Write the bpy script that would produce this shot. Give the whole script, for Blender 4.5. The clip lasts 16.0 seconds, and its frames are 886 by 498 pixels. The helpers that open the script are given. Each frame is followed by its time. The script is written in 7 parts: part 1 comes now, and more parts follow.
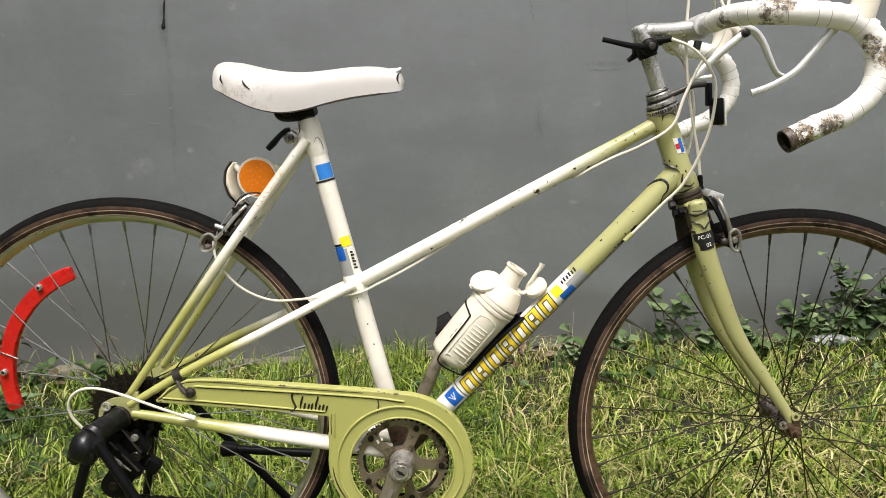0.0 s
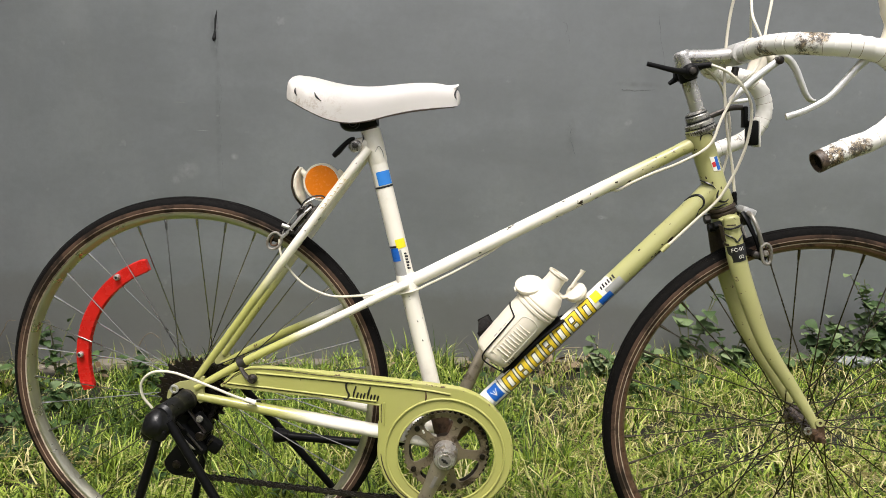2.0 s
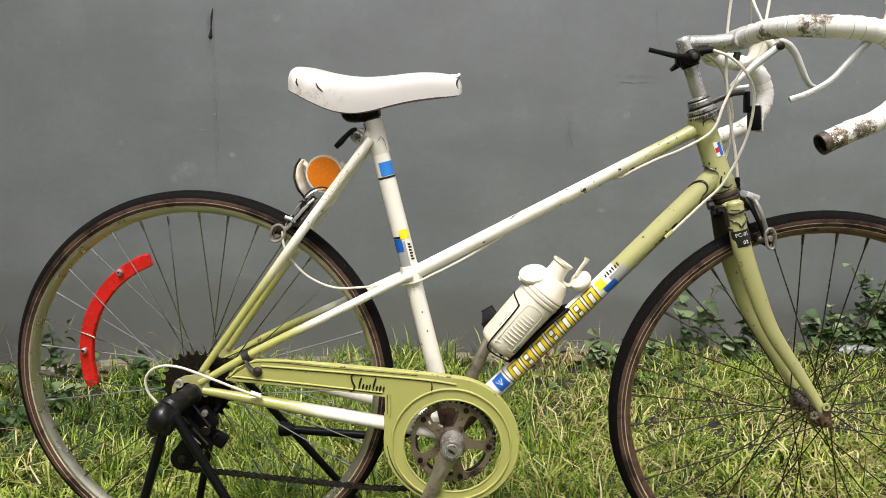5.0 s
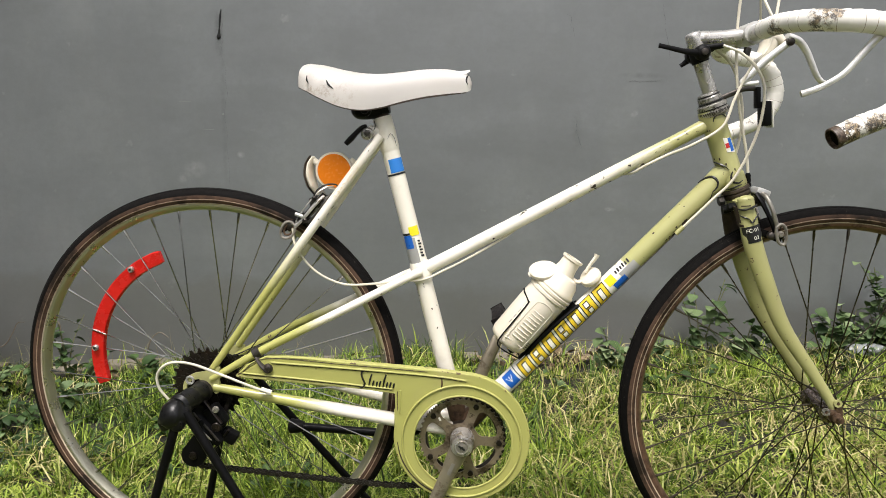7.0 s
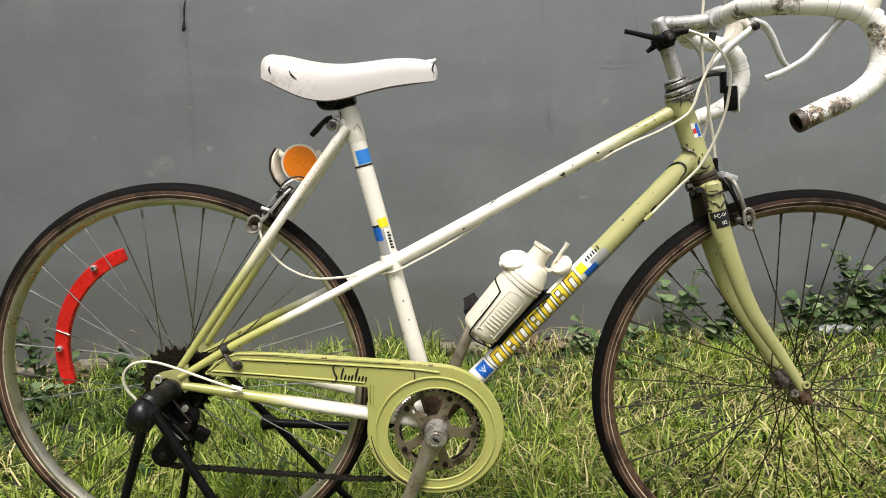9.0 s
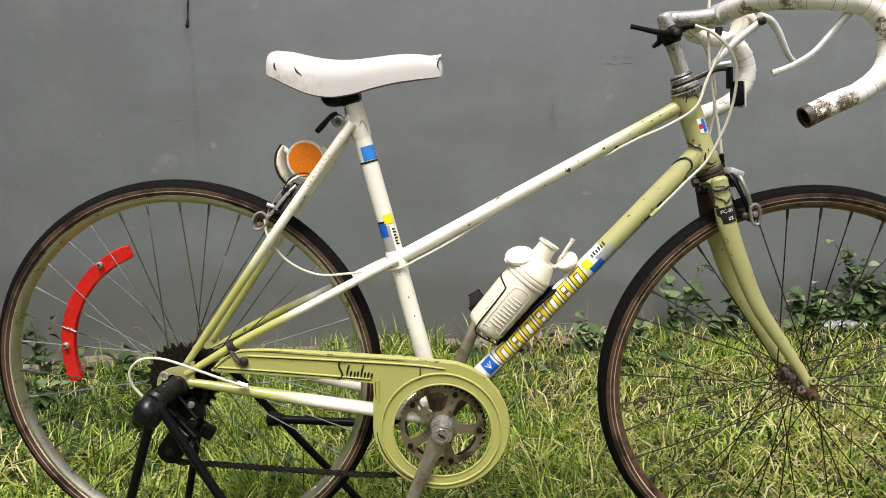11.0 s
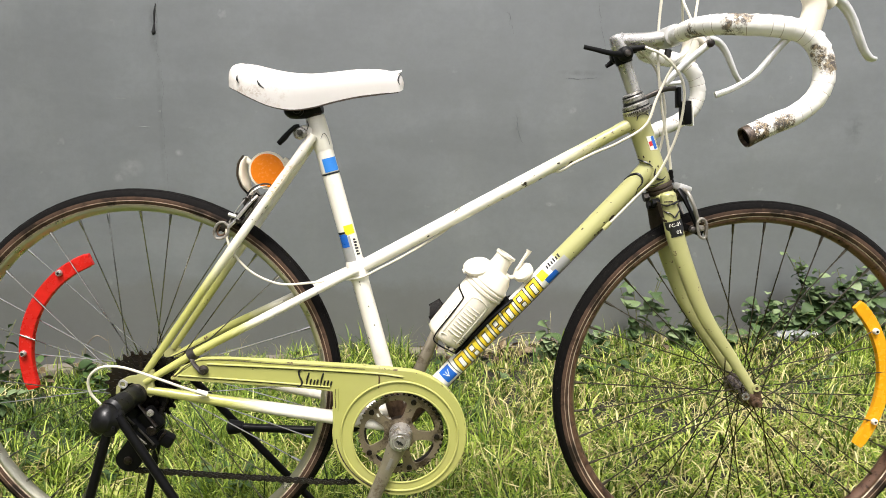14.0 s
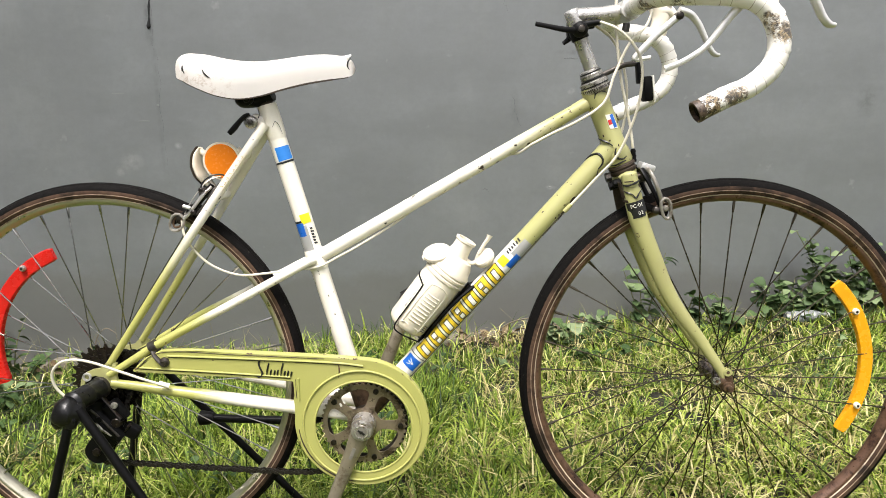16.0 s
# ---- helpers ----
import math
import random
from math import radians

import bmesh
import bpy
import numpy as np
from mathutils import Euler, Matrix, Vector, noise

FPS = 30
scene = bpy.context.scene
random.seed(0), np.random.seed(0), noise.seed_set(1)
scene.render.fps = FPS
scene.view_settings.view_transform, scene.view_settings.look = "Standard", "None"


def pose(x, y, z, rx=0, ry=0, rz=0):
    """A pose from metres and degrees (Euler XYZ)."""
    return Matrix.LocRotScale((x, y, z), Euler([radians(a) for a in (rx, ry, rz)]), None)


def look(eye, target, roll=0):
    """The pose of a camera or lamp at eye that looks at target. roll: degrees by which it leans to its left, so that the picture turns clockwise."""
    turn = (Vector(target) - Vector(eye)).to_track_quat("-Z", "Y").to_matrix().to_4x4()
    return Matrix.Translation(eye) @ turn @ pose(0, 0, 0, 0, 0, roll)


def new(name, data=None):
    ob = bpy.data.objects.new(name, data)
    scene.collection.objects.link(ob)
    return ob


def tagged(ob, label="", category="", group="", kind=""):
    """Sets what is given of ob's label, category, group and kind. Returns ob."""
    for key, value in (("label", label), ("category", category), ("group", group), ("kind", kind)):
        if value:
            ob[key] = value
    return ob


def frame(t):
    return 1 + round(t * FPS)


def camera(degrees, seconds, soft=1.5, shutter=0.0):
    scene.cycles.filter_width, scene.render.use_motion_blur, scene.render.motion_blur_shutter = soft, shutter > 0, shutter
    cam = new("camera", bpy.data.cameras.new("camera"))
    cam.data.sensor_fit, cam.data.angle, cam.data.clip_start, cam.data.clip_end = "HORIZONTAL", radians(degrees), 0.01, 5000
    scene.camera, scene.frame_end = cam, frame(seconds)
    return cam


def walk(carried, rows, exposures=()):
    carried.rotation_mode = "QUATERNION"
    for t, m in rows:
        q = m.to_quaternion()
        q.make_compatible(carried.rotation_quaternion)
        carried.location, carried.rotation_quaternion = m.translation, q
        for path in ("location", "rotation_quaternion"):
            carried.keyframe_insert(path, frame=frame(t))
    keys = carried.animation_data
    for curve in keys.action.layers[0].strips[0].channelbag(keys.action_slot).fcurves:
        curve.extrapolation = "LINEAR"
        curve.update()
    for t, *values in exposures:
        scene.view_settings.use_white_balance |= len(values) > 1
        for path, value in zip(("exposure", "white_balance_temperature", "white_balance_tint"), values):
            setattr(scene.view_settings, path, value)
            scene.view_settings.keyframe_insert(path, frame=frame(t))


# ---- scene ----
# Camera: hand-held phone about a metre from the bicycle, chest to hip height.
cam = camera(65.64, 16.0, soft=0.9)
# seconds, x, y, z, yaw, pitch, lean to the right
ROWS = [
    (0.0, 0.5368, -1.0659, 0.8289, 1.423, -11.447, -0.764),
    (0.5, 0.5210, -1.1306, 0.8350, 1.215, -10.451, -2.456),
    (1.0, 0.5100, -1.1525, 0.8379, 2.820, -10.476, -1.127),
    (1.5, 0.5075, -1.1585, 0.8302, 2.438, -10.424, -1.109),
    (2.0, 0.4898, -1.1512, 0.8266, 3.008, -10.315, -2.323),
    (2.5, 0.4741, -1.1475, 0.8221, 2.681, -10.224, -2.506),
    (3.0, 0.4630, -1.1502, 0.8141, 4.097, -11.054, -1.692),
    (3.5, 0.4628, -1.1506, 0.8126, 4.183, -11.014, -1.567),
    (4.0, 0.4756, -1.1502, 0.8116, 2.545, -10.657, -1.935),
    (6.5, 0.4801, -1.1552, 0.8079, 3.301, -10.277, -0.945),
    (7.0, 0.4734, -1.1551, 0.8028, 3.286, -10.274, -1.345),
    (7.5, 0.4708, -1.1489, 0.8024, 3.638, -10.625, -1.222),
    (8.0, 0.4763, -1.1504, 0.8052, 2.970, -10.471, -0.934),
    (8.5, 0.4859, -1.1447, 0.8028, 1.383, -10.869, -0.469),
    (11.0, 0.4816, -1.1433, 0.8017, 1.629, -11.345, -0.324),
    (11.5, 0.4459, -1.1485, 0.7960, 4.333, -12.125, -0.064),
    (12.0, 0.4180, -1.1470, 0.7953, 5.492, -12.448, -0.142),
    (12.5, 0.4185, -1.1443, 0.7937, 4.725, -12.777, -1.085),
    (13.0, 0.4440, -1.1425, 0.7958, 0.246, -11.614, -1.872),
    (13.5, 0.4761, -1.1540, 0.8038, -0.995, -11.262, -1.384),
    (14.0, 0.5006, -1.1696, 0.8106, -0.879, -10.591, -1.221),
    (14.5, 0.5209, -1.1877, 0.8198, -1.639, -9.962, -1.400),
    (15.0, 0.5531, -1.1937, 0.8239, -2.458, -10.206, -0.491),
    (15.5, 0.5842, -1.1931, 0.8197, 0.206, -10.744, 0.549),
    (16.0, 0.6239, -1.1482, 0.8078, 1.756, -11.750, 0.581),
]
walk(cam, [(t, pose(x, y, z, 0, 0, yaw) @ pose(0, 0, 0, 90 + pitch) @ pose(0, 0, 0, 0, 0, -lean)) for t, x, y, z, yaw, pitch, lean in ROWS],
     exposures=[(0.0, 0.70, 6500, 13), (11.0, 0.70, 6500, 13), (12.0, 1.06, 6500, 13), (14.0, 1.09, 6500, 13), (16.0, 1.09, 6500, 13)])

# ---- world ----
world = bpy.data.worlds.new("overcast_sky")
scene.world = world
world.use_nodes = True
wn, wl = world.node_tree.nodes, world.node_tree.links
wn.clear()
sky = wn.new("ShaderNodeTexSky")
sky.sky_type, sky.sun_disc = "NISHITA", False
sky.sun_elevation, sky.sun_rotation = radians(66), radians(190)
sky.air_density, sky.dust_density, sky.ozone_density = 1.0, 4.0, 1.0
hsv = wn.new("ShaderNodeHueSaturation")
hsv.inputs["Saturation"].default_value = 0.22
bg = wn.new("ShaderNodeBackground")
bg.inputs["Strength"].default_value = 0.11
wo = wn.new("ShaderNodeOutputWorld")
wl.new(sky.outputs[0], hsv.inputs["Color"])
wl.new(hsv.outputs[0], bg.inputs["Color"])
wl.new(bg.outputs[0], wo.inputs["Surface"])

sun_data = bpy.data.lights.new("sun", "SUN")
sun_data.energy, sun_data.angle, sun_data.color = 2.8, radians(24), (1.0, 0.965, 0.915)
sun = new("sun", sun_data)
sun.matrix_world = look((0.05, -2.05, 4.7), (0.45, 0, 0))


# ---- materials ----
def nodes_of(name):
    m = bpy.data.materials.new(name)
    m.use_nodes = True
    nt = m.node_tree
    return m, nt.nodes, nt.links, nt.nodes["Principled BSDF"]


def tex_noise(n, l, scale, detail=6.0, rough=0.6, vec=None):
    t = n.new("ShaderNodeTexNoise")
    t.inputs["Scale"].default_value, t.inputs["Detail"].default_value = scale, detail
    t.inputs["Roughness"].default_value = rough
    if vec:
        l.new(vec, t.inputs["Vector"])
    return t.outputs["Fac"]


def ramp(n, l, fac, stops):
    r = n.new("ShaderNodeValToRGB")
    e = r.color_ramp.elements
    while len(e) < len(stops):
        e.new(0.5)
    for k, (p, c) in zip(e, stops):
        k.position, k.color = p, (*c, 1) if len(c) == 3 else c
    l.new(fac, r.inputs["Fac"])
    return r.outputs["Color"]


def grey(v):
    return (v, v, v)


def mixed(n, l, fac, a, b):
    m = n.new("ShaderNodeMix")
    m.data_type = "RGBA"
    if isinstance(fac, float):
        m.inputs["Factor"].default_value = fac
    else:
        l.new(fac, m.inputs["Factor"])
    for s, v in (("A", a), ("B", b)):
        k = [i for i in m.inputs if i.name == s and i.type == "RGBA"][0]
        if isinstance(v, tuple):
            k.default_value = (*v, 1)
        else:
            l.new(v, k)
    return [o for o in m.outputs if o.type == "RGBA"][0]


def bumped(n, l, bsdf, height, strength=0.3, distance=0.002):
    b = n.new("ShaderNodeBump")
    b.inputs["Strength"].default_value, b.inputs["Distance"].default_value = strength, distance
    l.new(height, b.inputs["Height"])
    l.new(b.outputs[0], bsdf.inputs["Normal"])


def obj_coord(n):
    return n.new("ShaderNodeTexCoord").outputs["Object"]


CREAM, GREEN = (0.86, 0.83, 0.755), (0.40, 0.405, 0.125)
PALE_GREEN = (0.405, 0.405, 0.175)
GRIME = (0.10, 0.065, 0.03)


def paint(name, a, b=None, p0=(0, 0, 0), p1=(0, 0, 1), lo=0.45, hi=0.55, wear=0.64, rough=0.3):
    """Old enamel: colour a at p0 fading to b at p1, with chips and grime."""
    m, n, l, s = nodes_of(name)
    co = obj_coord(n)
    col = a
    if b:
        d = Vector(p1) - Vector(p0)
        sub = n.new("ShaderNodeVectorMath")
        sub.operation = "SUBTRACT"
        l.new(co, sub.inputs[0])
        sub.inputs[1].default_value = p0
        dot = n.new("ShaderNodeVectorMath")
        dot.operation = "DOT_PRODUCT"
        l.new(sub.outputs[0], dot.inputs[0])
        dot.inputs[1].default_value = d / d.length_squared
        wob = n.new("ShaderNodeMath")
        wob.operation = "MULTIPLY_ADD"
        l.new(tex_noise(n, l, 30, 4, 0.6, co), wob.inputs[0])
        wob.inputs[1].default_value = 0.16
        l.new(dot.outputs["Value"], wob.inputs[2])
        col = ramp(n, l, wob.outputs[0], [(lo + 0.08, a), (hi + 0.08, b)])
    tint = mixed(n, l, tex_noise(n, l, 14, 5, 0.6, co), (0.93, 0.91, 0.84), (1.03, 1.02, 1.0))
    mul = n.new("ShaderNodeMix")
    mul.data_type, mul.blend_type = "RGBA", "MULTIPLY"
    mul.inputs["Factor"].default_value = 1.0
    ins = [i for i in mul.inputs if i.type == "RGBA"]
    if isinstance(col, tuple):
        ins[0].default_value = (*col, 1)
    else:
        l.new(col, ins[0])
    l.new(tint, ins[1])
    base = [o for o in mul.outputs if o.type == "RGBA"][0]
    chips = ramp(n, l, tex_noise(n, l, 55, 3, 0.7, co), [(wear, grey(0)), (wear + 0.03, grey(1))])
    film = ramp(n, l, tex_noise(n, l, 9, 8, 0.7, co), [(0.5, grey(0)), (0.8, grey(0.45))])
    base = mixed(n, l, film, base, (0.36, 0.31, 0.17))
    base = mixed(n, l, chips, base, GRIME)
    l.new(base, s.inputs["Base Color"])
    s.inputs["Roughness"].default_value = rough
    s.inputs["Coat Weight"].default_value = 0.25
    bumped(n, l, s, tex_noise(n, l, 120, 3, 0.6, co), 0.12, 0.001)
    return m


def plain(name, colour, rough=0.5, metal=0.0, var=0.25, scale=40, bump=0.1, dirt=None, dirt_at=0.6, spec=0.5):
    m, n, l, s = nodes_of(name)
    s.inputs["Specular IOR Level"].default_value = spec
    co = obj_coord(n)
    dark = tuple(c * (1 - var) for c in colour)
    lite = tuple(min(1, c * (1 + var * 0.5)) for c in colour)
    col = mixed(n, l, tex_noise(n, l, scale, 6, 0.6, co), dark, lite)
    if dirt:
        f = ramp(n, l, tex_noise(n, l, scale * 0.6, 8, 0.75, co), [(dirt_at, grey(0)), (min(1, dirt_at + 0.12), grey(0.9))])
        col = mixed(n, l, f, col, dirt)
    l.new(col, s.inputs["Base Color"])
    rr = ramp(n, l, tex_noise(n, l, scale * 1.7, 4, 0.6, co), [(0.3, grey(max(0.03, rough - 0.1))), (0.7, grey(min(1, rough + 0.12)))])
    l.new(rr, s.inputs["Roughness"])
    s.inputs["Metallic"].default_value = metal
    if bump:
        bumped(n, l, s, tex_noise(n, l, scale * 4, 3, 0.6, co), bump, 0.001)
    return m


def saddle_material():
    """White vinyl with brown grime rubbed into the tail of the saddle."""
    m = plain("white_vinyl", (0.86, 0.83, 0.79), 0.42, 0.0, 0.06, 18, 0.08, (0.50, 0.40, 0.29), 0.66)
    n, l = m.node_tree.nodes, m.node_tree.links
    s = n["Principled BSDF"]
    co = obj_coord(n)
    sep = n.new("ShaderNodeSeparateXYZ")
    l.new(co, sep.inputs[0])
    tail = ramp(n, l, sep.outputs["X"], [(0.19, grey(1)), (0.28, grey(0))])
    low = ramp(n, l, sep.outputs["Z"], [(0.850, grey(1)), (0.878, grey(0))])
    spots = ramp(n, l, tex_noise(n, l, 75, 8, 0.85, co), [(0.50, grey(0)), (0.62, grey(0.8))])
    a = mixed(n, l, tail, (0.0, 0.0, 0.0), low)
    a = mixed(n, l, a, (0.0, 0.0, 0.0), spots)
    old = s.inputs["Base Color"].links[0].from_socket
    l.new(mixed(n, l, a, old, (0.34, 0.21, 0.10)), s.inputs["Base Color"])
    return m


M_SILVER = plain("aluminium", (0.72, 0.71, 0.68), 0.38, 0.5, 0.3, 60, 0.1, (0.22, 0.19, 0.15), 0.58)
M_SATIN = plain("satin_alloy", (0.32, 0.30, 0.26), 0.4, 0.5, 0.35, 45, 0.15, (0.12, 0.08, 0.05), 0.52)
M_STEEL = plain("dull_steel", (0.075, 0.068, 0.06), 0.4, 0.7, 0.6, 80, 0.2, (0.03, 0.018, 0.01), 0.52)
M_SPOKE = plain("spoke_steel", (0.43, 0.42, 0.39), 0.11, 1.0, 0.15, 9, 0.0)
M_SPOKEF = plain("rusty_spoke_steel", (0.115, 0.098, 0.072), 0.26, 1.0, 0.3, 9, 0.0)
M_RUSTY = plain("rusty_metal", (0.14, 0.085, 0.05), 0.6, 0.5, 0.6, 90, 0.3, (0.04, 0.025, 0.015), 0.5)
M_BLACK = plain("black_plastic", (0.005, 0.005, 0.005), 0.45, 0.0, 0.4, 60, 0.2, spec=0.12)
M_BLKSTEEL = plain("black_enamel", (0.004, 0.004, 0.0042), 0.4, 0.0, 0.4, 50, 0.2, spec=0.13)
M_SLEEVE = plain("glossy_black_rubber", (0.006, 0.006, 0.006), 0.34, 0.0, 0.4, 60, 0.2, spec=0.30)
M_RUBBER = plain("rubber", (0.006, 0.0055, 0.005), 0.75, 0.0, 0.5, 120, 0.6, (0.075, 0.066, 0.055), 0.62, spec=0.07)
M_GUM = plain("gumwall", (0.088, 0.052, 0.034), 0.55, 0.0, 0.6, 26, 0.3, (0.010, 0.007, 0.005), 0.47, spec=0.2)
M_RIM = plain("old_rim_alloy", (0.56, 0.54, 0.42), 0.33, 0.9, 0.2, 18, 0.0, (0.20, 0.15, 0.08), 0.66)
M_RIMF = plain("stained_rim_alloy", (0.15, 0.085, 0.055), 0.35, 0.4, 0.6, 60, 0.2, (0.025, 0.012, 0.008), 0.5)
M_CABLE = plain("cable_housing", (0.66, 0.62, 0.50), 0.4, 0.0, 0.15, 40, 0.05, (0.4, 0.33, 0.2), 0.66)
M_SADDLE = saddle_material()
M_BOTTLE = plain("cream_plastic", (0.74, 0.68, 0.55), 0.38, 0.0, 0.12, 20, 0.05, (0.58, 0.45, 0.28), 0.60)
M_GREENPL = paint("green_enamel", GREEN, wear=0.72, rough=0.38)
M_GEDGE = paint("green_enamel_worn_edge", GREEN, wear=0.63, rough=0.42)
M_CREAM = paint("cream_enamel", CREAM, wear=0.70)
M_ORANGE = plain("orange_reflector", (0.78, 0.21, 0.012), 0.22, 0.0, 0.10, 120, 0.12)
M_RED = plain("red_reflector", (0.58, 0.016, 0.012), 0.25, 0.0, 0.35, 30, 0.2)
M_YELLOW = plain("amber_reflector", (0.82, 0.36, 0.012), 0.25, 0.0, 0.2, 30, 0.1)
M_BLUE = plain("blue_decal", (0.012, 0.12, 0.50), 0.35, 0.0, 0.15, 60, 0.0)
M_YDECAL = plain("yellow_decal", (0.78, 0.56, 0.03), 0.35, 0.0, 0.12, 60, 0.0)
M_LEMON = plain("lemon_decal", (0.85, 0.75, 0.02), 0.35, 0.0, 0.1, 60, 0.0)
M_INK = plain("black_decal", (0.012, 0.012, 0.012), 0.35, 0.0, 0.2, 60, 0.0)
M_GREY = plain("grey_decal", (0.36, 0.36, 0.34), 0.4, 0.0, 0.2, 60, 0.0)
M_WHITE = plain("white_decal", (0.82, 0.80, 0.72), 0.35, 0.0, 0.1, 60, 0.0, (0.4, 0.3, 0.16), 0.68)
M_REDD = plain("red_decal", (0.55, 0.03, 0.03), 0.35, 0.0, 0.1, 60, 0.0)


def tape_material(name="bar_tape", at=0.60, scuff=(0.45, 0.33, 0.19), spots=()):
    """White wound bar tape, scuffed brown in patches, with winding seams as fine relief."""
    m, n, l, s = nodes_of(name)
    co = obj_coord(n)
    big = tex_noise(n, l, 26, 6, 0.75, co)
    stain = ramp(n, l, big, [(at, grey(0)), (at + 0.05, grey(1))])
    fine = mixed(n, l, ramp(n, l, tex_noise(n, l, 210, 5, 0.8, co), [(0.40, grey(0)), (0.60, grey(1))]), (0.02, 0.012, 0.007), scuff)
    base = mixed(n, l, tex_noise(n, l, 40, 5, 0.6, co), (0.76, 0.73, 0.66), (0.84, 0.82, 0.76))
    base = mixed(n, l, stain, base, fine)
    # worn-through patches where the bar is gripped and where it has been laid down
    rub = mixed(n, l, ramp(n, l, tex_noise(n, l, 150, 6, 0.8, co), [(0.47, grey(0)), (0.62, grey(1))]), (0.022, 0.013, 0.008), (0.42, 0.31, 0.17))
    for at, size in spots:
        place = n.new("ShaderNodeMapping")
        place.inputs["Scale"].default_value = (1 / size,) * 3
        place.inputs["Location"].default_value = [-v / size for v in at]
        l.new(co, place.inputs["Vector"])
        ball = n.new("ShaderNodeTexGradient")
        ball.gradient_type = "SPHERICAL"
        l.new(place.outputs[0], ball.inputs["Vector"])
        ragged = n.new("ShaderNodeMath")
        ragged.operation = "MULTIPLY"
        l.new(ball.outputs["Fac"], ragged.inputs[0])
        l.new(ramp(n, l, tex_noise(n, l, 95, 7, 0.8, co), [(0.40, grey(0.05)), (0.60, grey(1.0))]), ragged.inputs[1])
        base = mixed(n, l, ramp(n, l, ragged.outputs[0], [(0.07, grey(0)), (0.24, grey(0.92))]), base, rub)
    l.new(base, s.inputs["Base Color"])
    s.inputs["Roughness"].default_value = 0.5
    bumped(n, l, s, tex_noise(n, l, 90, 5, 0.6, co), 0.25, 0.001)
    return m


M_TAPE = tape_material(spots=(((0.890, -0.099, 0.946), 0.026), ((0.893, -0.112, 0.943), 0.018), ((0.914, -0.166, 0.949), 0.027), ((0.918, -0.186, 0.955), 0.015), ((1.033, -0.208, 0.893), 0.020), ((1.012, -0.208, 0.905), 0.018),
                              ((0.930, -0.204, 0.787), 0.037), ((0.940, -0.212, 0.795), 0.024), ((0.972, -0.212, 0.811), 0.021)))
M_TORN = tape_material("torn_bar_tape", 0.36, (0.10, 0.068, 0.045))


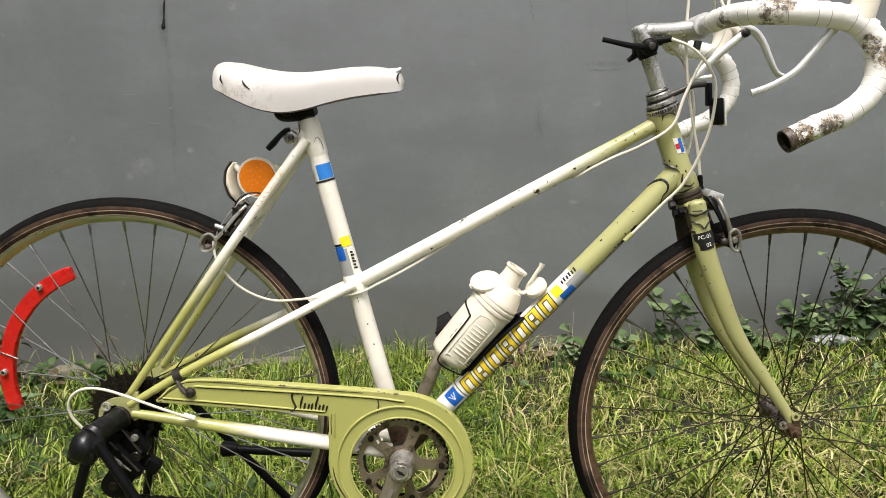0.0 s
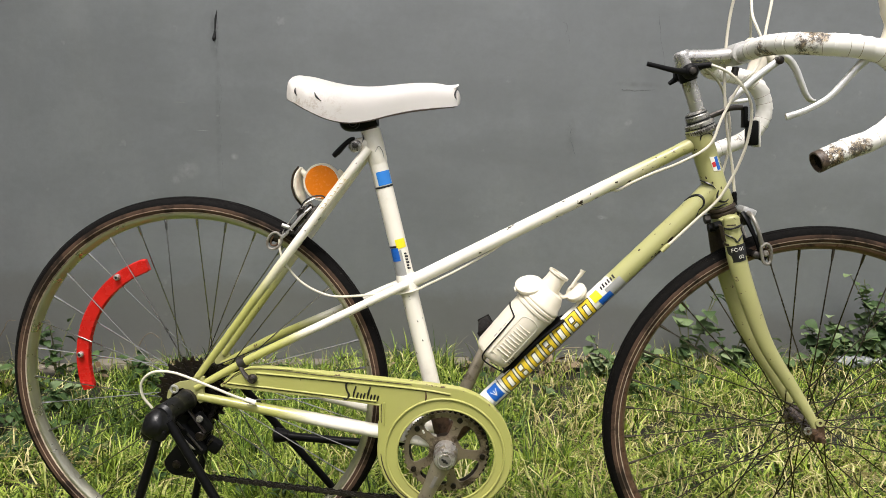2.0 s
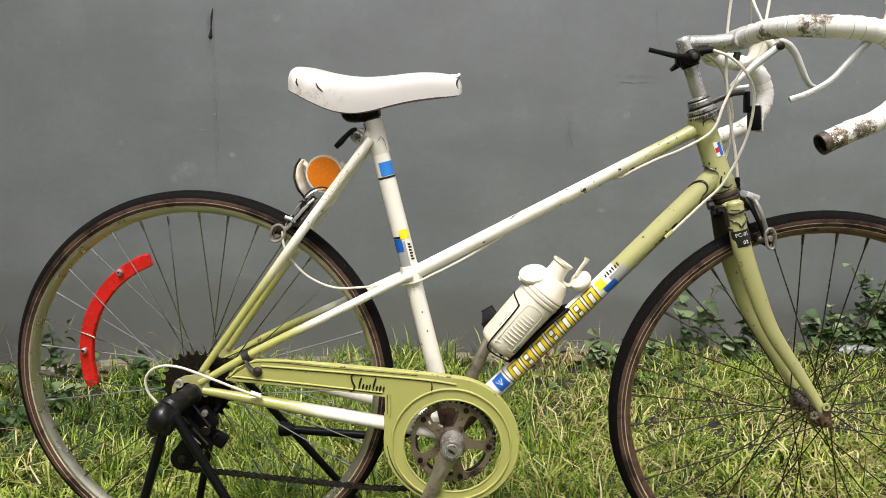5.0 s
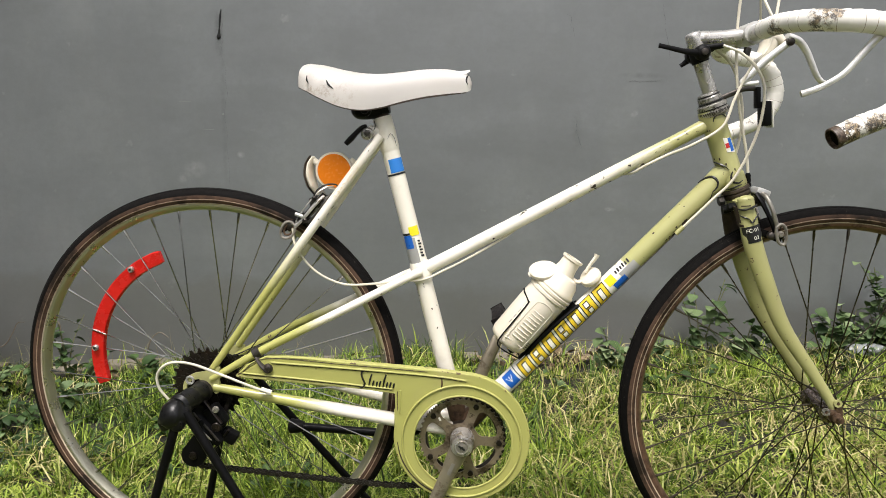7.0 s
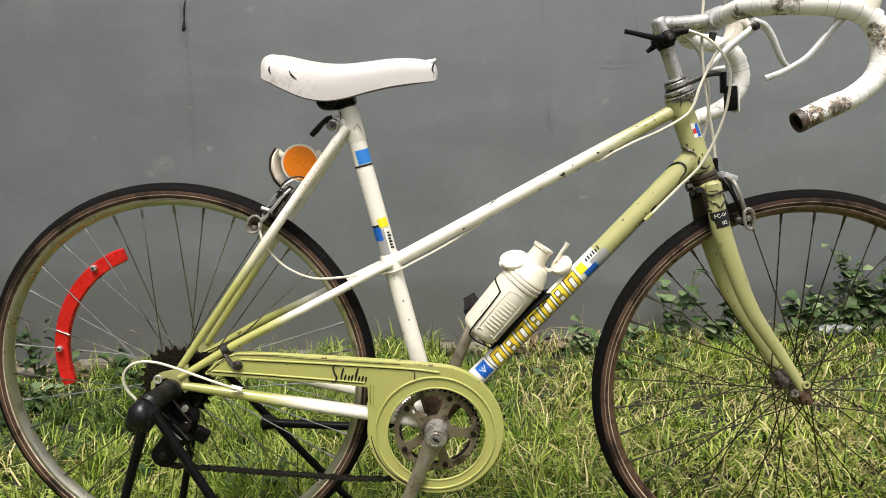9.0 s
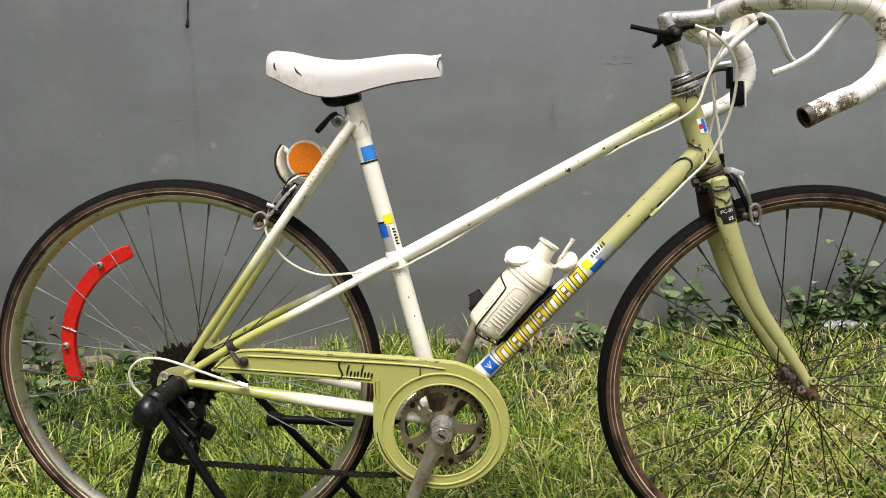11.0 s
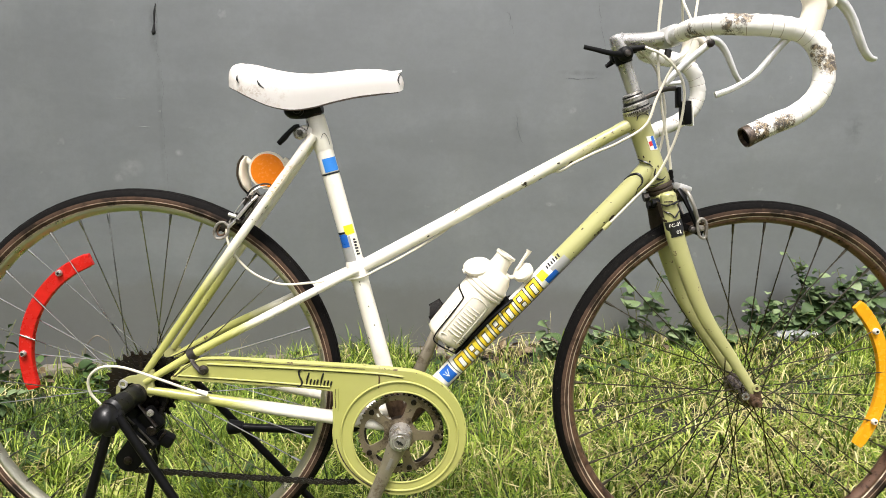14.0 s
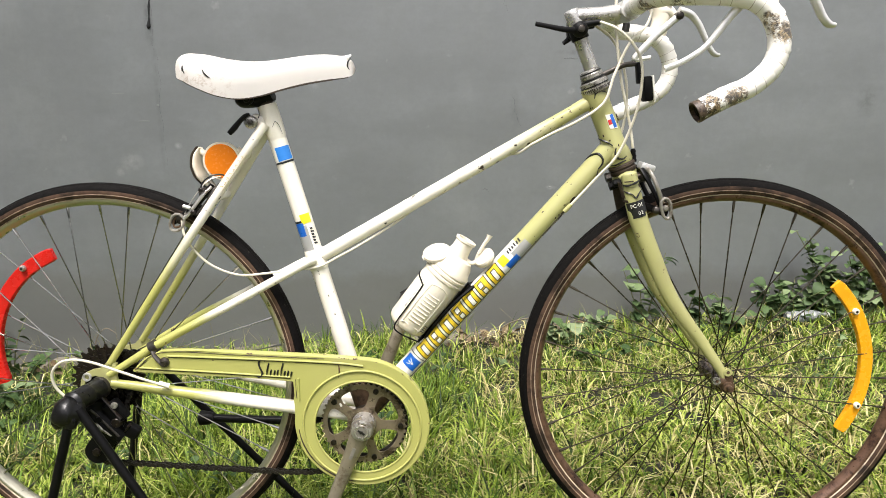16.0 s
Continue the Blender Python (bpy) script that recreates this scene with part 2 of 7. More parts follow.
def wall_material():
    """Dark grey painted plaster with faint patches, streaks, scuffs and trowel relief."""
    m, n, l, s = nodes_of("grey_painted_plaster")
    co = obj_coord(n)
    mp = n.new("ShaderNodeMapping")
    mp.inputs["Scale"].default_value = (1.0, 1.0, 0.16)
    l.new(co, mp.inputs["Vector"])
    streak = tex_noise(n, l, 5.0, 6, 0.65, mp.outputs[0])
    patch = tex_noise(n, l, 1.3, 6, 0.6, co)
    grain = tex_noise(n, l, 40, 6, 0.7, co)
    base = mixed(n, l, patch, (0.1225, 0.132, 0.1335), (0.188, 0.201, 0.2015))
    base = mixed(n, l, ramp(n, l, streak, [(0.5, grey(0)), (0.8, grey(0.5))]), base, (0.192, 0.202, 0.194))
    base = mixed(n, l, ramp(n, l, grain, [(0.35, grey(0.22)), (0.6, grey(0))]), base, (0.10, 0.104, 0.104))
    blotch = tex_noise(n, l, 3.6, 3, 0.5, co)
    base = mixed(n, l, ramp(n, l, blotch, [(0.40, grey(0.30)), (0.56, grey(0))]), base, (0.120, 0.127, 0.125))
    base = mixed(n, l, ramp(n, l, blotch, [(0.54, grey(0)), (0.74, grey(0.22))]), base, (0.215, 0.227, 0.222))
    scuff = ramp(n, l, tex_noise(n, l, 9, 9, 0.75, co), [(0.67, grey(0)), (0.74, grey(0.55))])
    base = mixed(n, l, scuff, base, (0.235, 0.237, 0.227))
    brush = n.new("ShaderNodeMapping")
    brush.inputs["Scale"].default_value = (0.35, 1.0, 1.0)
    l.new(co, brush.inputs["Vector"])
    base = mixed(n, l, ramp(n, l, tex_noise(n, l, 8.0, 5, 0.6, brush.outputs[0]), [(0.35, grey(0.35)), (0.55, grey(0))]), base, (0.105, 0.112, 0.110))
    base = mixed(n, l, ramp(n, l, tex_noise(n, l, 13, 4, 0.55, co), [(0.69, grey(0)), (0.77, grey(0.45))]), base, (0.265, 0.273, 0.260))
    # soft smudges and the long stain that runs down from the chip
    for at, size, colour, amount in (((-0.690, 0.605), (0.060, 0.045), (0.28, 0.29, 0.28), 0.5), ((-0.735, 0.565), (0.040, 0.030), (0.28, 0.29, 0.28), 0.45), ((-0.50, 0.665), (0.020, 0.016), (0.30, 0.31, 0.30), 0.7), ((2.155, 0.810), (0.050, 0.075), (0.085, 0.09, 0.09), 0.75), ((-0.565, 0.86), (0.014, 0.46), (0.085, 0.09, 0.09), 0.4), ((-0.575, 1.13), (0.022, 0.11), (0.05, 0.053, 0.053), 0.8), ((0.822, 0.79), (0.026, 0.10), (0.085, 0.09, 0.09), 0.6), ((1.065, 1.002), (0.12, 0.014), (0.085, 0.09, 0.09), 0.6), ((0.05, 0.90), (0.03, 0.05), (0.27, 0.28, 0.27), 0.4), ((0.965, 0.49), (0.03, 0.012), (0.30, 0.31, 0.30), 0.7)):
        place = n.new("ShaderNodeMapping")
        place.vector_type = "POINT"
        place.inputs["Scale"].default_value = (1 / size[0], 0.0, 1 / size[1])
        place.inputs["Location"].default_value = (-at[0] / size[0], 0.0, -at[1] / size[1])
        l.new(co, place.inputs["Vector"])
        ball = n.new("ShaderNodeTexGradient")
        ball.gradient_type = "SPHERICAL"
        l.new(place.outputs[0], ball.inputs["Vector"])
        ragged = n.new("ShaderNodeMath")
        ragged.operation = "MULTIPLY"
        l.new(ball.outputs["Fac"], ragged.inputs[0])
        l.new(ramp(n, l, tex_noise(n, l, 34, 5, 0.65, co), [(0.36, grey(0.15)), (0.62, grey(1.0))]), ragged.inputs[1])
        base = mixed(n, l, ramp(n, l, ragged.outputs[0], [(0.05, grey(0)), (0.75, grey(amount))]), base, colour)
    # darker brown-grey blotches that thin out with height above the soil
    sep = n.new("ShaderNodeSeparateXYZ")
    l.new(co, sep.inputs[0])
    hi = n.new("ShaderNodeMath")
    hi.operation = "MULTIPLY_ADD"
    l.new(tex_noise(n, l, 6, 8, 0.7, co), hi.inputs[0])
    hi.inputs[1].default_value = -0.22
    l.new(sep.outputs["Z"], hi.inputs[2])
    low_blotch = ramp(n, l, hi.outputs[0], [(0.0, grey(0.5)), (0.06, grey(0.0))])
    base = mixed(n, l, low_blotch, base, (0.10, 0.098, 0.085))
    l.new(base, s.inputs["Base Color"])
    s.inputs["Roughness"].default_value = 0.36
    s.inputs["Specular IOR Level"].default_value = 1.0
    bumped(n, l, s, tex_noise(n, l, 7, 5, 0.5, co), 0.16, 0.006)
    return m


M_WALL = wall_material()


def soil_material():
    m, n, l, s = nodes_of("soil_and_thatch")
    co = obj_coord(n)
    a = mixed(n, l, tex_noise(n, l, 7, 8, 0.7, co), (0.005, 0.006, 0.003), (0.020, 0.018, 0.009))
    a = mixed(n, l, ramp(n, l, tex_noise(n, l, 60, 6, 0.7, co), [(0.58, grey(0)), (0.78, grey(0.7))]), a, (0.12, 0.10, 0.05))
    l.new(a, s.inputs["Base Color"])
    s.inputs["Roughness"].default_value = 0.95
    bumped(n, l, s, tex_noise(n, l, 80, 6, 0.7, co), 0.8, 0.01)
    return m


M_SOIL = soil_material()


def blade_material(name, stops, island=True):
    m, n, l, s = nodes_of(name)
    if island:
        r = n.new("ShaderNodeNewGeometry").outputs["Random Per Island"]
    else:
        r = n.new("ShaderNodeObjectInfo").outputs["Random"]
    col = ramp(n, l, r, stops)
    co = obj_coord(n)
    col = mixed(n, l, ramp(n, l, tex_noise(n, l, 60, 4, 0.6, co), [(0.4, grey(0)), (0.8, grey(0.5))]), col, stops[0][1])
    l.new(col, s.inputs["Base Color"])
    s.inputs["Roughness"].default_value = 0.6
    s.inputs["Specular IOR Level"].default_value = 0.3
    tr = n.new("ShaderNodeBsdfTranslucent")
    l.new(col, tr.inputs["Color"])
    mx = n.new("ShaderNodeMixShader")
    mx.inputs[0].default_value = 0.14
    l.new(s.outputs[0], mx.inputs[1])
    l.new(tr.outputs[0], mx.inputs[2])
    l.new(mx.outputs[0], n["Material Output"].inputs["Surface"])
    return m


M_GRASS = blade_material("grass_green", [(0.0, (0.010, 0.024, 0.003)), (0.25, (0.070, 0.135, 0.010)), (0.6, (0.205, 0.290, 0.027)), (0.88, (0.36, 0.44, 0.07)), (1.0, (0.55, 0.59, 0.19))])
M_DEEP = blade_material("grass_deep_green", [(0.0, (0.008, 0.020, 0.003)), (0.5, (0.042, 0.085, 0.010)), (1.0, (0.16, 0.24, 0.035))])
M_SHORT = blade_material("grass_bright", [(0.0, (0.04, 0.075, 0.008)), (0.45, (0.26, 0.35, 0.038)), (0.75, (0.44, 0.49, 0.10)), (1.0, (0.56, 0.54, 0.23))])
M_STRAW = blade_material("grass_straw", [(0.0, (0.13, 0.105, 0.035)), (0.45, (0.36, 0.32, 0.115)), (1.0, (0.66, 0.60, 0.30))])
M_LEAF = blade_material("weed_leaf", [(0.0, (0.022, 0.048, 0.012)), (0.5, (0.080, 0.130, 0.045)), (0.8, (0.145, 0.205, 0.085)), (1.0, (0.23, 0.29, 0.15))], False)
M_LEAF2 = blade_material("pale_leaf", [(0.0, (0.12, 0.20, 0.05)), (1.0, (0.24, 0.36, 0.10))], False)
M_LEAFD = blade_material("dark_leaf", [(0.0, (0.018, 0.042, 0.010)), (1.0, (0.06, 0.11, 0.028))], False)
M_DEADLEAF = blade_material("dead_leaf", [(0.0, (0.06, 0.04, 0.02)), (0.5, (0.17, 0.12, 0.065)), (1.0, (0.36, 0.29, 0.18))])
M_STEM = plain("plant_stem", (0.16, 0.17, 0.07), 0.7, 0.0, 0.4, 40, 0.2)
M_TWIG = plain("dry_twig", (0.17, 0.14, 0.095), 0.8, 0.0, 0.4, 60, 0.3)
M_PETAL = plain("coral_petal", (0.75, 0.09, 0.06), 0.5, 0.0, 0.2, 60, 0.0)
M_PINK = plain("pink_petal", (0.62, 0.35, 0.45), 0.5, 0.0, 0.2, 60, 0.0)
M_KERB = plain("weathered_concrete", (0.17, 0.15, 0.115), 0.9, 0.0, 0.5, 12, 0.6, (0.10, 0.09, 0.06), 0.5)
M_CLEAR = plain("crushed_plastic", (0.26, 0.275, 0.27), 0.16, 0.0, 0.8, 60, 0.6, (0.05, 0.055, 0.045), 0.52)


# ---- mesh helpers ----
def part(name, bm, material, parent=None, label="", smooth_it=True):
    me = bpy.data.meshes.new(name)
    bmesh.ops.recalc_face_normals(bm, faces=bm.faces[:])
    for f in bm.faces:
        f.smooth = smooth_it
    bm.to_mesh(me)
    bm.free()
    for m in material if isinstance(material, (list, tuple)) else [material]:
        me.materials.append(m)
    if smooth_it:
        me.set_sharp_from_angle(angle=radians(42))
    ob = new(name, me)
    if parent:
        ob.parent = parent
    if label:
        tagged(ob, label)
    return ob


def shared(name, me, parent, m):
    ob = new(name, me)
    ob.parent, ob.matrix_basis = parent, m
    return ob


def thing(name, label, category, at=(0, 0, 0), group=""):
    ob = new(name)
    ob.location = at
    ob.empty_display_size = 0.05
    return tagged(ob, label, category, group)


def curve(pts, n=6):
    """Points along a smooth line through pts."""
    p = [Vector(q) for q in pts]
    p = [p[0] * 2 - p[1]] + p + [p[-1] * 2 - p[-2]]
    out = []
    for i in range(1, len(p) - 2):
        for k in range(n):
            t = k / n
            a, b, c, d = p[i - 1 : i + 3]
            out.append(0.5 * (2 * b + (c - a) * t + (2 * a - 5 * b + 4 * c - d) * t * t + (3 * b - a - 3 * c + d) * t ** 3))
    out.append(p[-2])
    return out


def sweep(bm, pts, r, seg=12, flat=1.0, side=None, cap=True):
    """A tube along pts; r a number or one a point; flat squashes it along its second axis."""
    pts = [Vector(q) for q in pts]
    rs = r if isinstance(r, (list, tuple)) else [r] * len(pts)
    if len(rs) != len(pts):
        rs = list(np.interp(np.linspace(0, 1, len(pts)), np.linspace(0, 1, len(rs)), rs))
    rs = [float(v) for v in rs]
    up = Vector(side) if side else None
    rings = []
    for i, q in enumerate(pts):
        d = (pts[min(i + 1, len(pts) - 1)] - pts[max(i - 1, 0)]).normalized()
        if up is None:
            up = d.orthogonal().normalized()
        up = (up - d * up.dot(d)).normalized()
        w = d.cross(up)
        rings.append([bm.verts.new(q + rs[i] * (math.cos(2 * math.pi * k / seg) * up + flat * math.sin(2 * math.pi * k / seg) * w)) for k in range(seg)])
    for a, b in zip(rings, rings[1:]):
        for k in range(seg):
            bm.faces.new((a[k], a[(k + 1) % seg], b[(k + 1) % seg], b[k]))
    if cap:
        bm.faces.new(rings[0][::-1])
        bm.faces.new(rings[-1])
    return bm


def rod(a, b, r, seg=14, **k):
    return sweep(bmesh.new(), [a, b], r, seg, **k)


def pipe(pts, r, seg=10, n=6, **k):
    return sweep(bmesh.new(), curve(pts, n), r, seg, **k)


def lathe(bm, profile, origin, axis, seg=24, closed=False, mats=None):
    """Turns (along, radius) pairs round an axis."""
    o, ax = Vector(origin), Vector(axis).normalized()
    u = ax.orthogonal().normalized()
    if abs(ax.y) > 0.99:
        u = Vector((1, 0, 0))
    v = ax.cross(u)
    rings = []
    for h, r in ((float(h), float(r)) for h, r in profile):
        rings.append([bm.verts.new(o + ax * h + max(r, 1e-5) * (math.cos(2 * math.pi * k / seg) * u + math.sin(2 * math.pi * k / seg) * v)) for k in range(seg)])
    pairs = list(zip(rings, rings[1:])) + ([(rings[-1], rings[0])] if closed else [])
    for j, (a, b) in enumerate(pairs):
        for k in range(seg):
            f = bm.faces.new((a[k], a[(k + 1) % seg], b[(k + 1) % seg], b[k]))
            if mats:
                f.material_index = mats[j % len(mats)]
    if not closed:
        for ring in (rings[0][::-1], rings[-1]):
            bm.faces.new(ring)
    return bm


def box(bm, size, m=None, bevel=0.0):
    r = bmesh.ops.create_cube(bm, size=1.0, matrix=(m or Matrix()) @ Matrix.Diagonal((*size, 1)))
    if bevel:
        es = list({e for v in r["verts"] for e in v.link_edges})
        bmesh.ops.bevel(bm, geom=es, offset=bevel, segments=2, profile=0.5, affect="EDGES")
    return bm


def plate(outline, y0, y1, holes=(), bevel=0.0):
    """A flat piece in the bicycle's plane: outline and holes are (x, z) loops, from y0 to y1."""
    bm = bmesh.new()
    edges = []
    for loop in (outline, *holes):
        vs = [bm.verts.new((x, y0, z)) for x, z in loop]
        edges += [bm.edges.new((vs[i], vs[(i + 1) % len(vs)])) for i in range(len(vs))]
    bmesh.ops.triangle_fill(bm, edges=edges, use_beauty=True, use_dissolve=False, normal=(0, -1, 0))
    r = bmesh.ops.extrude_face_region(bm, geom=bm.faces[:])
    bmesh.ops.translate(bm, verts=[v for v in r["geom"] if isinstance(v, bmesh.types.BMVert)], vec=(0, y1 - y0, 0))
    return bm


def ring_loop(cx, cz, r, n=48, a0=0.0, a1=2 * math.pi, full=True):
    k = n if full else n - 1
    return [(cx + r * math.cos(a0 + (a1 - a0) * i / k), cz + r * math.sin(a0 + (a1 - a0) * i / k)) for i in range(n)]


def decal(p0, p1, r, s0, s1, a0, a1, material, parent, name="decal", slant=0.0, seg=8, lift=0.0006, label=""):
    """A patch on the near side of a tube p0-p1: s along in metres, a degrees round from the face that looks to -y (up: plus)."""
    p0, p1 = Vector(p0), Vector(p1)
    d = (p1 - p0).normalized()
    face = Vector((0, -1, 0))
    face = (face - d * face.dot(d)).normalized()
    up = face.cross(d)
    if up.z < 0 or (abs(up.z) < 0.5 and up.x > 0 and d.z > 0.9):
        up = -up
    bm = bmesh.new()
    rows = []
    for i in range(seg + 1):
        a = radians(a0 + (a1 - a0) * i / seg)
        n = face * math.cos(a) + up * math.sin(a)
        sh = slant * i / seg
        rows.append([bm.verts.new(p0 + d * (s + sh) + n * (r + q)) for s, q in ((s0, -0.0006), (s0, lift), (s1, lift), (s1, -0.0006))])
    for a, b in zip(rows, rows[1:]):
        for k in range(4):
            bm.faces.new((a[k], a[(k + 1) % 4], b[(k + 1) % 4], b[k]))
    bm.faces.new(rows[0])
    bm.faces.new(rows[-1][::-1])
    return part(name, bm, material, parent, label)


# ---- setting ----
WALL_Y = 1.56
SLOPE_X, SLOPE_Y = 0.068, -0.065


def ground_z(x, y):
    """The lawn: falls gently to the back of the bicycle and to the wall, level farther off."""
    k = max(0.0, 1 - max(0.0, math.hypot(x - 0.4, y - 0.4) - 3.0) / 8.0)
    z = (SLOPE_X * (x - 1.06) + SLOPE_Y * y) * k - 0.1 * (1 - k)
    near = max(0.0, 1 - math.hypot(x, y) / 12)
    return z + 0.012 * near * noise.noise(Vector((x * 2.1, y * 2.1, 0.3)))


def build_ground():
    xs = sorted({*np.round(np.arange(-4, 5.01, 0.125), 3), *(-2000, -600, -200, -60, -25, -12, -7, 8, 13, 26, 60, 200, 600, 2000)})
    ys = sorted({*np.round(np.arange(-2.5, 1.7, 0.125), 3), *(-2000, -600, -200, -60, -25, -12, -6, -4, 2.5, 4, 8, 20, 60, 200, 600, 2000)})
    verts = [(x, y, ground_z(x, y)) for y in ys for x in xs]
    w = len(xs)
    faces = [(j * w + i, j * w + i + 1, (j + 1) * w + i + 1, (j + 1) * w + i) for j in range(len(ys) - 1) for i in range(w - 1)]
    me = bpy.data.meshes.new("ground")
    me.from_pydata(verts, [], faces)
    me.materials.append(M_SOIL)
    tagged(new("ground", me), "brown soil and dry thatch under the lawn", "ground", kind="structure")


build_ground()


def build_wall():
    bm = bmesh.new()
    box(bm, (14, 0.15, 3.4), pose(0.5, WALL_Y + 0.075, 1.2))
    wall = part("wall_north", bm, M_WALL, smooth_it=False)
    tagged(wall, "long dark grey painted plaster garden wall", "wall", kind="structure")
    # added unseen wall, placed to darken the left of the wall and lawn
    bm = bmesh.new()
    box(bm, (0.15, 5.8, 3.1), pose(-2.30, WALL_Y - 2.9, 0.75))
    tagged(part("wall_west_light_block", bm, M_WALL, smooth_it=False), "unseen added side wall that darkens the left of the scene", "wall", kind="structure")
    # added unseen low wall behind the camera, darkening reflections in wall and metal
    bm = bmesh.new()
    box(bm, (9.7, 0.15, 1.9), pose(2.63, -4.3, 0.25))
    tagged(part("wall_south_light_block", bm, M_WALL, smooth_it=False), "unseen added low wall that darkens the low reflections", "wall", kind="structure")
    # weathered concrete footing that shows in pieces at the foot of the wall
    bm = bmesh.new()
    random.seed(4)
    x = -4.0
    while x < 4.0:
        w = random.uniform(0.25, 0.6)
        z = ground_z(x + w / 2, WALL_Y - 0.04)
        box(bm, (w, 0.08, 0.06), pose(x + w / 2, WALL_Y - 0.041, z - 0.004 + random.uniform(-0.012, 0.004), random.uniform(-3, 3), SLOPE_X * -57, random.uniform(-1.5, 1.5)), 0.006)
        x += w + random.uniform(0.0, 0.05)
    foot = part("trim_footing", bm, M_KERB)
    tagged(foot, "rough weathered concrete footing strip under the wall", "footing", kind="structure")
    # hairline cracks and the dark chip in the plaster
    def crack(pts, r, material, name, label):
        b = sweep(bmesh.new(), curve([(px, WALL_Y - 0.0005, pz) for px, pz in pts], 4), r, 6)
        return part(name, b, material, wall, label)
    dark = plain("crack_shadow", (0.085, 0.09, 0.09), 0.9, 0, 0.3, 80, 0.3)
    hole = plain("chip_hole", (0.012, 0.012, 0.012), 0.9, 0, 0.3, 80, 0.3)
    part("plaster_chip", pipe([(-0.562, WALL_Y, 1.222), (-0.568, WALL_Y, 1.19), (-0.571, WALL_Y, 1.15), (-0.575, WALL_Y, 1.118), (-0.578, WALL_Y, 1.108)], [0.0015, 0.0045, 0.0025, 0.0085, 0.002], 8, 4), hole, wall, "dark chip in the plaster")
    # knocked-off flecks with a raised pale lip
    pale = plain("plaster_scuff", (0.24, 0.25, 0.24), 0.7, 0, 0.25, 90, 0.3)
    for px, pz, w, h in ((-0.719, 0.869, 0.036, 0.0022), (-0.627, 0.762, 0.030, 0.0020), (-0.567, 0.823, 0.007, 0.005), (0.964, 0.492, 0.010, 0.003)):
        b = bmesh.new()
        rr = random.Random(int(px * 1000 + pz * 77))
        ring = [b.verts.new((px + w * rr.uniform(0.6, 1.0) * math.cos(q * 0.5236), WALL_Y - 0.0004, pz + h * rr.uniform(0.6, 1.0) * math.sin(q * 0.5236))) for q in range(12)]
        core = b.verts.new((px, WALL_Y - 0.0016, pz))
        for q in range(12):
            b.faces.new((ring[q], ring[(q + 1) % 12], core))
        part("plaster_scuff", b, pale, wall)
    for pts, r in (([(-0.552, 1.24), (-0.562, 1.19), (-0.566, 1.08), (-0.553, 0.95), (-0.556, 0.75), (-0.553, 0.52)], 0.0008),
                   ([(0.768, 1.22), (0.783, 1.18), (0.795, 1.14)], 0.0010), ([(1.117, 1.266), (1.130, 1.18), (1.155, 1.054)], 0.0010),
                   ([(1.0, 0.981), (1.06, 0.983), (1.126, 0.99)], 0.0011), ([(0.817, 0.842), (0.825, 0.79), (0.849, 0.725)], 0.0013), ([(0.70, 0.484), (0.73, 0.48)], 0.0016)):
        rr = random.Random(int(abs(pts[0][0]) * 1000))
        pts = [(px + rr.uniform(-0.006, 0.006), pz + rr.uniform(-0.006, 0.006)) for px, pz in [(q[0], q[1]) for q in curve([(a, c, 0) for a, c in pts], 4)]]
        crack(pts, [r * 0.1, r * 0.5, r * 0.15, r * 0.4, r * 0.1], dark, "hairline_crack", "")


build_wall()

# ---- bicycle ----
WHEEL_R = 0.343
BB = (0.447, 0.0, 0.270)
SEAT_TOP, HEAD_TOP, HEAD_LOW = (0.3005, 0.0, 0.811), (0.829, 0.0, 0.846), (0.884, 0.0, 0.712)
FRONT = (1.0644, 0.0, WHEEL_R)
bike = thing("bicycle", "old cream and pale green bicycle with drop handlebars", "bicycle", (0, 0, 0))


def mid(a, b, t):
    return tuple(Vector(a).lerp(Vector(b), t))


M_AZURE = plain("azure_decal", (0.03, 0.22, 0.66), 0.35, 0.0, 0.12, 60, 0.0)
M_PEDAL = plain("rusty_black_pedal", (0.010, 0.008, 0.007), 0.55, 0.0, 0.5, 90, 0.4, (0.06, 0.03, 0.018), 0.55, spec=0.25)
M_SEAM = plain("tape_seam_dirt", (0.30, 0.23, 0.15), 0.7, 0.0, 0.7, 60, 0.1, (0.75, 0.71, 0.62), 0.5)
M_COG = plain("oily_cog_steel", (0.022, 0.018, 0.014), 0.32, 0.5, 0.6, 90, 0.2, (0.02, 0.012, 0.008), 0.5)
M_CHAIN = plain("oily_chain_steel", (0.045, 0.040, 0.034), 0.35, 0.6, 0.6, 150, 0.2, (0.006, 0.005, 0.004), 0.5)
M_CRANK = plain("tarnished_crank_alloy", (0.32, 0.28, 0.205), 0.36, 0.6, 0.4, 40, 0.15, (0.11, 0.08, 0.045), 0.52)
M_WALLLINE = plain("faded_wall_line", (0.33, 0.235, 0.16), 0.6, 0.0, 0.6, 26, 0.1, (0.03, 0.02, 0.012), 0.48)
M_FHUB = plain("rust_stained_hub", (0.26, 0.22, 0.20), 0.24, 0.9, 0.5, 60, 0.2, (0.05, 0.025, 0.014), 0.46)
# Bare rust and chips, and also the shade painted on blade, guard and saddle.
M_RUST_SHADE = plain("rust_and_shade_brown", (0.05, 0.034, 0.02), 0.7, 0.1, 0.6, 200, 0.3)
M_STEMM = plain("streaked_alloy", (0.60, 0.58, 0.54), 0.30, 0.75, 0.35, 30, 0.15, (0.14, 0.10, 0.06), 0.54)
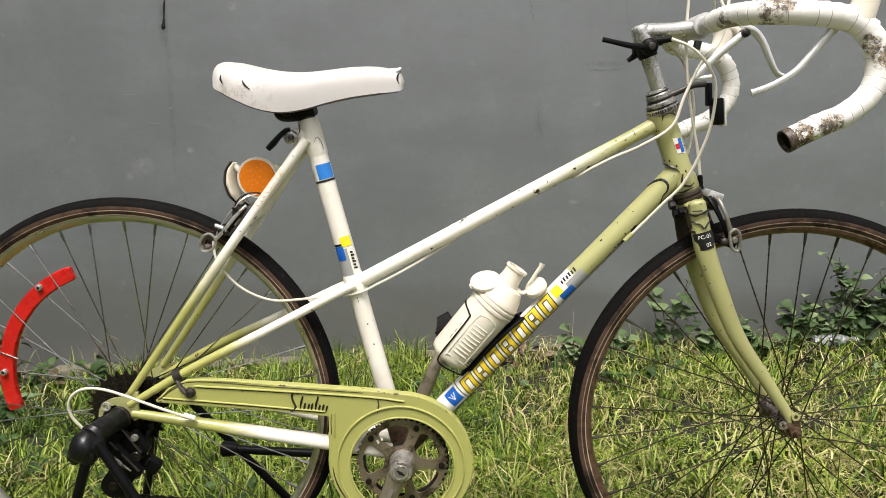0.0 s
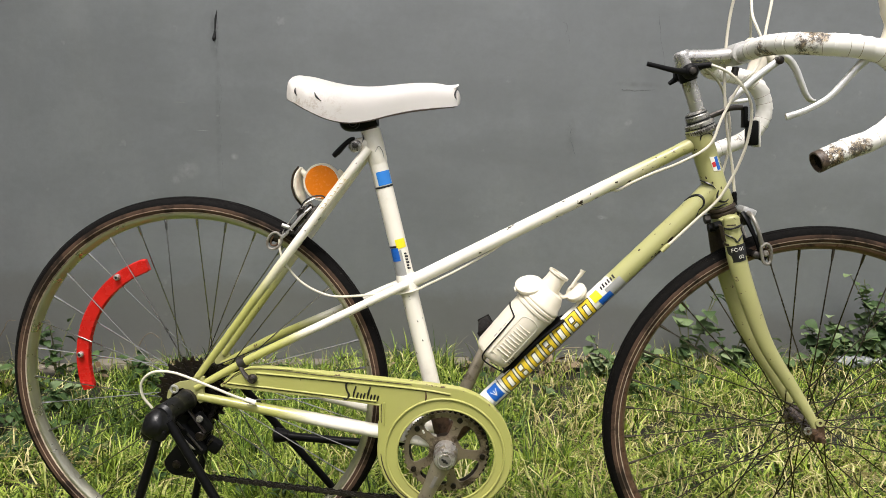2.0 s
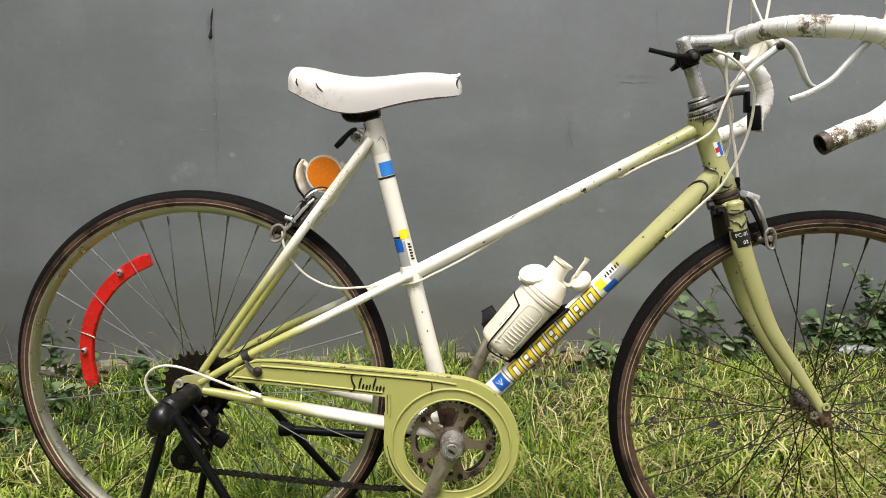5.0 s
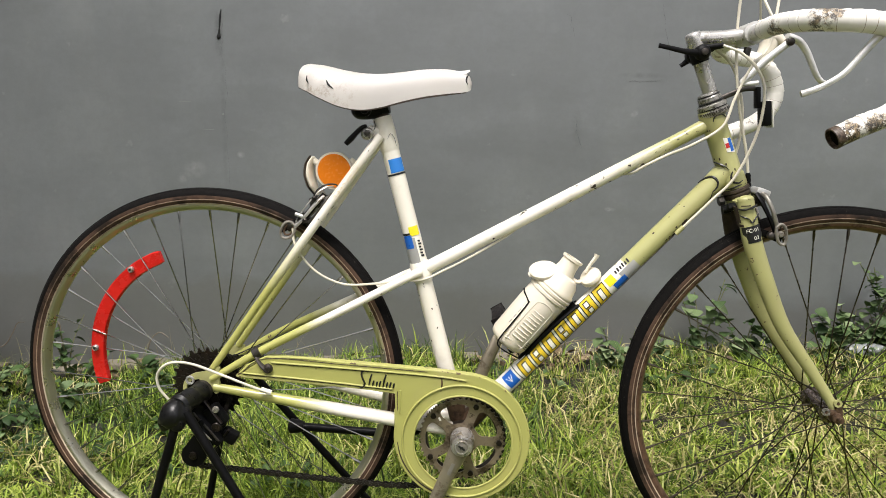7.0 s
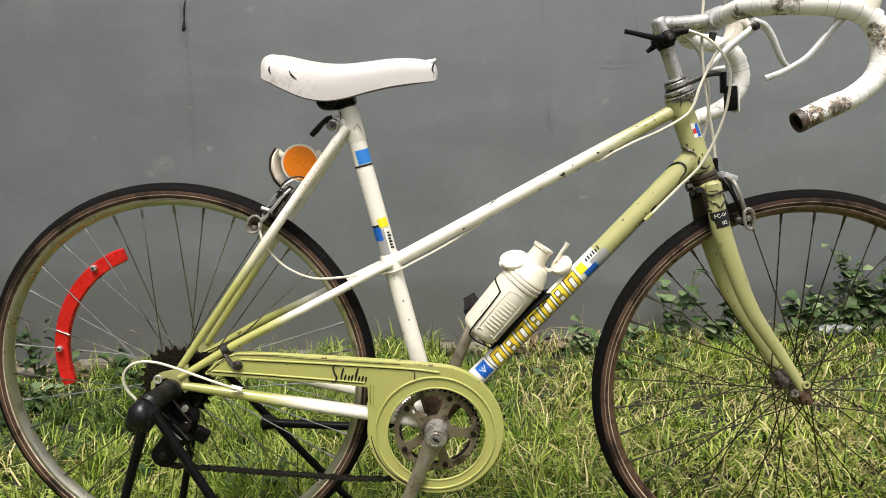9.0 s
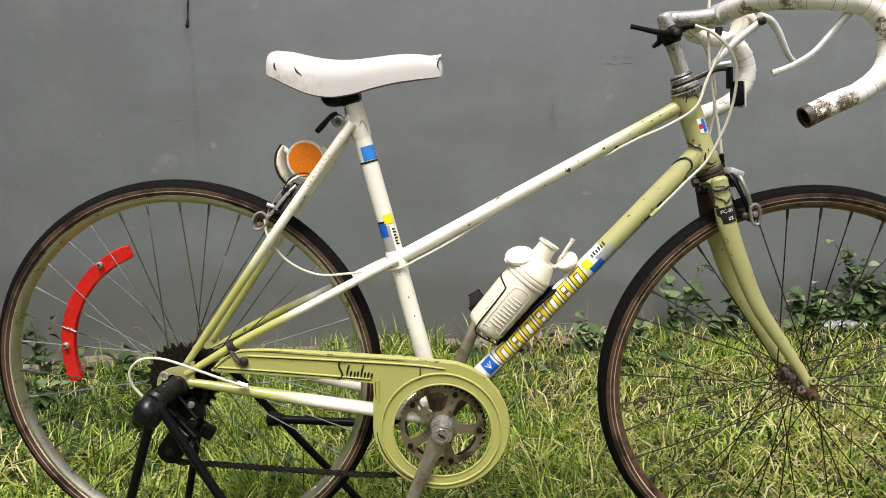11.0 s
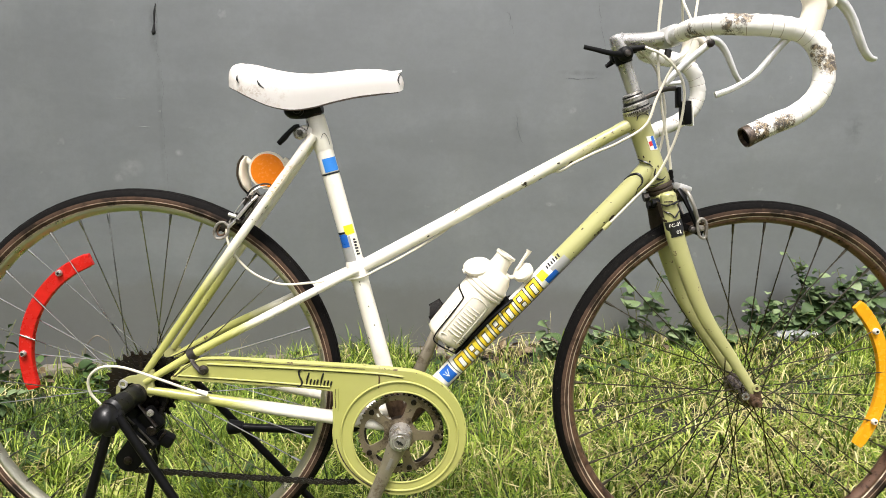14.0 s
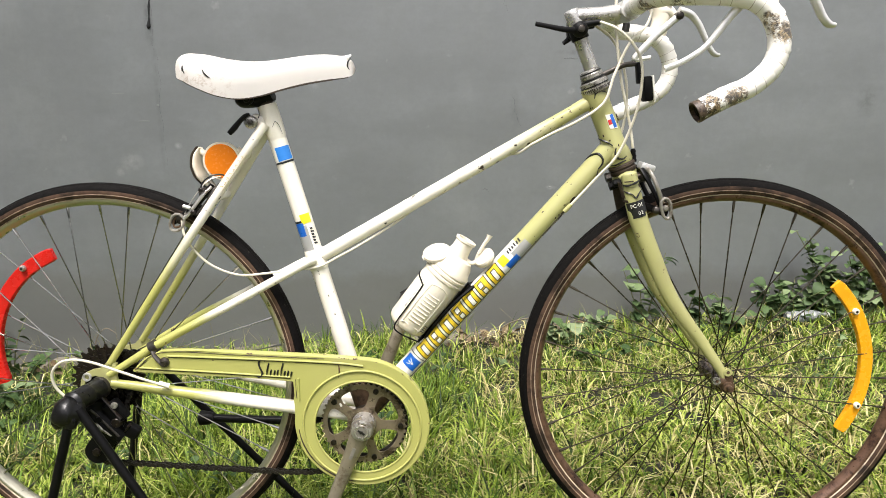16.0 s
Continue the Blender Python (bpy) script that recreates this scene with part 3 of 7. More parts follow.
M_HEADSET = plain("grimy_alloy", (0.50, 0.48, 0.44), 0.30, 0.7, 0.5, 110, 0.2, (0.035, 0.025, 0.015), 0.49)
M_BEAD = plain("tan_bead", (0.54, 0.45, 0.33), 0.5, 0.0, 0.5, 26, 0.1, (0.10, 0.07, 0.045), 0.51)


def build_wheel(name, cx, rim_mat, sprockets, phase, lacing, spoke_mat):
    """One spoked wheel; the rim carries the tyre, hub and every spoke."""
    c = (cx, 0, WHEEL_R)
    ax = (0, 1, 0)
    rim = part(name, lathe(bmesh.new(), [(-0.0115, 0.318), (-0.0117, 0.3142), (-0.0112, 0.3122), (-0.0098, 0.3106), (-0.0040, 0.3064), (-0.0015, 0.3056), (0.0015, 0.3056), (0.0040, 0.3064), (0.0098, 0.3106), (0.0112, 0.3122), (0.0117, 0.3142), (0.0115, 0.318), (0.009, 0.314), (-0.009, 0.314)], c, ax, 120, True), rim_mat, bike,
               "spoked wheel with a narrow metal rim and gumwall tyre")
    prof = [(-0.0112, 0.3165)] + [(-0.0155 * math.sin(a), 0.3275 + 0.0158 * -math.cos(a)) for a in np.linspace(0.62, 2 * math.pi - 0.62, 26)] + [(0.0112, 0.3165)]
    mats = [1] * 7 + [0] * 13 + [1] * 8
    tb = bmesh.new()
    lathe(tb, prof, c, ax, 120, True, (mats + [1] * 20)[: len(prof)])
    tyre = part("tyre", tb, [M_RUBBER, M_GUM], rim, "worn black tread with brown gum sidewalls")
    # shallow ribs round the crown
    for y in (-0.0055, 0.0, 0.0055):
        h = 0.3275 + math.sqrt(0.0158 ** 2 - y * y)
        part("tread_rib", lathe(bmesh.new(), [(y - 0.0016, h - 0.0008), (y - 0.0010, h + 0.0005), (y + 0.0010, h + 0.0005), (y + 0.0016, h - 0.0008)], c, ax, 120, True), M_RUBBER, rim)
    for sgn in (-1, 1):
        part("bead_line", lathe(bmesh.new(), [(sgn * 0.0112, 0.3165), (sgn * 0.0126, 0.3172), (sgn * 0.0130, 0.3182), (sgn * 0.0118, 0.3188)], c, ax, 120, True), M_BEAD, rim)
        part("wall_line", lathe(bmesh.new(), [(sgn * 0.0148, 0.3236), (sgn * 0.0156, 0.3241), (sgn * 0.0158, 0.3249), (sgn * 0.0152, 0.3254)], c, ax, 120, True), M_WALLLINE, rim)
    hub = [(h, r if r < 0.02 else 0.0185) for h, r in [(-0.050, 0.0045), (-0.050, 0.0085), (-0.043, 0.009), (-0.041, 0.012), (-0.036, 0.0135), (-0.034, 0.022), (-0.031, 0.022), (-0.029, 0.013), (-0.015, 0.0095), (0.015, 0.0095), (0.029, 0.013), (0.031, 0.022), (0.034, 0.022), (0.036, 0.0135), (0.043, 0.009), (0.05, 0.0085), (0.05, 0.0045)]]
    part("hub", lathe(bmesh.new(), hub, c, ax, 28), M_SATIN if sprockets else M_FHUB, rim, "worn alloy hub")
    # four-spoke lacing: flange side and the way the spoke leaves the hub, spoke by spoke
    spoke = None
    for k in range(36):
        side, way = lacing[k % 4]
        a = radians(10 * k + phase)
        lead = radians(66) * way
        y = side * (0.0335 if way > 0 else 0.0305)
        p = Vector((cx + 0.0185 * math.cos(a + lead), y, WHEEL_R + 0.0185 * math.sin(a + lead)))
        q = Vector((cx + 0.3065 * math.cos(a), side * 0.002, WHEEL_R + 0.3065 * math.sin(a)))
        if spoke is None:
            b = bmesh.new()
            sweep(b, [(0, 0, 0), (0, 0, 0.266)], 0.00110, 8)
            sweep(b, [(0, 0, 0.266), (0, 0, 0.275), (0, 0, 0.284)], [0.0017, 0.0024, 0.0024], 8)
            s = part("spoke", b, spoke_mat, rim)
            spoke = s.data
        else:
            s = new("spoke", spoke)
            s.parent = rim
        d = q - p
        turn = d.to_track_quat("Z", "X")
        s.matrix_basis = Matrix.LocRotScale(p, turn, (1, 1, d.length / 0.284))
    # tyre valve
    part("valve", rod((cx + 0.02, 0, WHEEL_R - 0.298), (cx + 0.018, 0, WHEEL_R - 0.262), 0.003, 8), M_SATIN, rim)
    return rim


rear = build_wheel("rear_wheel", 0.0, M_RIM, True, 0.0, ((-1, -1), (1, -1), (-1, 1), (1, 1)), M_SPOKE)
front = build_wheel("front_wheel", FRONT[0], M_RIMF, False, 8.2, ((-1, 1), (1, 1), (-1, -1), (1, -1)), M_SPOKEF)


def arc_reflector(parent, cx, cz, r, a0, a1, material, label, bolts, w, bolt_mat):
    """A curved bar of coloured plastic clipped across the spokes, its ends rounded off, its middle ridged."""
    bm = bmesh.new()
    rings = []
    for i in range(33):
        f = i / 32
        a = radians(a0 + (a1 - a0) * f)
        u = Vector((math.cos(a), 0, math.sin(a)))
        o = Vector((cx, -0.004, cz))
        e = min(1.0, 0.80 + 9 * min(f, 1 - f))
        wave = 0.0006 * math.sin(f * 23)
        prof = ((-w * e, 0.004), (-w * 0.98 * e, -0.0025), (-w * 0.86 * e, -0.0042), (-w * 0.4 * e, -0.0046), (wave, -0.0040), (w * 0.4 * e, -0.0046), (w * 0.86 * e, -0.0042), (w * 0.98 * e, -0.0025), (w * e, 0.004))
        rings.append([bm.verts.new(o + u * (r + h) + Vector((0, y, 0))) for h, y in prof])
    n = len(rings[0])
    for p, q in zip(rings, rings[1:]):
        for k in range(n):
            bm.faces.new((p[k], p[(k + 1) % n], q[(k + 1) % n], q[k]))
    bm.faces.new(rings[0])
    bm.faces.new(rings[-1][::-1])
    part("spoke_reflector", bm, material, parent, label)
    for t, off in bolts:
        a = radians(a0 + (a1 - a0) * t)
        o = (cx + (r + off) * math.cos(a), -0.0105, cz + (r + off) * math.sin(a))
        part("bolt", lathe(bmesh.new(), [(-0.0030, 0.0018), (-0.0042, 0.0026), (-0.0042, 0.0040), (-0.002, 0.0056), (0.006, 0.0056)], o, (0, 1, 0), 14), bolt_mat, parent)
        part("bolt_hole", lathe(bmesh.new(), [(-0.0046, 0.0006), (-0.0046, 0.0020), (-0.0030, 0.0020)], o, (0, 1, 0), 10), M_INK, parent)


arc_reflector(rear, -0.0186, 0.3819, 0.194, 110.5, 196.5, M_RED, "curved red plastic spoke reflector", ((0.20, 0.005), (0.77, 0.002)), 0.0124, M_STEMM)
arc_reflector(front, 1.1119, 0.3532, 0.2088, 47, -33, M_YELLOW, "curved amber plastic spoke reflector", ((0.205, -0.0015), (0.815, 0.0)), 0.0112, M_BOTTLE)

# frame tubes
P_SEAT = paint("paint_seat_tube", CREAM, wear=0.72)
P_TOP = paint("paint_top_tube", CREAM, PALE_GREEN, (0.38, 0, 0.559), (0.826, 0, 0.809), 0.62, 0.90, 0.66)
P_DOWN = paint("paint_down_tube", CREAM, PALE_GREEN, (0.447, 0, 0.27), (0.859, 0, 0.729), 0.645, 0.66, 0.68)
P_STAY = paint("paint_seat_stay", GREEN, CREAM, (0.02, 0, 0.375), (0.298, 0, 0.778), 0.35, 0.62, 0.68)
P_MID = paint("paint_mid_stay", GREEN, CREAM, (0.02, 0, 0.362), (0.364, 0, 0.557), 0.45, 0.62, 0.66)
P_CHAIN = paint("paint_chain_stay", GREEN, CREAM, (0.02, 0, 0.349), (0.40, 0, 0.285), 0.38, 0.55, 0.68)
P_GREEN = paint("paint_head_and_fork", PALE_GREEN, wear=0.66)

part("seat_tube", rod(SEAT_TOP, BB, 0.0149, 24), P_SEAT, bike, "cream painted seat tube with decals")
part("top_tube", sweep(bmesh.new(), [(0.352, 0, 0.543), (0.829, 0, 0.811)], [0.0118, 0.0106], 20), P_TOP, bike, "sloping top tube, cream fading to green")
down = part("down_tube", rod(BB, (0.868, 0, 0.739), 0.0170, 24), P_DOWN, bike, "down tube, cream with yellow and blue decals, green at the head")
axis = (Vector(HEAD_TOP) - Vector(HEAD_LOW)).normalized()
head = part("head_tube", lathe(bmesh.new(), [(0, 0.0195), (0.004, 0.0212), (0.022, 0.0205), (0.026, 0.0188), (0.104, 0.0188), (0.110, 0.0200), (0.128, 0.0204), (0.134, 0.0195)], HEAD_LOW, axis, 26), P_GREEN, bike, "pale green head tube with worn lugs")
part("head_lug", sweep(bmesh.new(), [(0.806, 0, 0.7985), (0.829, 0, 0.811)], [0.0108, 0.0118], 18), P_TOP, bike)
part("head_lug", sweep(bmesh.new(), [(0.8480, 0, 0.7170), (0.868, 0, 0.739)], [0.0173, 0.0186], 20), P_GREEN, bike)


def grime_shade_line(pts, parent, r=0.0008):
    return part("grime_shade_line", sweep(bmesh.new(), curve(pts, 5), [r * 0.5, r, r * 1.2, r * 0.8, r * 0.4], 6), M_INK, parent)


def tube_line(tube, pts, width):
    """A grimy line on a tube through (along, degrees round) pairs."""
    p0, p1, r = Vector(tube[0]), Vector(tube[1]), tube[2]
    d = (p1 - p0).normalized()
    face = Vector((0, -1, 0))
    up = face.cross(d)
    if up.z < 0:
        up = -up
    return grime_shade_line([p0 + d * u + (face * math.cos(radians(a)) + up * math.sin(radians(a))) * r for u, a in pts], bike, width)


DOWN_LUG, HEAD_LUG = (BB, (0.868, 0, 0.739), 0.0174), (HEAD_LOW, HEAD_TOP, 0.0206)
tube_line(DOWN_LUG, [(0.586, 100), (0.5965, 77), (0.6037, 55), (0.6071, 34), (0.6057, 5), (0.5992, -14), (0.5888, -17)], 0.0021)
tube_line(DOWN_LUG, [(0.5888, -17), (0.580, -40), (0.572, -75), (0.570, -110)], 0.0009)
tube_line(HEAD_LUG, [(0.1159, -19), (0.1223, -8), (0.1243, 12), (0.1205, 38), (0.1147, 54)], 0.0011)
tube_line(HEAD_LUG, [(0.1235, -95), (0.1191, -71), (0.1106, -64), (0.1054, -78)], 0.0013)
tube_line(HEAD_LUG, [(0.0527, -85), (0.0483, -52), (0.0416, -28), (0.0341, -15)], 0.0015)
tube_line((HEAD_LOW, HEAD_TOP, 0.0212), [(0.0302, -5), (0.0218, -17), (0.0135, -15), (0.0089, 6), (0.0109, 28)], 0.0017)
tube_line((HEAD_LOW, HEAD_TOP, 0.0212), [(0.005, -60), (0.0035, -30), (0.005, 0), (0.004, 40)], 0.0013)
part("seat_lug", sweep(bmesh.new(), [(0.3000, 0, 0.8125), (0.3006, 0, 0.8105), (0.3067, 0, 0.788), (0.3139, 0, 0.7615), (0.3151, 0, 0.757)], [0.0154, 0.0162, 0.0168, 0.0162, 0.0150], 22), P_SEAT, bike)
part("cross_lug", sweep(bmesh.new(), [mid(SEAT_TOP, BB, 0.445), mid(SEAT_TOP, BB, 0.455), mid(SEAT_TOP, BB, 0.50), mid(SEAT_TOP, BB, 0.51)], [0.0157, 0.0172, 0.0172, 0.0157], 22), P_SEAT, bike)
part("bottom_bracket", lathe(bmesh.new(), [(-0.036, 0.017), (-0.036, 0.0205), (0.036, 0.0205), (0.036, 0.017)], BB, (0, 1, 0), 24), M_RUST_SHADE, bike, "rusty bottom bracket shell")
for top, r in ((SEAT_TOP, 0.0160), ((0.868, 0, 0.739), 0.0182)):
    d = (Vector(top) - Vector(BB)).normalized()
    part("bracket_lug", sweep(bmesh.new(), [Vector(BB), Vector(BB) + d * 0.058, Vector(BB) + d * 0.064], [r, r, r - 0.001], 20), M_RUSTY, bike)
for s in (-1, 1):
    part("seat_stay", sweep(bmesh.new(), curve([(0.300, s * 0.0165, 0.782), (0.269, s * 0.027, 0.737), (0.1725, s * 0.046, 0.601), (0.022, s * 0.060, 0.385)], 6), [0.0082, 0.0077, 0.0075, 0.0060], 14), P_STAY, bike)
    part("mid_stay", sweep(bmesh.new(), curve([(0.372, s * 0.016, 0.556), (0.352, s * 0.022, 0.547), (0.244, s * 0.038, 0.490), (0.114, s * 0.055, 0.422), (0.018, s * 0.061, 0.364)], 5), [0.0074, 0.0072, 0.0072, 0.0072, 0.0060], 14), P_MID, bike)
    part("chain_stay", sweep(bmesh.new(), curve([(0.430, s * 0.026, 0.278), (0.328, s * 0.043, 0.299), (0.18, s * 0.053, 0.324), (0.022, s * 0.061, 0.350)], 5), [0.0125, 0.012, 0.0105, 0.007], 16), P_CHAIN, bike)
    y = s * 0.061
    part("dropout", plate([(0.034, 0.386), (0.020, 0.390), (0.006, 0.377), (-0.010, 0.374), (-0.022, 0.368), (-0.030, 0.357), (-0.0325, 0.344), (-0.027, 0.341), (-0.0235, 0.352), (-0.016, 0.360), (-0.004, 0.364), (0.012, 0.357), (0.016, 0.346), (0.026, 0.338), (0.036, 0.344), (0.032, 0.362)], y - 0.0025, y + 0.0025), P_GREEN, bike)
    part("axle_nut", lathe(bmesh.new(), [(0, 0.0085), (0.007, 0.0085), (0.0075, 0.005), (0.014, 0.0045)], (0, s * 0.0635, WHEEL_R), (0, s, 0), 6), M_STEEL, bike)
part("brake_bridge", rod((0.214, -0.038, 0.662), (0.214, 0.038, 0.662), 0.006, 12), M_CREAM, bike)
part("axle", rod((0, -0.064, WHEEL_R), (0, 0.064, WHEEL_R), 0.0045, 10), M_STEEL, bike)

# decals on the seat tube and down tube
st = (SEAT_TOP, BB, 0.0149)
decal(*st, 0.0695, 0.0925, -22, 78, M_AZURE, bike, "blue_square")
decal(*st, 0.0940, 0.0972, -88, 88, M_INK, bike, "black_band")
decal(*st, 0.1865, 0.2025, -5, 62, M_LEMON, bike, "yellow_square")
decal(*st, 0.1965, 0.2000, -62, -2, M_INK, bike, "black_band")
decal(*st, 0.2005, 0.2235, -58, 2, M_BLUE, bike, "blue_square")
decal(*st, 0.2055, 0.2560, -78, 20, M_GREY, bike, "grey_band", lift=0.0004)
for i in range(6):
    decal(*st, 0.211 + i * 0.0052, 0.2142 + i * 0.0052, 34, 52 + 6 * (i % 2), M_INK, bike, "small_mark", slant=0.001, seg=3)
dt = (BB, (0.868, 0, 0.739), 0.0170)
decal(*dt, 0.108, 0.408, -75, 80, M_WHITE, down, "white_band", lift=0.0003)
decal(*dt, 0.120, 0.142, -30, 62, M_BLUE, down, "blue_square")
for k in range(3):
    decal(*dt, 0.1300, 0.1312, -2, 34, M_WHITE, down, "white_star", slant=(-0.006, 0.0, 0.006)[k], lift=0.001 + 0.0001 * k, seg=4)
decal(*dt, 0.146, 0.1475, -80, 80, M_INK, down, "black_band")


def outlined(s0, s1, a0, a1, slant, lift):
    decal(*dt, s0 - 0.0017, s1 + 0.0017, a0 - 6, a1 + 6, M_INK, down, "letter_outline", slant=slant, lift=0.0006 + lift)
    decal(*dt, s0, s1, a0, a1, M_YDECAL, down, "letter_bar", slant=slant, lift=0.0010 + lift)


# the maker's name, as plain outlined blocks with white slots
for i in range(7):
    s0 = 0.1525 + i * 0.0300
    outlined(s0, s0 + 0.0225, -50, 50, 0.004, 0.0)
    for k in (range(2) if i % 2 else range(1)):
        lo, hi = (-28, 28) if i % 2 == 0 else ((-32, -8), (8, 32))[k]
        decal(*dt, s0 + 0.0066, s0 + 0.0168, lo - 6, hi + 6, M_INK, down, "letter_outline", slant=0.003 if i % 2 == 0 else 0.0012, lift=0.0014)
        decal(*dt, s0 + 0.0080, s0 + 0.0154, lo, hi, M_WHITE, down, "letter_slot", slant=0.003 if i % 2 == 0 else 0.0012, lift=0.0017)
decal(*dt, 0.364, 0.380, -2, 52, M_LEMON, down, "yellow_square")
decal(*dt, 0.370, 0.396, -55, -4, M_BLUE, down, "blue_square")
decal(*dt, 0.390, 0.424, -75, 20, M_GREY, down, "grey_band", lift=0.0005)
for i in range(6):
    decal(*dt, 0.386 + i * 0.0056, 0.389 + i * 0.0056, 28, 48 + 6 * (i % 2), M_INK, down, "small_mark", slant=0.001, seg=3)
hd = (HEAD_LOW, HEAD_TOP, 0.0188)
decal(*hd, 0.062, 0.086, 0, 42, M_WHITE, head, "badge", slant=-0.004)
decal(*hd, 0.061, 0.083, 20, 38, M_BLUE, head, "badge_blue", lift=0.001, seg=4)
decal(*hd, 0.068, 0.076, 2, 19, M_REDD, head, "badge_red", lift=0.001, seg=4)
stay = curve([(0.300, -0.0165, 0.782), (0.269, -0.027, 0.737), (0.1725, -0.046, 0.601), (0.022, -0.060, 0.385)], 6)
sn = (stay[6], stay[11], 0.0078)
M_GOLD = plain("gold_decal", (0.55, 0.42, 0.16), 0.4, 0.2, 0.3, 80, 0.0)
decal(*sn, 0.0005, 0.0765, -34, 40, M_CREAM, bike, "stay_label", lift=0.0012)
decal(*sn, 0.002, 0.0750, -30, -27, M_GOLD, bike, "stay_mark", seg=2, lift=0.0015)
decal(*sn, 0.002, 0.0750, 30, 33, M_GOLD, bike, "stay_mark", seg=2, lift=0.0015)
for i in range(8):
    decal(*sn, 0.007 + i * 0.0084, 0.0082 + i * 0.0084, -14, 14 - 6 * (i % 3 == 1), M_GOLD, bike, "stay_mark", slant=0.0015, seg=3, lift=0.0015)
    decal(*sn, 0.0085 + i * 0.0084, 0.0122 + i * 0.0084, (-14, 8, -2)[i % 3], (-9, 13, 3)[i % 3], M_GOLD, bike, "stay_mark", seg=2, lift=0.0015)

# chipped paint
random.seed(9)
tt = ((0.352, 0, 0.543), (0.829, 0, 0.811), 0.0118)


def chip(tube, s, a, size, parent):
    """A small ragged spot where the paint has come off."""
    p0, p1, r = Vector(tube[0]), Vector(tube[1]), tube[2]
    if tube is tt:
        r -= 0.0012 * s / 0.547
    d = (p1 - p0).normalized()
    face = (Vector((0, -1, 0)) + d * d.y).normalized()
    up = face.cross(d)
    if up.z < 0:
        up = -up
    bm = bmesh.new()
    vs = []
    for i in range(9):
        q = 2 * math.pi * i / 9
        k = size * random.uniform(0.45, 1.0)
        u, w = k * math.cos(q) * 1.5, k * math.sin(q)
        b = radians(a) + w / r
        vs.append(bm.verts.new(p0 + d * (s + u) + (face * math.cos(b) + up * math.sin(b)) * (r + 0.0004)))
    mid_v = bm.verts.new(p0 + d * s + (face * math.cos(radians(a)) + up * math.sin(radians(a))) * (r + 0.0005))
    for i in range(9):
        bm.faces.new((vs[i], vs[(i + 1) % 9], mid_v))
    return part("paint_chip", bm, M_RUST_SHADE, parent)


for tube, s0, s1, k, parent in ((tt, 0.05, 0.52, 8, bike), (st, 0.27, 0.42, 9, bike), (dt, 0.43, 0.60, 12, down), (hd, 0.01, 0.12, 10, head), (sn, 0.08, 0.12, 5, bike)):
    for i in range(k):
        chip(tube, random.uniform(s0, s1), random.choice((random.uniform(-80, -40), random.uniform(-60, 75))), random.uniform(0.0007, 0.0022), parent)
for u, w, a in ((0.3441, 0.0040, -22), (0.221, 0.0030, 62), (0.2277, 0.0022, 70), (0.216, 0.0018, 50), (0.4104, 0.0026, 0), (0.158, 0.0022, -30), (0.300, 0.0020, -48), (0.345, 0.0022, -50), (0.372, 0.0030, -58), (0.430, 0.0034, -52)):
    chip(tt, u, a, w, bike)
for i in range(16):
    chip(dt, 0.448 + i * 0.0058, -62 - 10 * math.sin(i * 1.3), random.uniform(0.0020, 0.0042), down)
for u, a, w in ((0.5275, -30, 0.0030), (0.5225, -33, 0.0048), (0.518, -40, 0.0036), (0.508, -50, 0.0030), (0.4996, -46, 0.0046), (0.4945, -52, 0.0042), (0.4882, -60, 0.0034), (0.480, -53, 0.0022), (0.5094, -17, 0.0016)):
    chip(dt, u, a, w, down)
for i in range(7):
    chip(tt, 0.46 + i * 0.006, random.uniform(-75, 80), random.uniform(0.0006, 0.0016), bike)

# fork and headset
fork_line = [(0.889, 0.697), (0.9045, 0.633), (0.935, 0.557), (0.968, 0.489), (1.018, 0.42), (1.052, 0.372), (1.066, 0.349)]
fork = part("fork_crown", box(bmesh.new(), (0.030, 0.072, 0.024), Matrix.Translation((0.8915, 0, 0.688)) @ pose(0, 0, 0, 0, -22, 0), 0.009), P_GREEN, bike, "pale green fork with two curved blades")
part("crown_race", lathe(bmesh.new(), [(-0.030, 0.019), (-0.016, 0.0205)], HEAD_LOW, axis, 24), P_GREEN, fork)
def blade_skin(x, z, s):
    """On the outer face of a fork blade near the crown."""
    c = 0.8925 + (0.685 - z) * 0.27
    return (x, s * (0.0382 + 0.0124 * math.sqrt(max(0.02, 1 - ((x - c) / 0.0158) ** 2))), z)


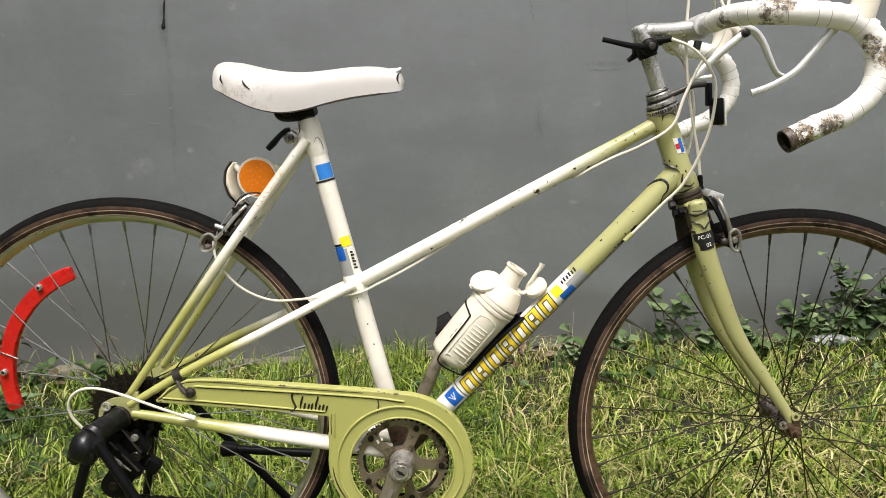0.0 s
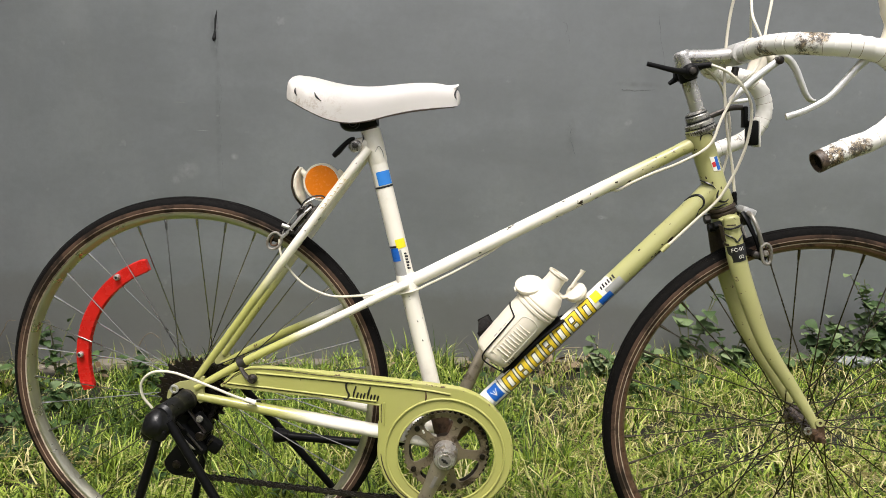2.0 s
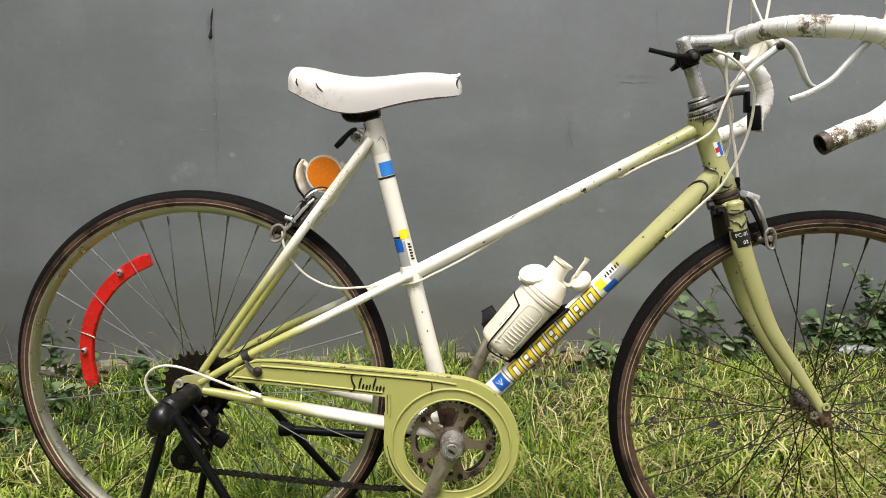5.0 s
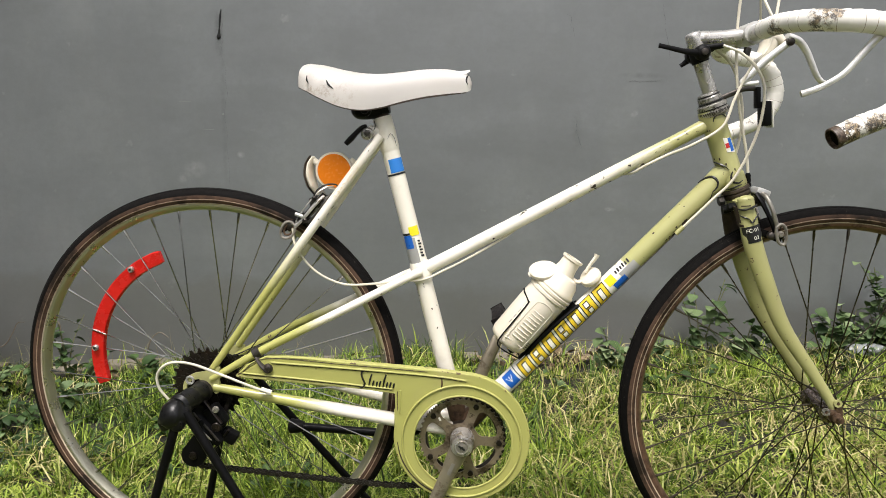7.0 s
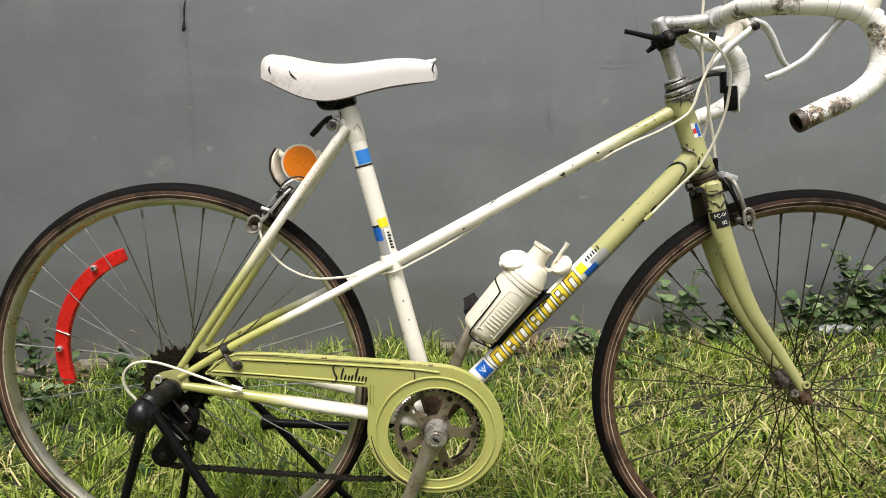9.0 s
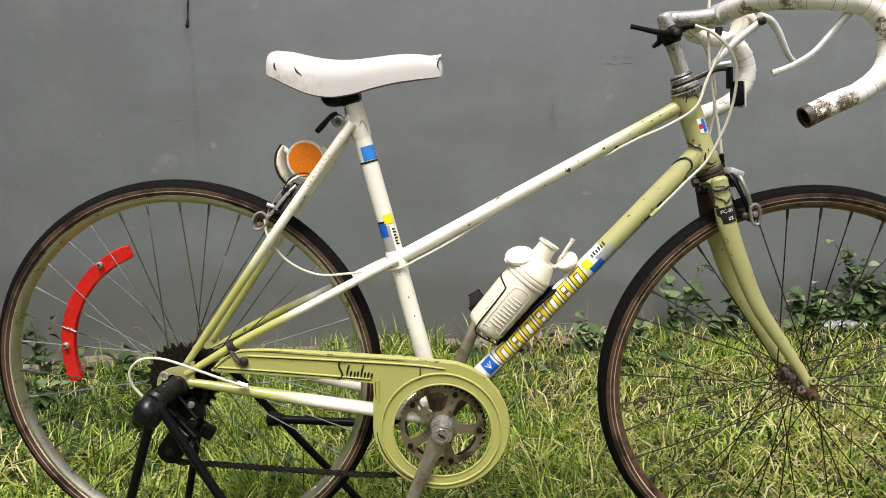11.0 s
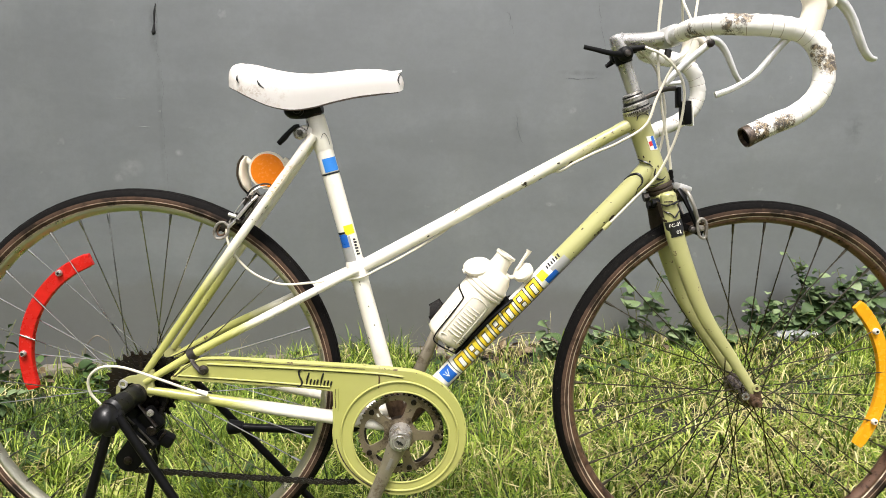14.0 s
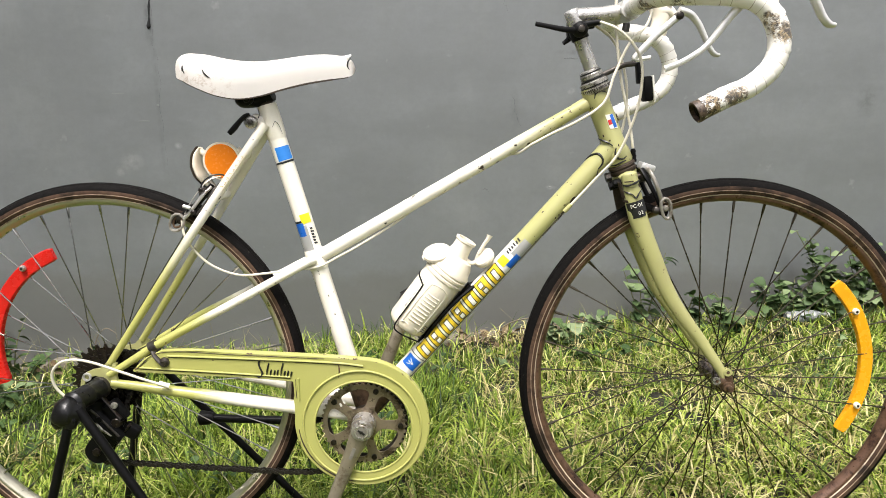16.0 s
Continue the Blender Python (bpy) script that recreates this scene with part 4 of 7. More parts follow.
for s in (-1, 1):
    for pts, w in (([(0.878, 0.681), (0.884, 0.680), (0.890, 0.682), (0.897, 0.685), (0.9045, 0.689)], 0.0020), ([(0.881, 0.671), (0.885, 0.669), (0.889, 0.668), (0.894, 0.6655), (0.8985, 0.661), (0.903, 0.668), (0.9085, 0.675)], 0.0014)):
        part("crown_edge", sweep(bmesh.new(), curve([blade_skin(x, z, s) for x, z in pts], 4), [w * 0.5, w, w * 0.6, w * 1.1, w * 0.5], 6), M_INK, fork)
part("crown_bolt", rod((0.868, 0, 0.690), (0.860, 0, 0.688), 0.008, 8), M_STEEL, fork)
for s in (-1, 1):
    pts = [(x, s * (0.037 + 0.013 * i / 6), z) for i, (x, z) in enumerate(fork_line)]
    part("fork_blade", sweep(bmesh.new(), curve(pts, 6), [0.0130, 0.0155, 0.0142, 0.0122, 0.0098, 0.008, 0.0072], 16, 0.75, (1, 0, 0)), P_GREEN, fork)
    part("crown_shoulder", sweep(bmesh.new(), curve([(0.8879, s * 0.0369, 0.7022), (0.8883, s * 0.0369, 0.7003), (0.8888, s * 0.0370, 0.6980), (0.8895, s * 0.0370, 0.6950)], 3), [0.0055, 0.0105, 0.0127, 0.0134], 16, 0.78, (1, 0, 0)), P_GREEN, fork)
    part("fork_tip", plate(ring_loop(1.064, 0.345, 0.0125, 12), s * 0.049 - 0.002, s * 0.049 + 0.002), P_GREEN, fork)
    part("front_nut", lathe(bmesh.new(), [(0, 0.012), (0.002, 0.012), (0.0025, 0.0088), (0.010, 0.0088), (0.011, 0.005), (0.020, 0.0045)], (FRONT[0], s * 0.051, WHEEL_R), (0, s, 0), 10), M_RUSTY, fork)
for x, z, m in ((1.063, 0.3680, P_GREEN), (1.0455, 0.3525, M_HEADSET)):
    part("retention_tab", lathe(bmesh.new(), [(-0.0015, 0.0030), (-0.0015, 0.0066), (0.0015, 0.0066), (0.0015, 0.0030)], (x, -0.0560, z), (0, 1, 0), 18, True), m, fork)
    part("tab_strap", sweep(bmesh.new(), [(x, -0.0560, z), (FRONT[0] + 0.003, -0.0545, WHEEL_R + 0.006)], [0.0055, 0.0070], 10, 0.3, Vector((0, 1, 0)).cross(Vector((FRONT[0] + 0.003 - x, 0.0015, WHEEL_R + 0.006 - z)))), M_RUSTY, fork)
part("steerer_cone", lathe(bmesh.new(), [(-0.016, 0.0195), (-0.014, 0.0215), (-0.009, 0.0218), (-0.007, 0.0195), (-0.005, 0.0225), (-0.001, 0.0222), (0.001, 0.02)], HEAD_LOW, axis, 24), M_RUST_SHADE, bike, "rusty lower headset cup")
HB = (0.8905, 0, 0.7085)
part("headset", lathe(bmesh.new(), [(0.128, 0.0200), (0.130, 0.0235), (0.133, 0.0245), (0.137, 0.0242), (0.139, 0.0215), (0.141, 0.0215), (0.142, 0.0232), (0.147, 0.0232), (0.149, 0.0185), (0.152, 0.0170), (0.153, 0.0185), (0.159, 0.0185), (0.161, 0.0165), (0.165, 0.0160), (0.167, 0.0125)], HB, axis, 28), M_HEADSET, bike, "stacked worn alloy headset rings")
for h, r in ((0.1285, 0.0222), (0.1395, 0.0228), (0.1492, 0.0196), (0.1608, 0.0176)):
    part("headset_gap", lathe(bmesh.new(), [(h, r - 0.002), (h + 0.0005, r), (h + 0.0022, r), (h + 0.0027, r - 0.002)], HB, axis, 26), M_INK, bike)
for k in range(44):
    m = Matrix.Translation(Vector(HB) + axis * 0.135) @ axis.to_track_quat("Z", "X").to_matrix().to_4x4() @ Matrix.Rotation(2 * math.pi * (k + random.uniform(-0.2, 0.2)) / 44, 4, "Z")
    part("knurl", box(bmesh.new(), (0.0008, 0.0013, 0.0048), m @ Matrix.Translation((0.0243, 0, 0))), M_STEEL, bike, smooth_it=False)
# race number sticker on the fork blade
def lettering(text, size, m, parent, name="sticker_text"):
    c = bpy.data.curves.new(name, "FONT")
    c.body, c.size, c.extrude, c.align_x = text, size, 0.0002, "CENTER"
    ob = bpy.data.objects.new(name, c)
    me = bpy.data.meshes.new_from_object(ob)
    bpy.data.objects.remove(ob)
    me.materials.clear()
    me.materials.append(M_WHITE)
    return shared(name, me, parent, m)


fd = ((0.8962, -0.0336, 0.662), (0.9170, -0.0358, 0.597), 0.0168)
sticker = decal(*fd, 0.0075, 0.0285, -57, 57, M_INK, fork, "sticker", slant=0.0, lift=0.0004, label="black shield sticker with white lettering")
decal(*fd, 0.0280, 0.0345, -38, 38, M_INK, fork, "sticker_point", lift=0.0003)


def on_blade(text, size, along, across):
    d = (Vector(fd[1]) - Vector(fd[0])).normalized()
    side = d.cross(Vector((0, -1, 0))).normalized()
    if side.x < 0:
        side = -side
    out = side.cross(-d)
    if out.y > 0:
        out = -out
    o = Vector(fd[0]) + d * along
    m = Matrix((side, -d, out)).transposed().to_4x4()
    ob = lettering(text, size, Matrix.Translation(o) @ m, fork)
    for v in ob.data.vertices:
        x = v.co.x + across
        v.co.x, v.co.z = x, v.co.z + math.sqrt(0.0174 ** 2 - x * x)
    return ob


on_blade("FC-01", 0.0082, 0.0170, 0.0)
on_blade("02", 0.0082, 0.0300, 0.003)

# Dark sleeve stands in for the shade on the far blade's top.
part("grime_patch", sweep(bmesh.new(), curve([(0.889, 0.037, 0.697), (0.8945, 0.038, 0.670), (0.9045, 0.0392, 0.633), (0.910, 0.0397, 0.618)], 5), [0.0133, 0.0147, 0.0158, 0.0150], 16, 0.78, (1, 0, 0)), M_RUST_SHADE, fork)
# black grime on the crown and the upper blades
for a0, a1, s0, s1 in ((-82, -52, -0.030, -0.004), (-80, -40, 0.0, 0.004), (48, 80, -0.018, -0.012), (-30, 20, -0.0285, -0.0265)):
    decal(*fd, s0, s1, a0, a1, M_RUST_SHADE, fork, "grime_patch", slant=0.003, lift=0.0002)
for p, r in (((0.873, -0.026, 0.683), 0.0065), ((0.870, -0.010, 0.677), 0.0075)):
    part("crown_nut", lathe(bmesh.new(), [(-0.006, r * 0.8), (-0.006, r), (0.006, r), (0.008, r * 0.6)], p, (1, 0, 0.25), 8), M_BLACK, fork)

# stem, shifters, handlebar
stem = part("stem", sweep(bmesh.new(), [(0.833, 0, 0.858), (0.812, 0, 0.909), (0.8035, 0, 0.930), (0.800, 0, 0.9385)], [0.0112, 0.0112, 0.0122, 0.0128], 22), M_STEMM, bike, "streaky worn alloy quill stem")
part("stem_extension", sweep(bmesh.new(), curve([(0.7965, 0, 0.9440), (0.815, 0, 0.9455), (0.845, 0, 0.9475), (0.872, 0, 0.951)], 5), [0.0124, 0.0130, 0.0126, 0.0128], 22), M_STEMM, stem)
part("stem_cap", lathe(bmesh.new(), [(-0.012, 0.0128), (0.006, 0.0134), (0.0105, 0.0128), (0.0130, 0.0105), (0.0140, 0.006)], (0.8005, 0, 0.9425), axis, 22), M_STEMM, stem)
part("bar_clamp", lathe(bmesh.new(), [(-0.019, 0.0155), (-0.019, 0.0175), (0.019, 0.0175), (0.019, 0.0155)], (0.888, 0, 0.955), (0, 1, 0), 24), M_SILVER, stem)
part("clamp_bolt", rod((0.886, 0, 0.934), (0.884, 0, 0.922), 0.006, 8), M_STEEL, stem)
for s in (-1, 1):
    part("shifter_body", lathe(bmesh.new(), [(0.013, 0.0095), (0.015, 0.0118), (0.024, 0.0122), (0.027, 0.010), (0.030, 0.005)], (0.806, 0, 0.9225), (0, s, 0), 22), M_BLACK, stem, "black stem-mounted gear shifter")
    part("shifter_screw", lathe(bmesh.new(), [(0.029, 0.0055), (0.033, 0.0052), (0.034, 0.003)], (0.806, 0, 0.9225), (0, s, 0), 14), M_STEEL, stem)
    tip = (0.750, 0.734) if s < 0 else (0.790, 0.786)
    part("shift_lever", sweep(bmesh.new(), curve([(0.800, s * 0.024, 0.921), (0.778, s * 0.028, 0.922), (tip[0], s * 0.030, 0.927), (tip[1], s * 0.030, 0.930)] if s < 0 else [(0.803, 0.024, 0.918), (0.797, 0.027, 0.912), (0.793, 0.028, 0.909), (0.790, 0.028, 0.907)], 4), [0.0056, 0.0044, 0.0036, 0.0036], 12, 0.6, (0, 0, 1)), M_BLACK, stem)
    part("shifter_stop", sweep(bmesh.new(), [(0.812, s * 0.018, 0.930), (0.838, s * 0.021, 0.934)], [0.006, 0.0045], 10), M_BLACK, stem)
part("shifter_clamp", lathe(bmesh.new(), [(-0.009, 0.0118), (-0.009, 0.014), (0.009, 0.014), (0.009, 0.0118)], (0.809, 0, 0.918), axis, 20), M_BLACK, stem)

BARX = {-1: -0.003, 1: -0.005}


def bar_side(s):
    k = BARX[s]
    return [(0.888, s * 0.022, 0.955), (0.889 + k * 0.3, s * 0.09, 0.955), (0.900 + k * 0.6, s * 0.145, 0.951), (0.926 + k * 0.8, s * 0.178, 0.9465), (0.965 + k, s * 0.190, 0.9435), (1.000 + k, s * 0.193, 0.9365),
            (1.024 + k, s * 0.195, 0.917), (1.0365 + k, s * 0.196, 0.884), (1.029 + k, s * 0.197, 0.851), (1.001 + k, s * 0.198, 0.825), (0.965 + k, s * 0.199, 0.8090), (0.9275 + k, s * 0.200, 0.7910)]


FAR_LEVER = [(1.028, 0.154, 0.9686), (0.9907, 0.157, 0.9368), (0.9560, 0.160, 0.9005), (0.9525, 0.160, 0.8945), (0.9580, 0.160, 0.8935), (0.9805, 0.158, 0.8967)]
bar = part("handlebar", rod((0.888, -0.04, 0.955), (0.888, 0.04, 0.955), 0.0128, 20), M_SILVER, bike, "alloy drop handlebar wrapped in scuffed white tape")
for s in (-1, 1):
    line = curve([(0.889, s * 0.045, 0.955)] + bar_side(s)[1:], 8)
    tape = part("bar_tape", sweep(bmesh.new(), line, 0.0145, 22, cap=False), M_TAPE, bar, "scuffed white bar tape with brown stains")
    # overlapping windings
    total, nxt, count = 0.0, 0.0, 0
    whole = sum((q - p).length for p, q in zip(line, line[1:]))
    for a, b in zip(line, line[1:]):
        d = b - a
        while total + d.length > nxt and nxt < whole - 0.0175:
            p = a + d * ((nxt - total) / d.length)
            turns = bmesh.new()
            ax = (d.normalized() + Vector((0, 0, 0.08))).normalized()
            lathe(turns, [(-0.0008, 0.0141), (0.0, 0.0146), (0.0010, 0.01468), (0.0130, 0.0145), (0.0145, 0.0140)], p, ax, 20)
            count += 1
            part("tape_turn", turns, M_TAPE, bar)
            if count % 3:
                part("tape_seam", lathe(bmesh.new(), [(-0.0006, 0.0142), (-0.0004, 0.01466), (0.0001, 0.01474), (0.0004, 0.0144)], p, ax, 20, True), M_SEAM, bar)
            nxt += 0.0145
        total += d.length
    e, f = line[-1], line[-2]
    d = (e - f).normalized()
    part("bar_end", lathe(bmesh.new(), [(-0.004, 0.0149), (0.0, 0.0153), (0.003, 0.0149), (0.0035, 0.0128), (-0.03, 0.0126)], e, d, 20, True), M_TORN, bar, "open bar end with torn dark tape")
    # Black disc drawn as the dark inside of the open tube.
    part("bar_end_hole", lathe(bmesh.new(), [(-0.003, 0.0127), (-0.0025, 0.0120), (-0.0025, 0.004)], e, d, 16), M_RUBBER, bar)
    k = BARX[s]
    y = s * 0.194
    far = 0.018 if s > 0 else 0.0
    hood = part("brake_hood", sweep(bmesh.new(), curve([(1.006 + k, y, 0.935), (1.012 + k, y, 0.955), (1.014 + k, y, 0.975), (1.004 + k, y, 0.995), (0.990 + k, y, 1.010)], 5), [0.0175, 0.0165, 0.0165, 0.0165, 0.008], 18, 0.8, (1, 0, 0)), M_BOTTLE, bar, "cream rubber brake hood")
    part("hood_front", sweep(bmesh.new(), curve([(1.010 + k, y, 0.985), (1.026 + k, y, 0.985), (1.040 + k, y, 0.975)], 4), [0.0155, 0.0135, 0.010], 14, 0.8), M_BOTTLE, bar)
    part("pivot", rod((1.026 + k, y - 0.011, 0.990), (1.026 + k, y + 0.011, 0.990), 0.0045, 12), M_SATIN, bar)
    part("brake_lever", sweep(bmesh.new(), curve([(1.030 + k + far, y, 0.985), (1.052 + k + far, y, 0.978), (1.069 + k + far, y, 0.960), (1.082 + k + far, y, 0.936), (1.093 + k + far, y, 0.916), (1.103 + k + far, y, 0.905), (1.112 + k + far, y, 0.9035)], 5), [0.0075, 0.0066, 0.0058, 0.0054, 0.0050, 0.0048, 0.0032], 12, 1.35, (1, 0, 0)), M_SILVER, bar, "curved alloy brake lever")
    if s < 0:
        ext = [(1.006, -0.186, 0.945), (0.9841, -0.1844, 0.9312), (0.9702, -0.1829, 0.9162), (0.9532, -0.1810, 0.8933), (0.9383, -0.1794, 0.8763), (0.9174, -0.1774, 0.8623), (0.9004, -0.1760, 0.8543), (0.8870, -0.1748, 0.8494)]
        wide = [0.0062, 0.0060, 0.0056, 0.0048, 0.0042, 0.0040, 0.0042, 0.0046]
    else:
        ext = FAR_LEVER
        wide = [0.0065, 0.0068, 0.0066, 0.0058, 0.0045, 0.0040]
        part("lever_knob", lathe(bmesh.new(), [(-0.010, 0.004), (-0.008, 0.0072), (0.006, 0.0076), (0.008, 0.005)], FAR_LEVER[0], (0, 1, 0), 16), M_COG, bar)
    part("extension_lever", sweep(bmesh.new(), curve(ext, 5), wide, 12, 0.75, (0, 0, 1)), M_SILVER, bar, "alloy extension lever under the bar top")

# cables
def cable(pts, name="brake_cable", r=0.0023):
    return part(name, pipe(pts, r, 8, 8), M_CABLE, bike, "cream cable housing")


cable([(0.838, -0.022, 0.934), (0.864, -0.030, 0.922), (0.889, -0.036, 0.897), (0.903, -0.036, 0.862), (0.899, -0.032, 0.80), (0.874, -0.026, 0.731), (0.84, -0.022, 0.690), (0.797, -0.0195, 0.642)], "gear_cable")
cable([(0.838, 0.022, 0.934), (0.866, 0.030, 0.915), (0.884, 0.034, 0.885), (0.896, 0.030, 0.83), (0.888, 0.026, 0.76), (0.855, 0.022, 0.705), (0.80, 0.0195, 0.642)], "gear_cable")
cable([(1.0, -0.194, 1.006), (0.975, -0.175, 1.055), (0.92, -0.09, 1.095), (0.885, -0.01, 1.075), (0.872, 0.012, 1.035), (0.8695, 0.014, 0.947), (0.880, 0.010, 0.854), (0.897, 0.003, 0.775), (0.9025, -0.002, 0.737)])
cable([(0.97, 0.194, 1.006), (0.955, 0.165, 1.05), (0.93, 0.10, 1.06), (0.918, 0.05, 1.02), (0.931, 0.03, 0.975), (0.922, 0.02, 0.935), (0.888, -0.01, 0.903), (0.863, -0.022, 0.853), (0.847, -0.026, 0.81), (0.805, -0.024, 0.781), (0.768, -0.014, 0.7625), (0.735, -0.0105, 0.7447)], r=0.0023)
cable([(0.97, 0.12, 1.075), (0.946, 0.05, 1.05), (0.930, 0.02, 0.985), (0.9265, 0.0, 0.97)])
part("adjuster", lathe(bmesh.new(), [(0, 0.004), (0.004, 0.0045), (0.006, 0.0035), (0.010, 0.0045), (0.014, 0.0035), (0.018, 0.0045), (0.022, 0.003)], (0.9055, -0.002, 0.7145), (-0.14, 0, 1), 10), M_BLACK, bike)
def under(x, drop, y):
    """A point below the top tube's axis at x."""
    return (x, y, 0.543 + 0.268 * (x - 0.352) / 0.477 - drop)


cable([under(0.735, 0.0135, -0.0105), under(0.715, 0.0160, -0.003), under(0.695, 0.0112, 0.0100), under(0.62, 0.0108, 0.0105), under(0.545, 0.0112, 0.0102), under(0.515, 0.0155, 0.003), under(0.480, 0.0178, -0.004), under(0.445, 0.0185, -0.009), under(0.41, 0.0175, -0.012), (0.375, -0.018, 0.542), (0.33, -0.024, 0.539), (0.29, -0.026, 0.5335), (0.242, -0.03, 0.532), (0.198, -0.034, 0.551), (0.168, -0.036, 0.583), (0.1585, -0.036, 0.604), (0.156, -0.034, 0.626)], r=0.0021)
for x in (0.72, 0.62, 0.53):
    q = mid((0.38, 0, 0.559), (0.826, 0, 0.809), (x - 0.38) / 0.446)
    r = 0.0118 - 0.0012 * (x - 0.352) / 0.477
    part("cable_clip", lathe(bmesh.new(), [(-0.002, r - 0.0002), (-0.002, r + 0.0005), (0.002, r + 0.0005), (0.002, r - 0.0002)], q, (0.872, 0, 0.489), 18), P_TOP, bike)
cable([(0.117, -0.074, 0.351), (0.085, -0.079, 0.364), (0.048, -0.082, 0.379), (-0.008, -0.083, 0.398), (-0.045, -0.083, 0.397), (-0.066, -0.082, 0.378), (-0.066, -0.08, 0.352), (-0.052, -0.077, 0.330)], "gear_cable")
part("cable_stop", rod((0.108, -0.073, 0.3545), (0.124, -0.069, 0.3475), 0.0045, 10), M_CREAM, bike)
part("cable_stop", rod((0.790, -0.0205, 0.635), (0.801, -0.0205, 0.647), 0.0038, 10), P_GREEN, bike)
part("gear_wire", rod((0.787, -0.0205, 0.632), (0.47, -0.020, 0.278), 0.0008, 6), M_STEEL, bike)

# saddle and seat post
def build_saddle():
    """A long padded shell: sections from the broad tail to the narrow nose."""
    secs = [(0.160, 0.878, 0.862, 0.034), (0.163, 0.8915, 0.857, 0.050), (0.172, 0.8955, 0.8525, 0.060), (0.182, 0.8950, 0.8490, 0.064), (0.200, 0.8935, 0.8410, 0.070), (0.236, 0.8865, 0.8275, 0.068), (0.270, 0.8825, 0.8225, 0.056),
            (0.303, 0.8825, 0.827, 0.042), (0.335, 0.886, 0.8365, 0.032), (0.370, 0.8905, 0.8450, 0.026), (0.405, 0.8915, 0.8505, 0.023), (0.430, 0.888, 0.8535, 0.021), (0.443, 0.882, 0.856, 0.0185), (0.4475, 0.872, 0.859, 0.013)]
    secs = [(x if x > 0.303 else 0.303 - (0.303 - x) * 0.925, top, low, w) for x, top, low, w in secs]
    bm = bmesh.new()
    rings = []
    fine = curve(secs, 6)
    for x, top, low, w in fine:
        ring = []
        for k in range(24):
            a = math.pi * k / 23
            yy = -w * math.cos(a)
            s = abs(math.sin(a)) ** 0.55
            ring.append(bm.verts.new((x, yy, low + (top - low) * s + 0.010 * max(0.0, yy / w) * (1 - s))))
        rings.append(ring)
    for a, b in zip(rings, rings[1:]):
        for k in range(23):
            bm.faces.new((a[k], a[k + 1], b[k + 1], b[k]))
    bm.faces.new(rings[0])
    bm.faces.new(rings[-1][::-1])
    bmesh.ops.solidify(bm, geom=bm.faces[:], thickness=0.004)
    return part("saddle", bm, M_SADDLE, bike, "worn white vinyl saddle with small tears")


saddle = build_saddle()
edge = [(0.163, 0.8555, 0.046), (0.178, 0.8507, 0.061), (0.200, 0.8410, 0.0695), (0.236, 0.8275, 0.0675), (0.270, 0.8225, 0.0555), (0.303, 0.8270, 0.0415), (0.335, 0.8365, 0.0315), (0.370, 0.8450, 0.0255), (0.405, 0.8505, 0.0225), (0.440, 0.8555, 0.0185)]
edge = [(x if x > 0.303 else 0.303 - (0.303 - x) * 0.925, z, y) for x, z, y in edge]
for s in (-1, 1):
    # Dark line on the cover's edge, painted as the shadow under it.
    part("edge_seam_shade", sweep(bmesh.new(), curve([(x, s * y, z - 0.0008 + 0.005 * (s + 1)) for x, z, y in edge], 6), [0.0006, 0.0008, 0.0010, 0.0014, 0.0016, 0.0013], 8), M_RUST_SHADE, saddle, "folded edge of the cover with its shadow painted dark")
part("saddle_underside", plate([(0.196, 0.866), (0.214, 0.854), (0.245, 0.838), (0.275, 0.832), (0.305, 0.838), (0.37, 0.856), (0.43, 0.864), (0.43, 0.868), (0.30, 0.864), (0.2, 0.866)], -0.012, 0.012), M_BLACK, saddle)
for pts in ([(0.192, 0.873), (0.1915, 0.867), (0.194, 0.861)], [(0.2225, 0.867), (0.226, 0.860), (0.2335, 0.854)]):
    part("tear", sweep(bmesh.new(), curve([(x, -0.0690 + (0.0015 if x < 0.2 else 0.0005), z) for x, z in pts], 5), [0.0006, 0.0016, 0.0006], 8), M_INK, saddle, "small torn slit")
part("nose_fold", sweep(bmesh.new(), curve([(0.4440, -0.0135, 0.8840), (0.4405, -0.0175, 0.8790), (0.4395, -0.0195, 0.8720), (0.4425, -0.0190, 0.8660)], 4), [0.0005, 0.0014, 0.0012, 0.0004], 8), M_INK, saddle)
part("nose_flap", sweep(bmesh.new(), curve([(0.425, -0.006, 0.8845), (0.436, -0.008, 0.8860), (0.4445, -0.009, 0.8895)], 4), [0.005, 0.0045, 0.002], 10, 0.5), M_SADDLE, saddle)
for s in (-1, 1):
    part("saddle_rail", pipe([(0.200, s * 0.03, 0.866), (0.230, s * 0.024, 0.848), (0.30, s * 0.021, 0.838), (0.42, s * 0.012, 0.862)], 0.0035, 10), M_STEEL, saddle)
part("seat_post", sweep(bmesh.new(), [(0.3030, 0, 0.800), (0.2940, 0, 0.838)], 0.0122, 18), M_RUST_SHADE, bike, "dark rusty seat post")
part("saddle_clamp", sweep(bmesh.new(), curve([(0.252, 0, 0.826), (0.262, 0, 0.8205), (0.285, 0, 0.8215), (0.312, 0, 0.828)], 5), [0.006, 0.0125, 0.0125, 0.009], 16, 1.8, (0, 0, 1)), M_BLACK, bike, "dark rusty saddle clamp")
for s in (-1, 1):
    part("clamp_nut", lathe(bmesh.new(), [(0, 0.0105), (0.004, 0.0105), (0.006, 0.007), (0.010, 0.006)], (0.276, s * 0.022, 0.823), (0, s, 0), 12), M_BLKSTEEL, bike)
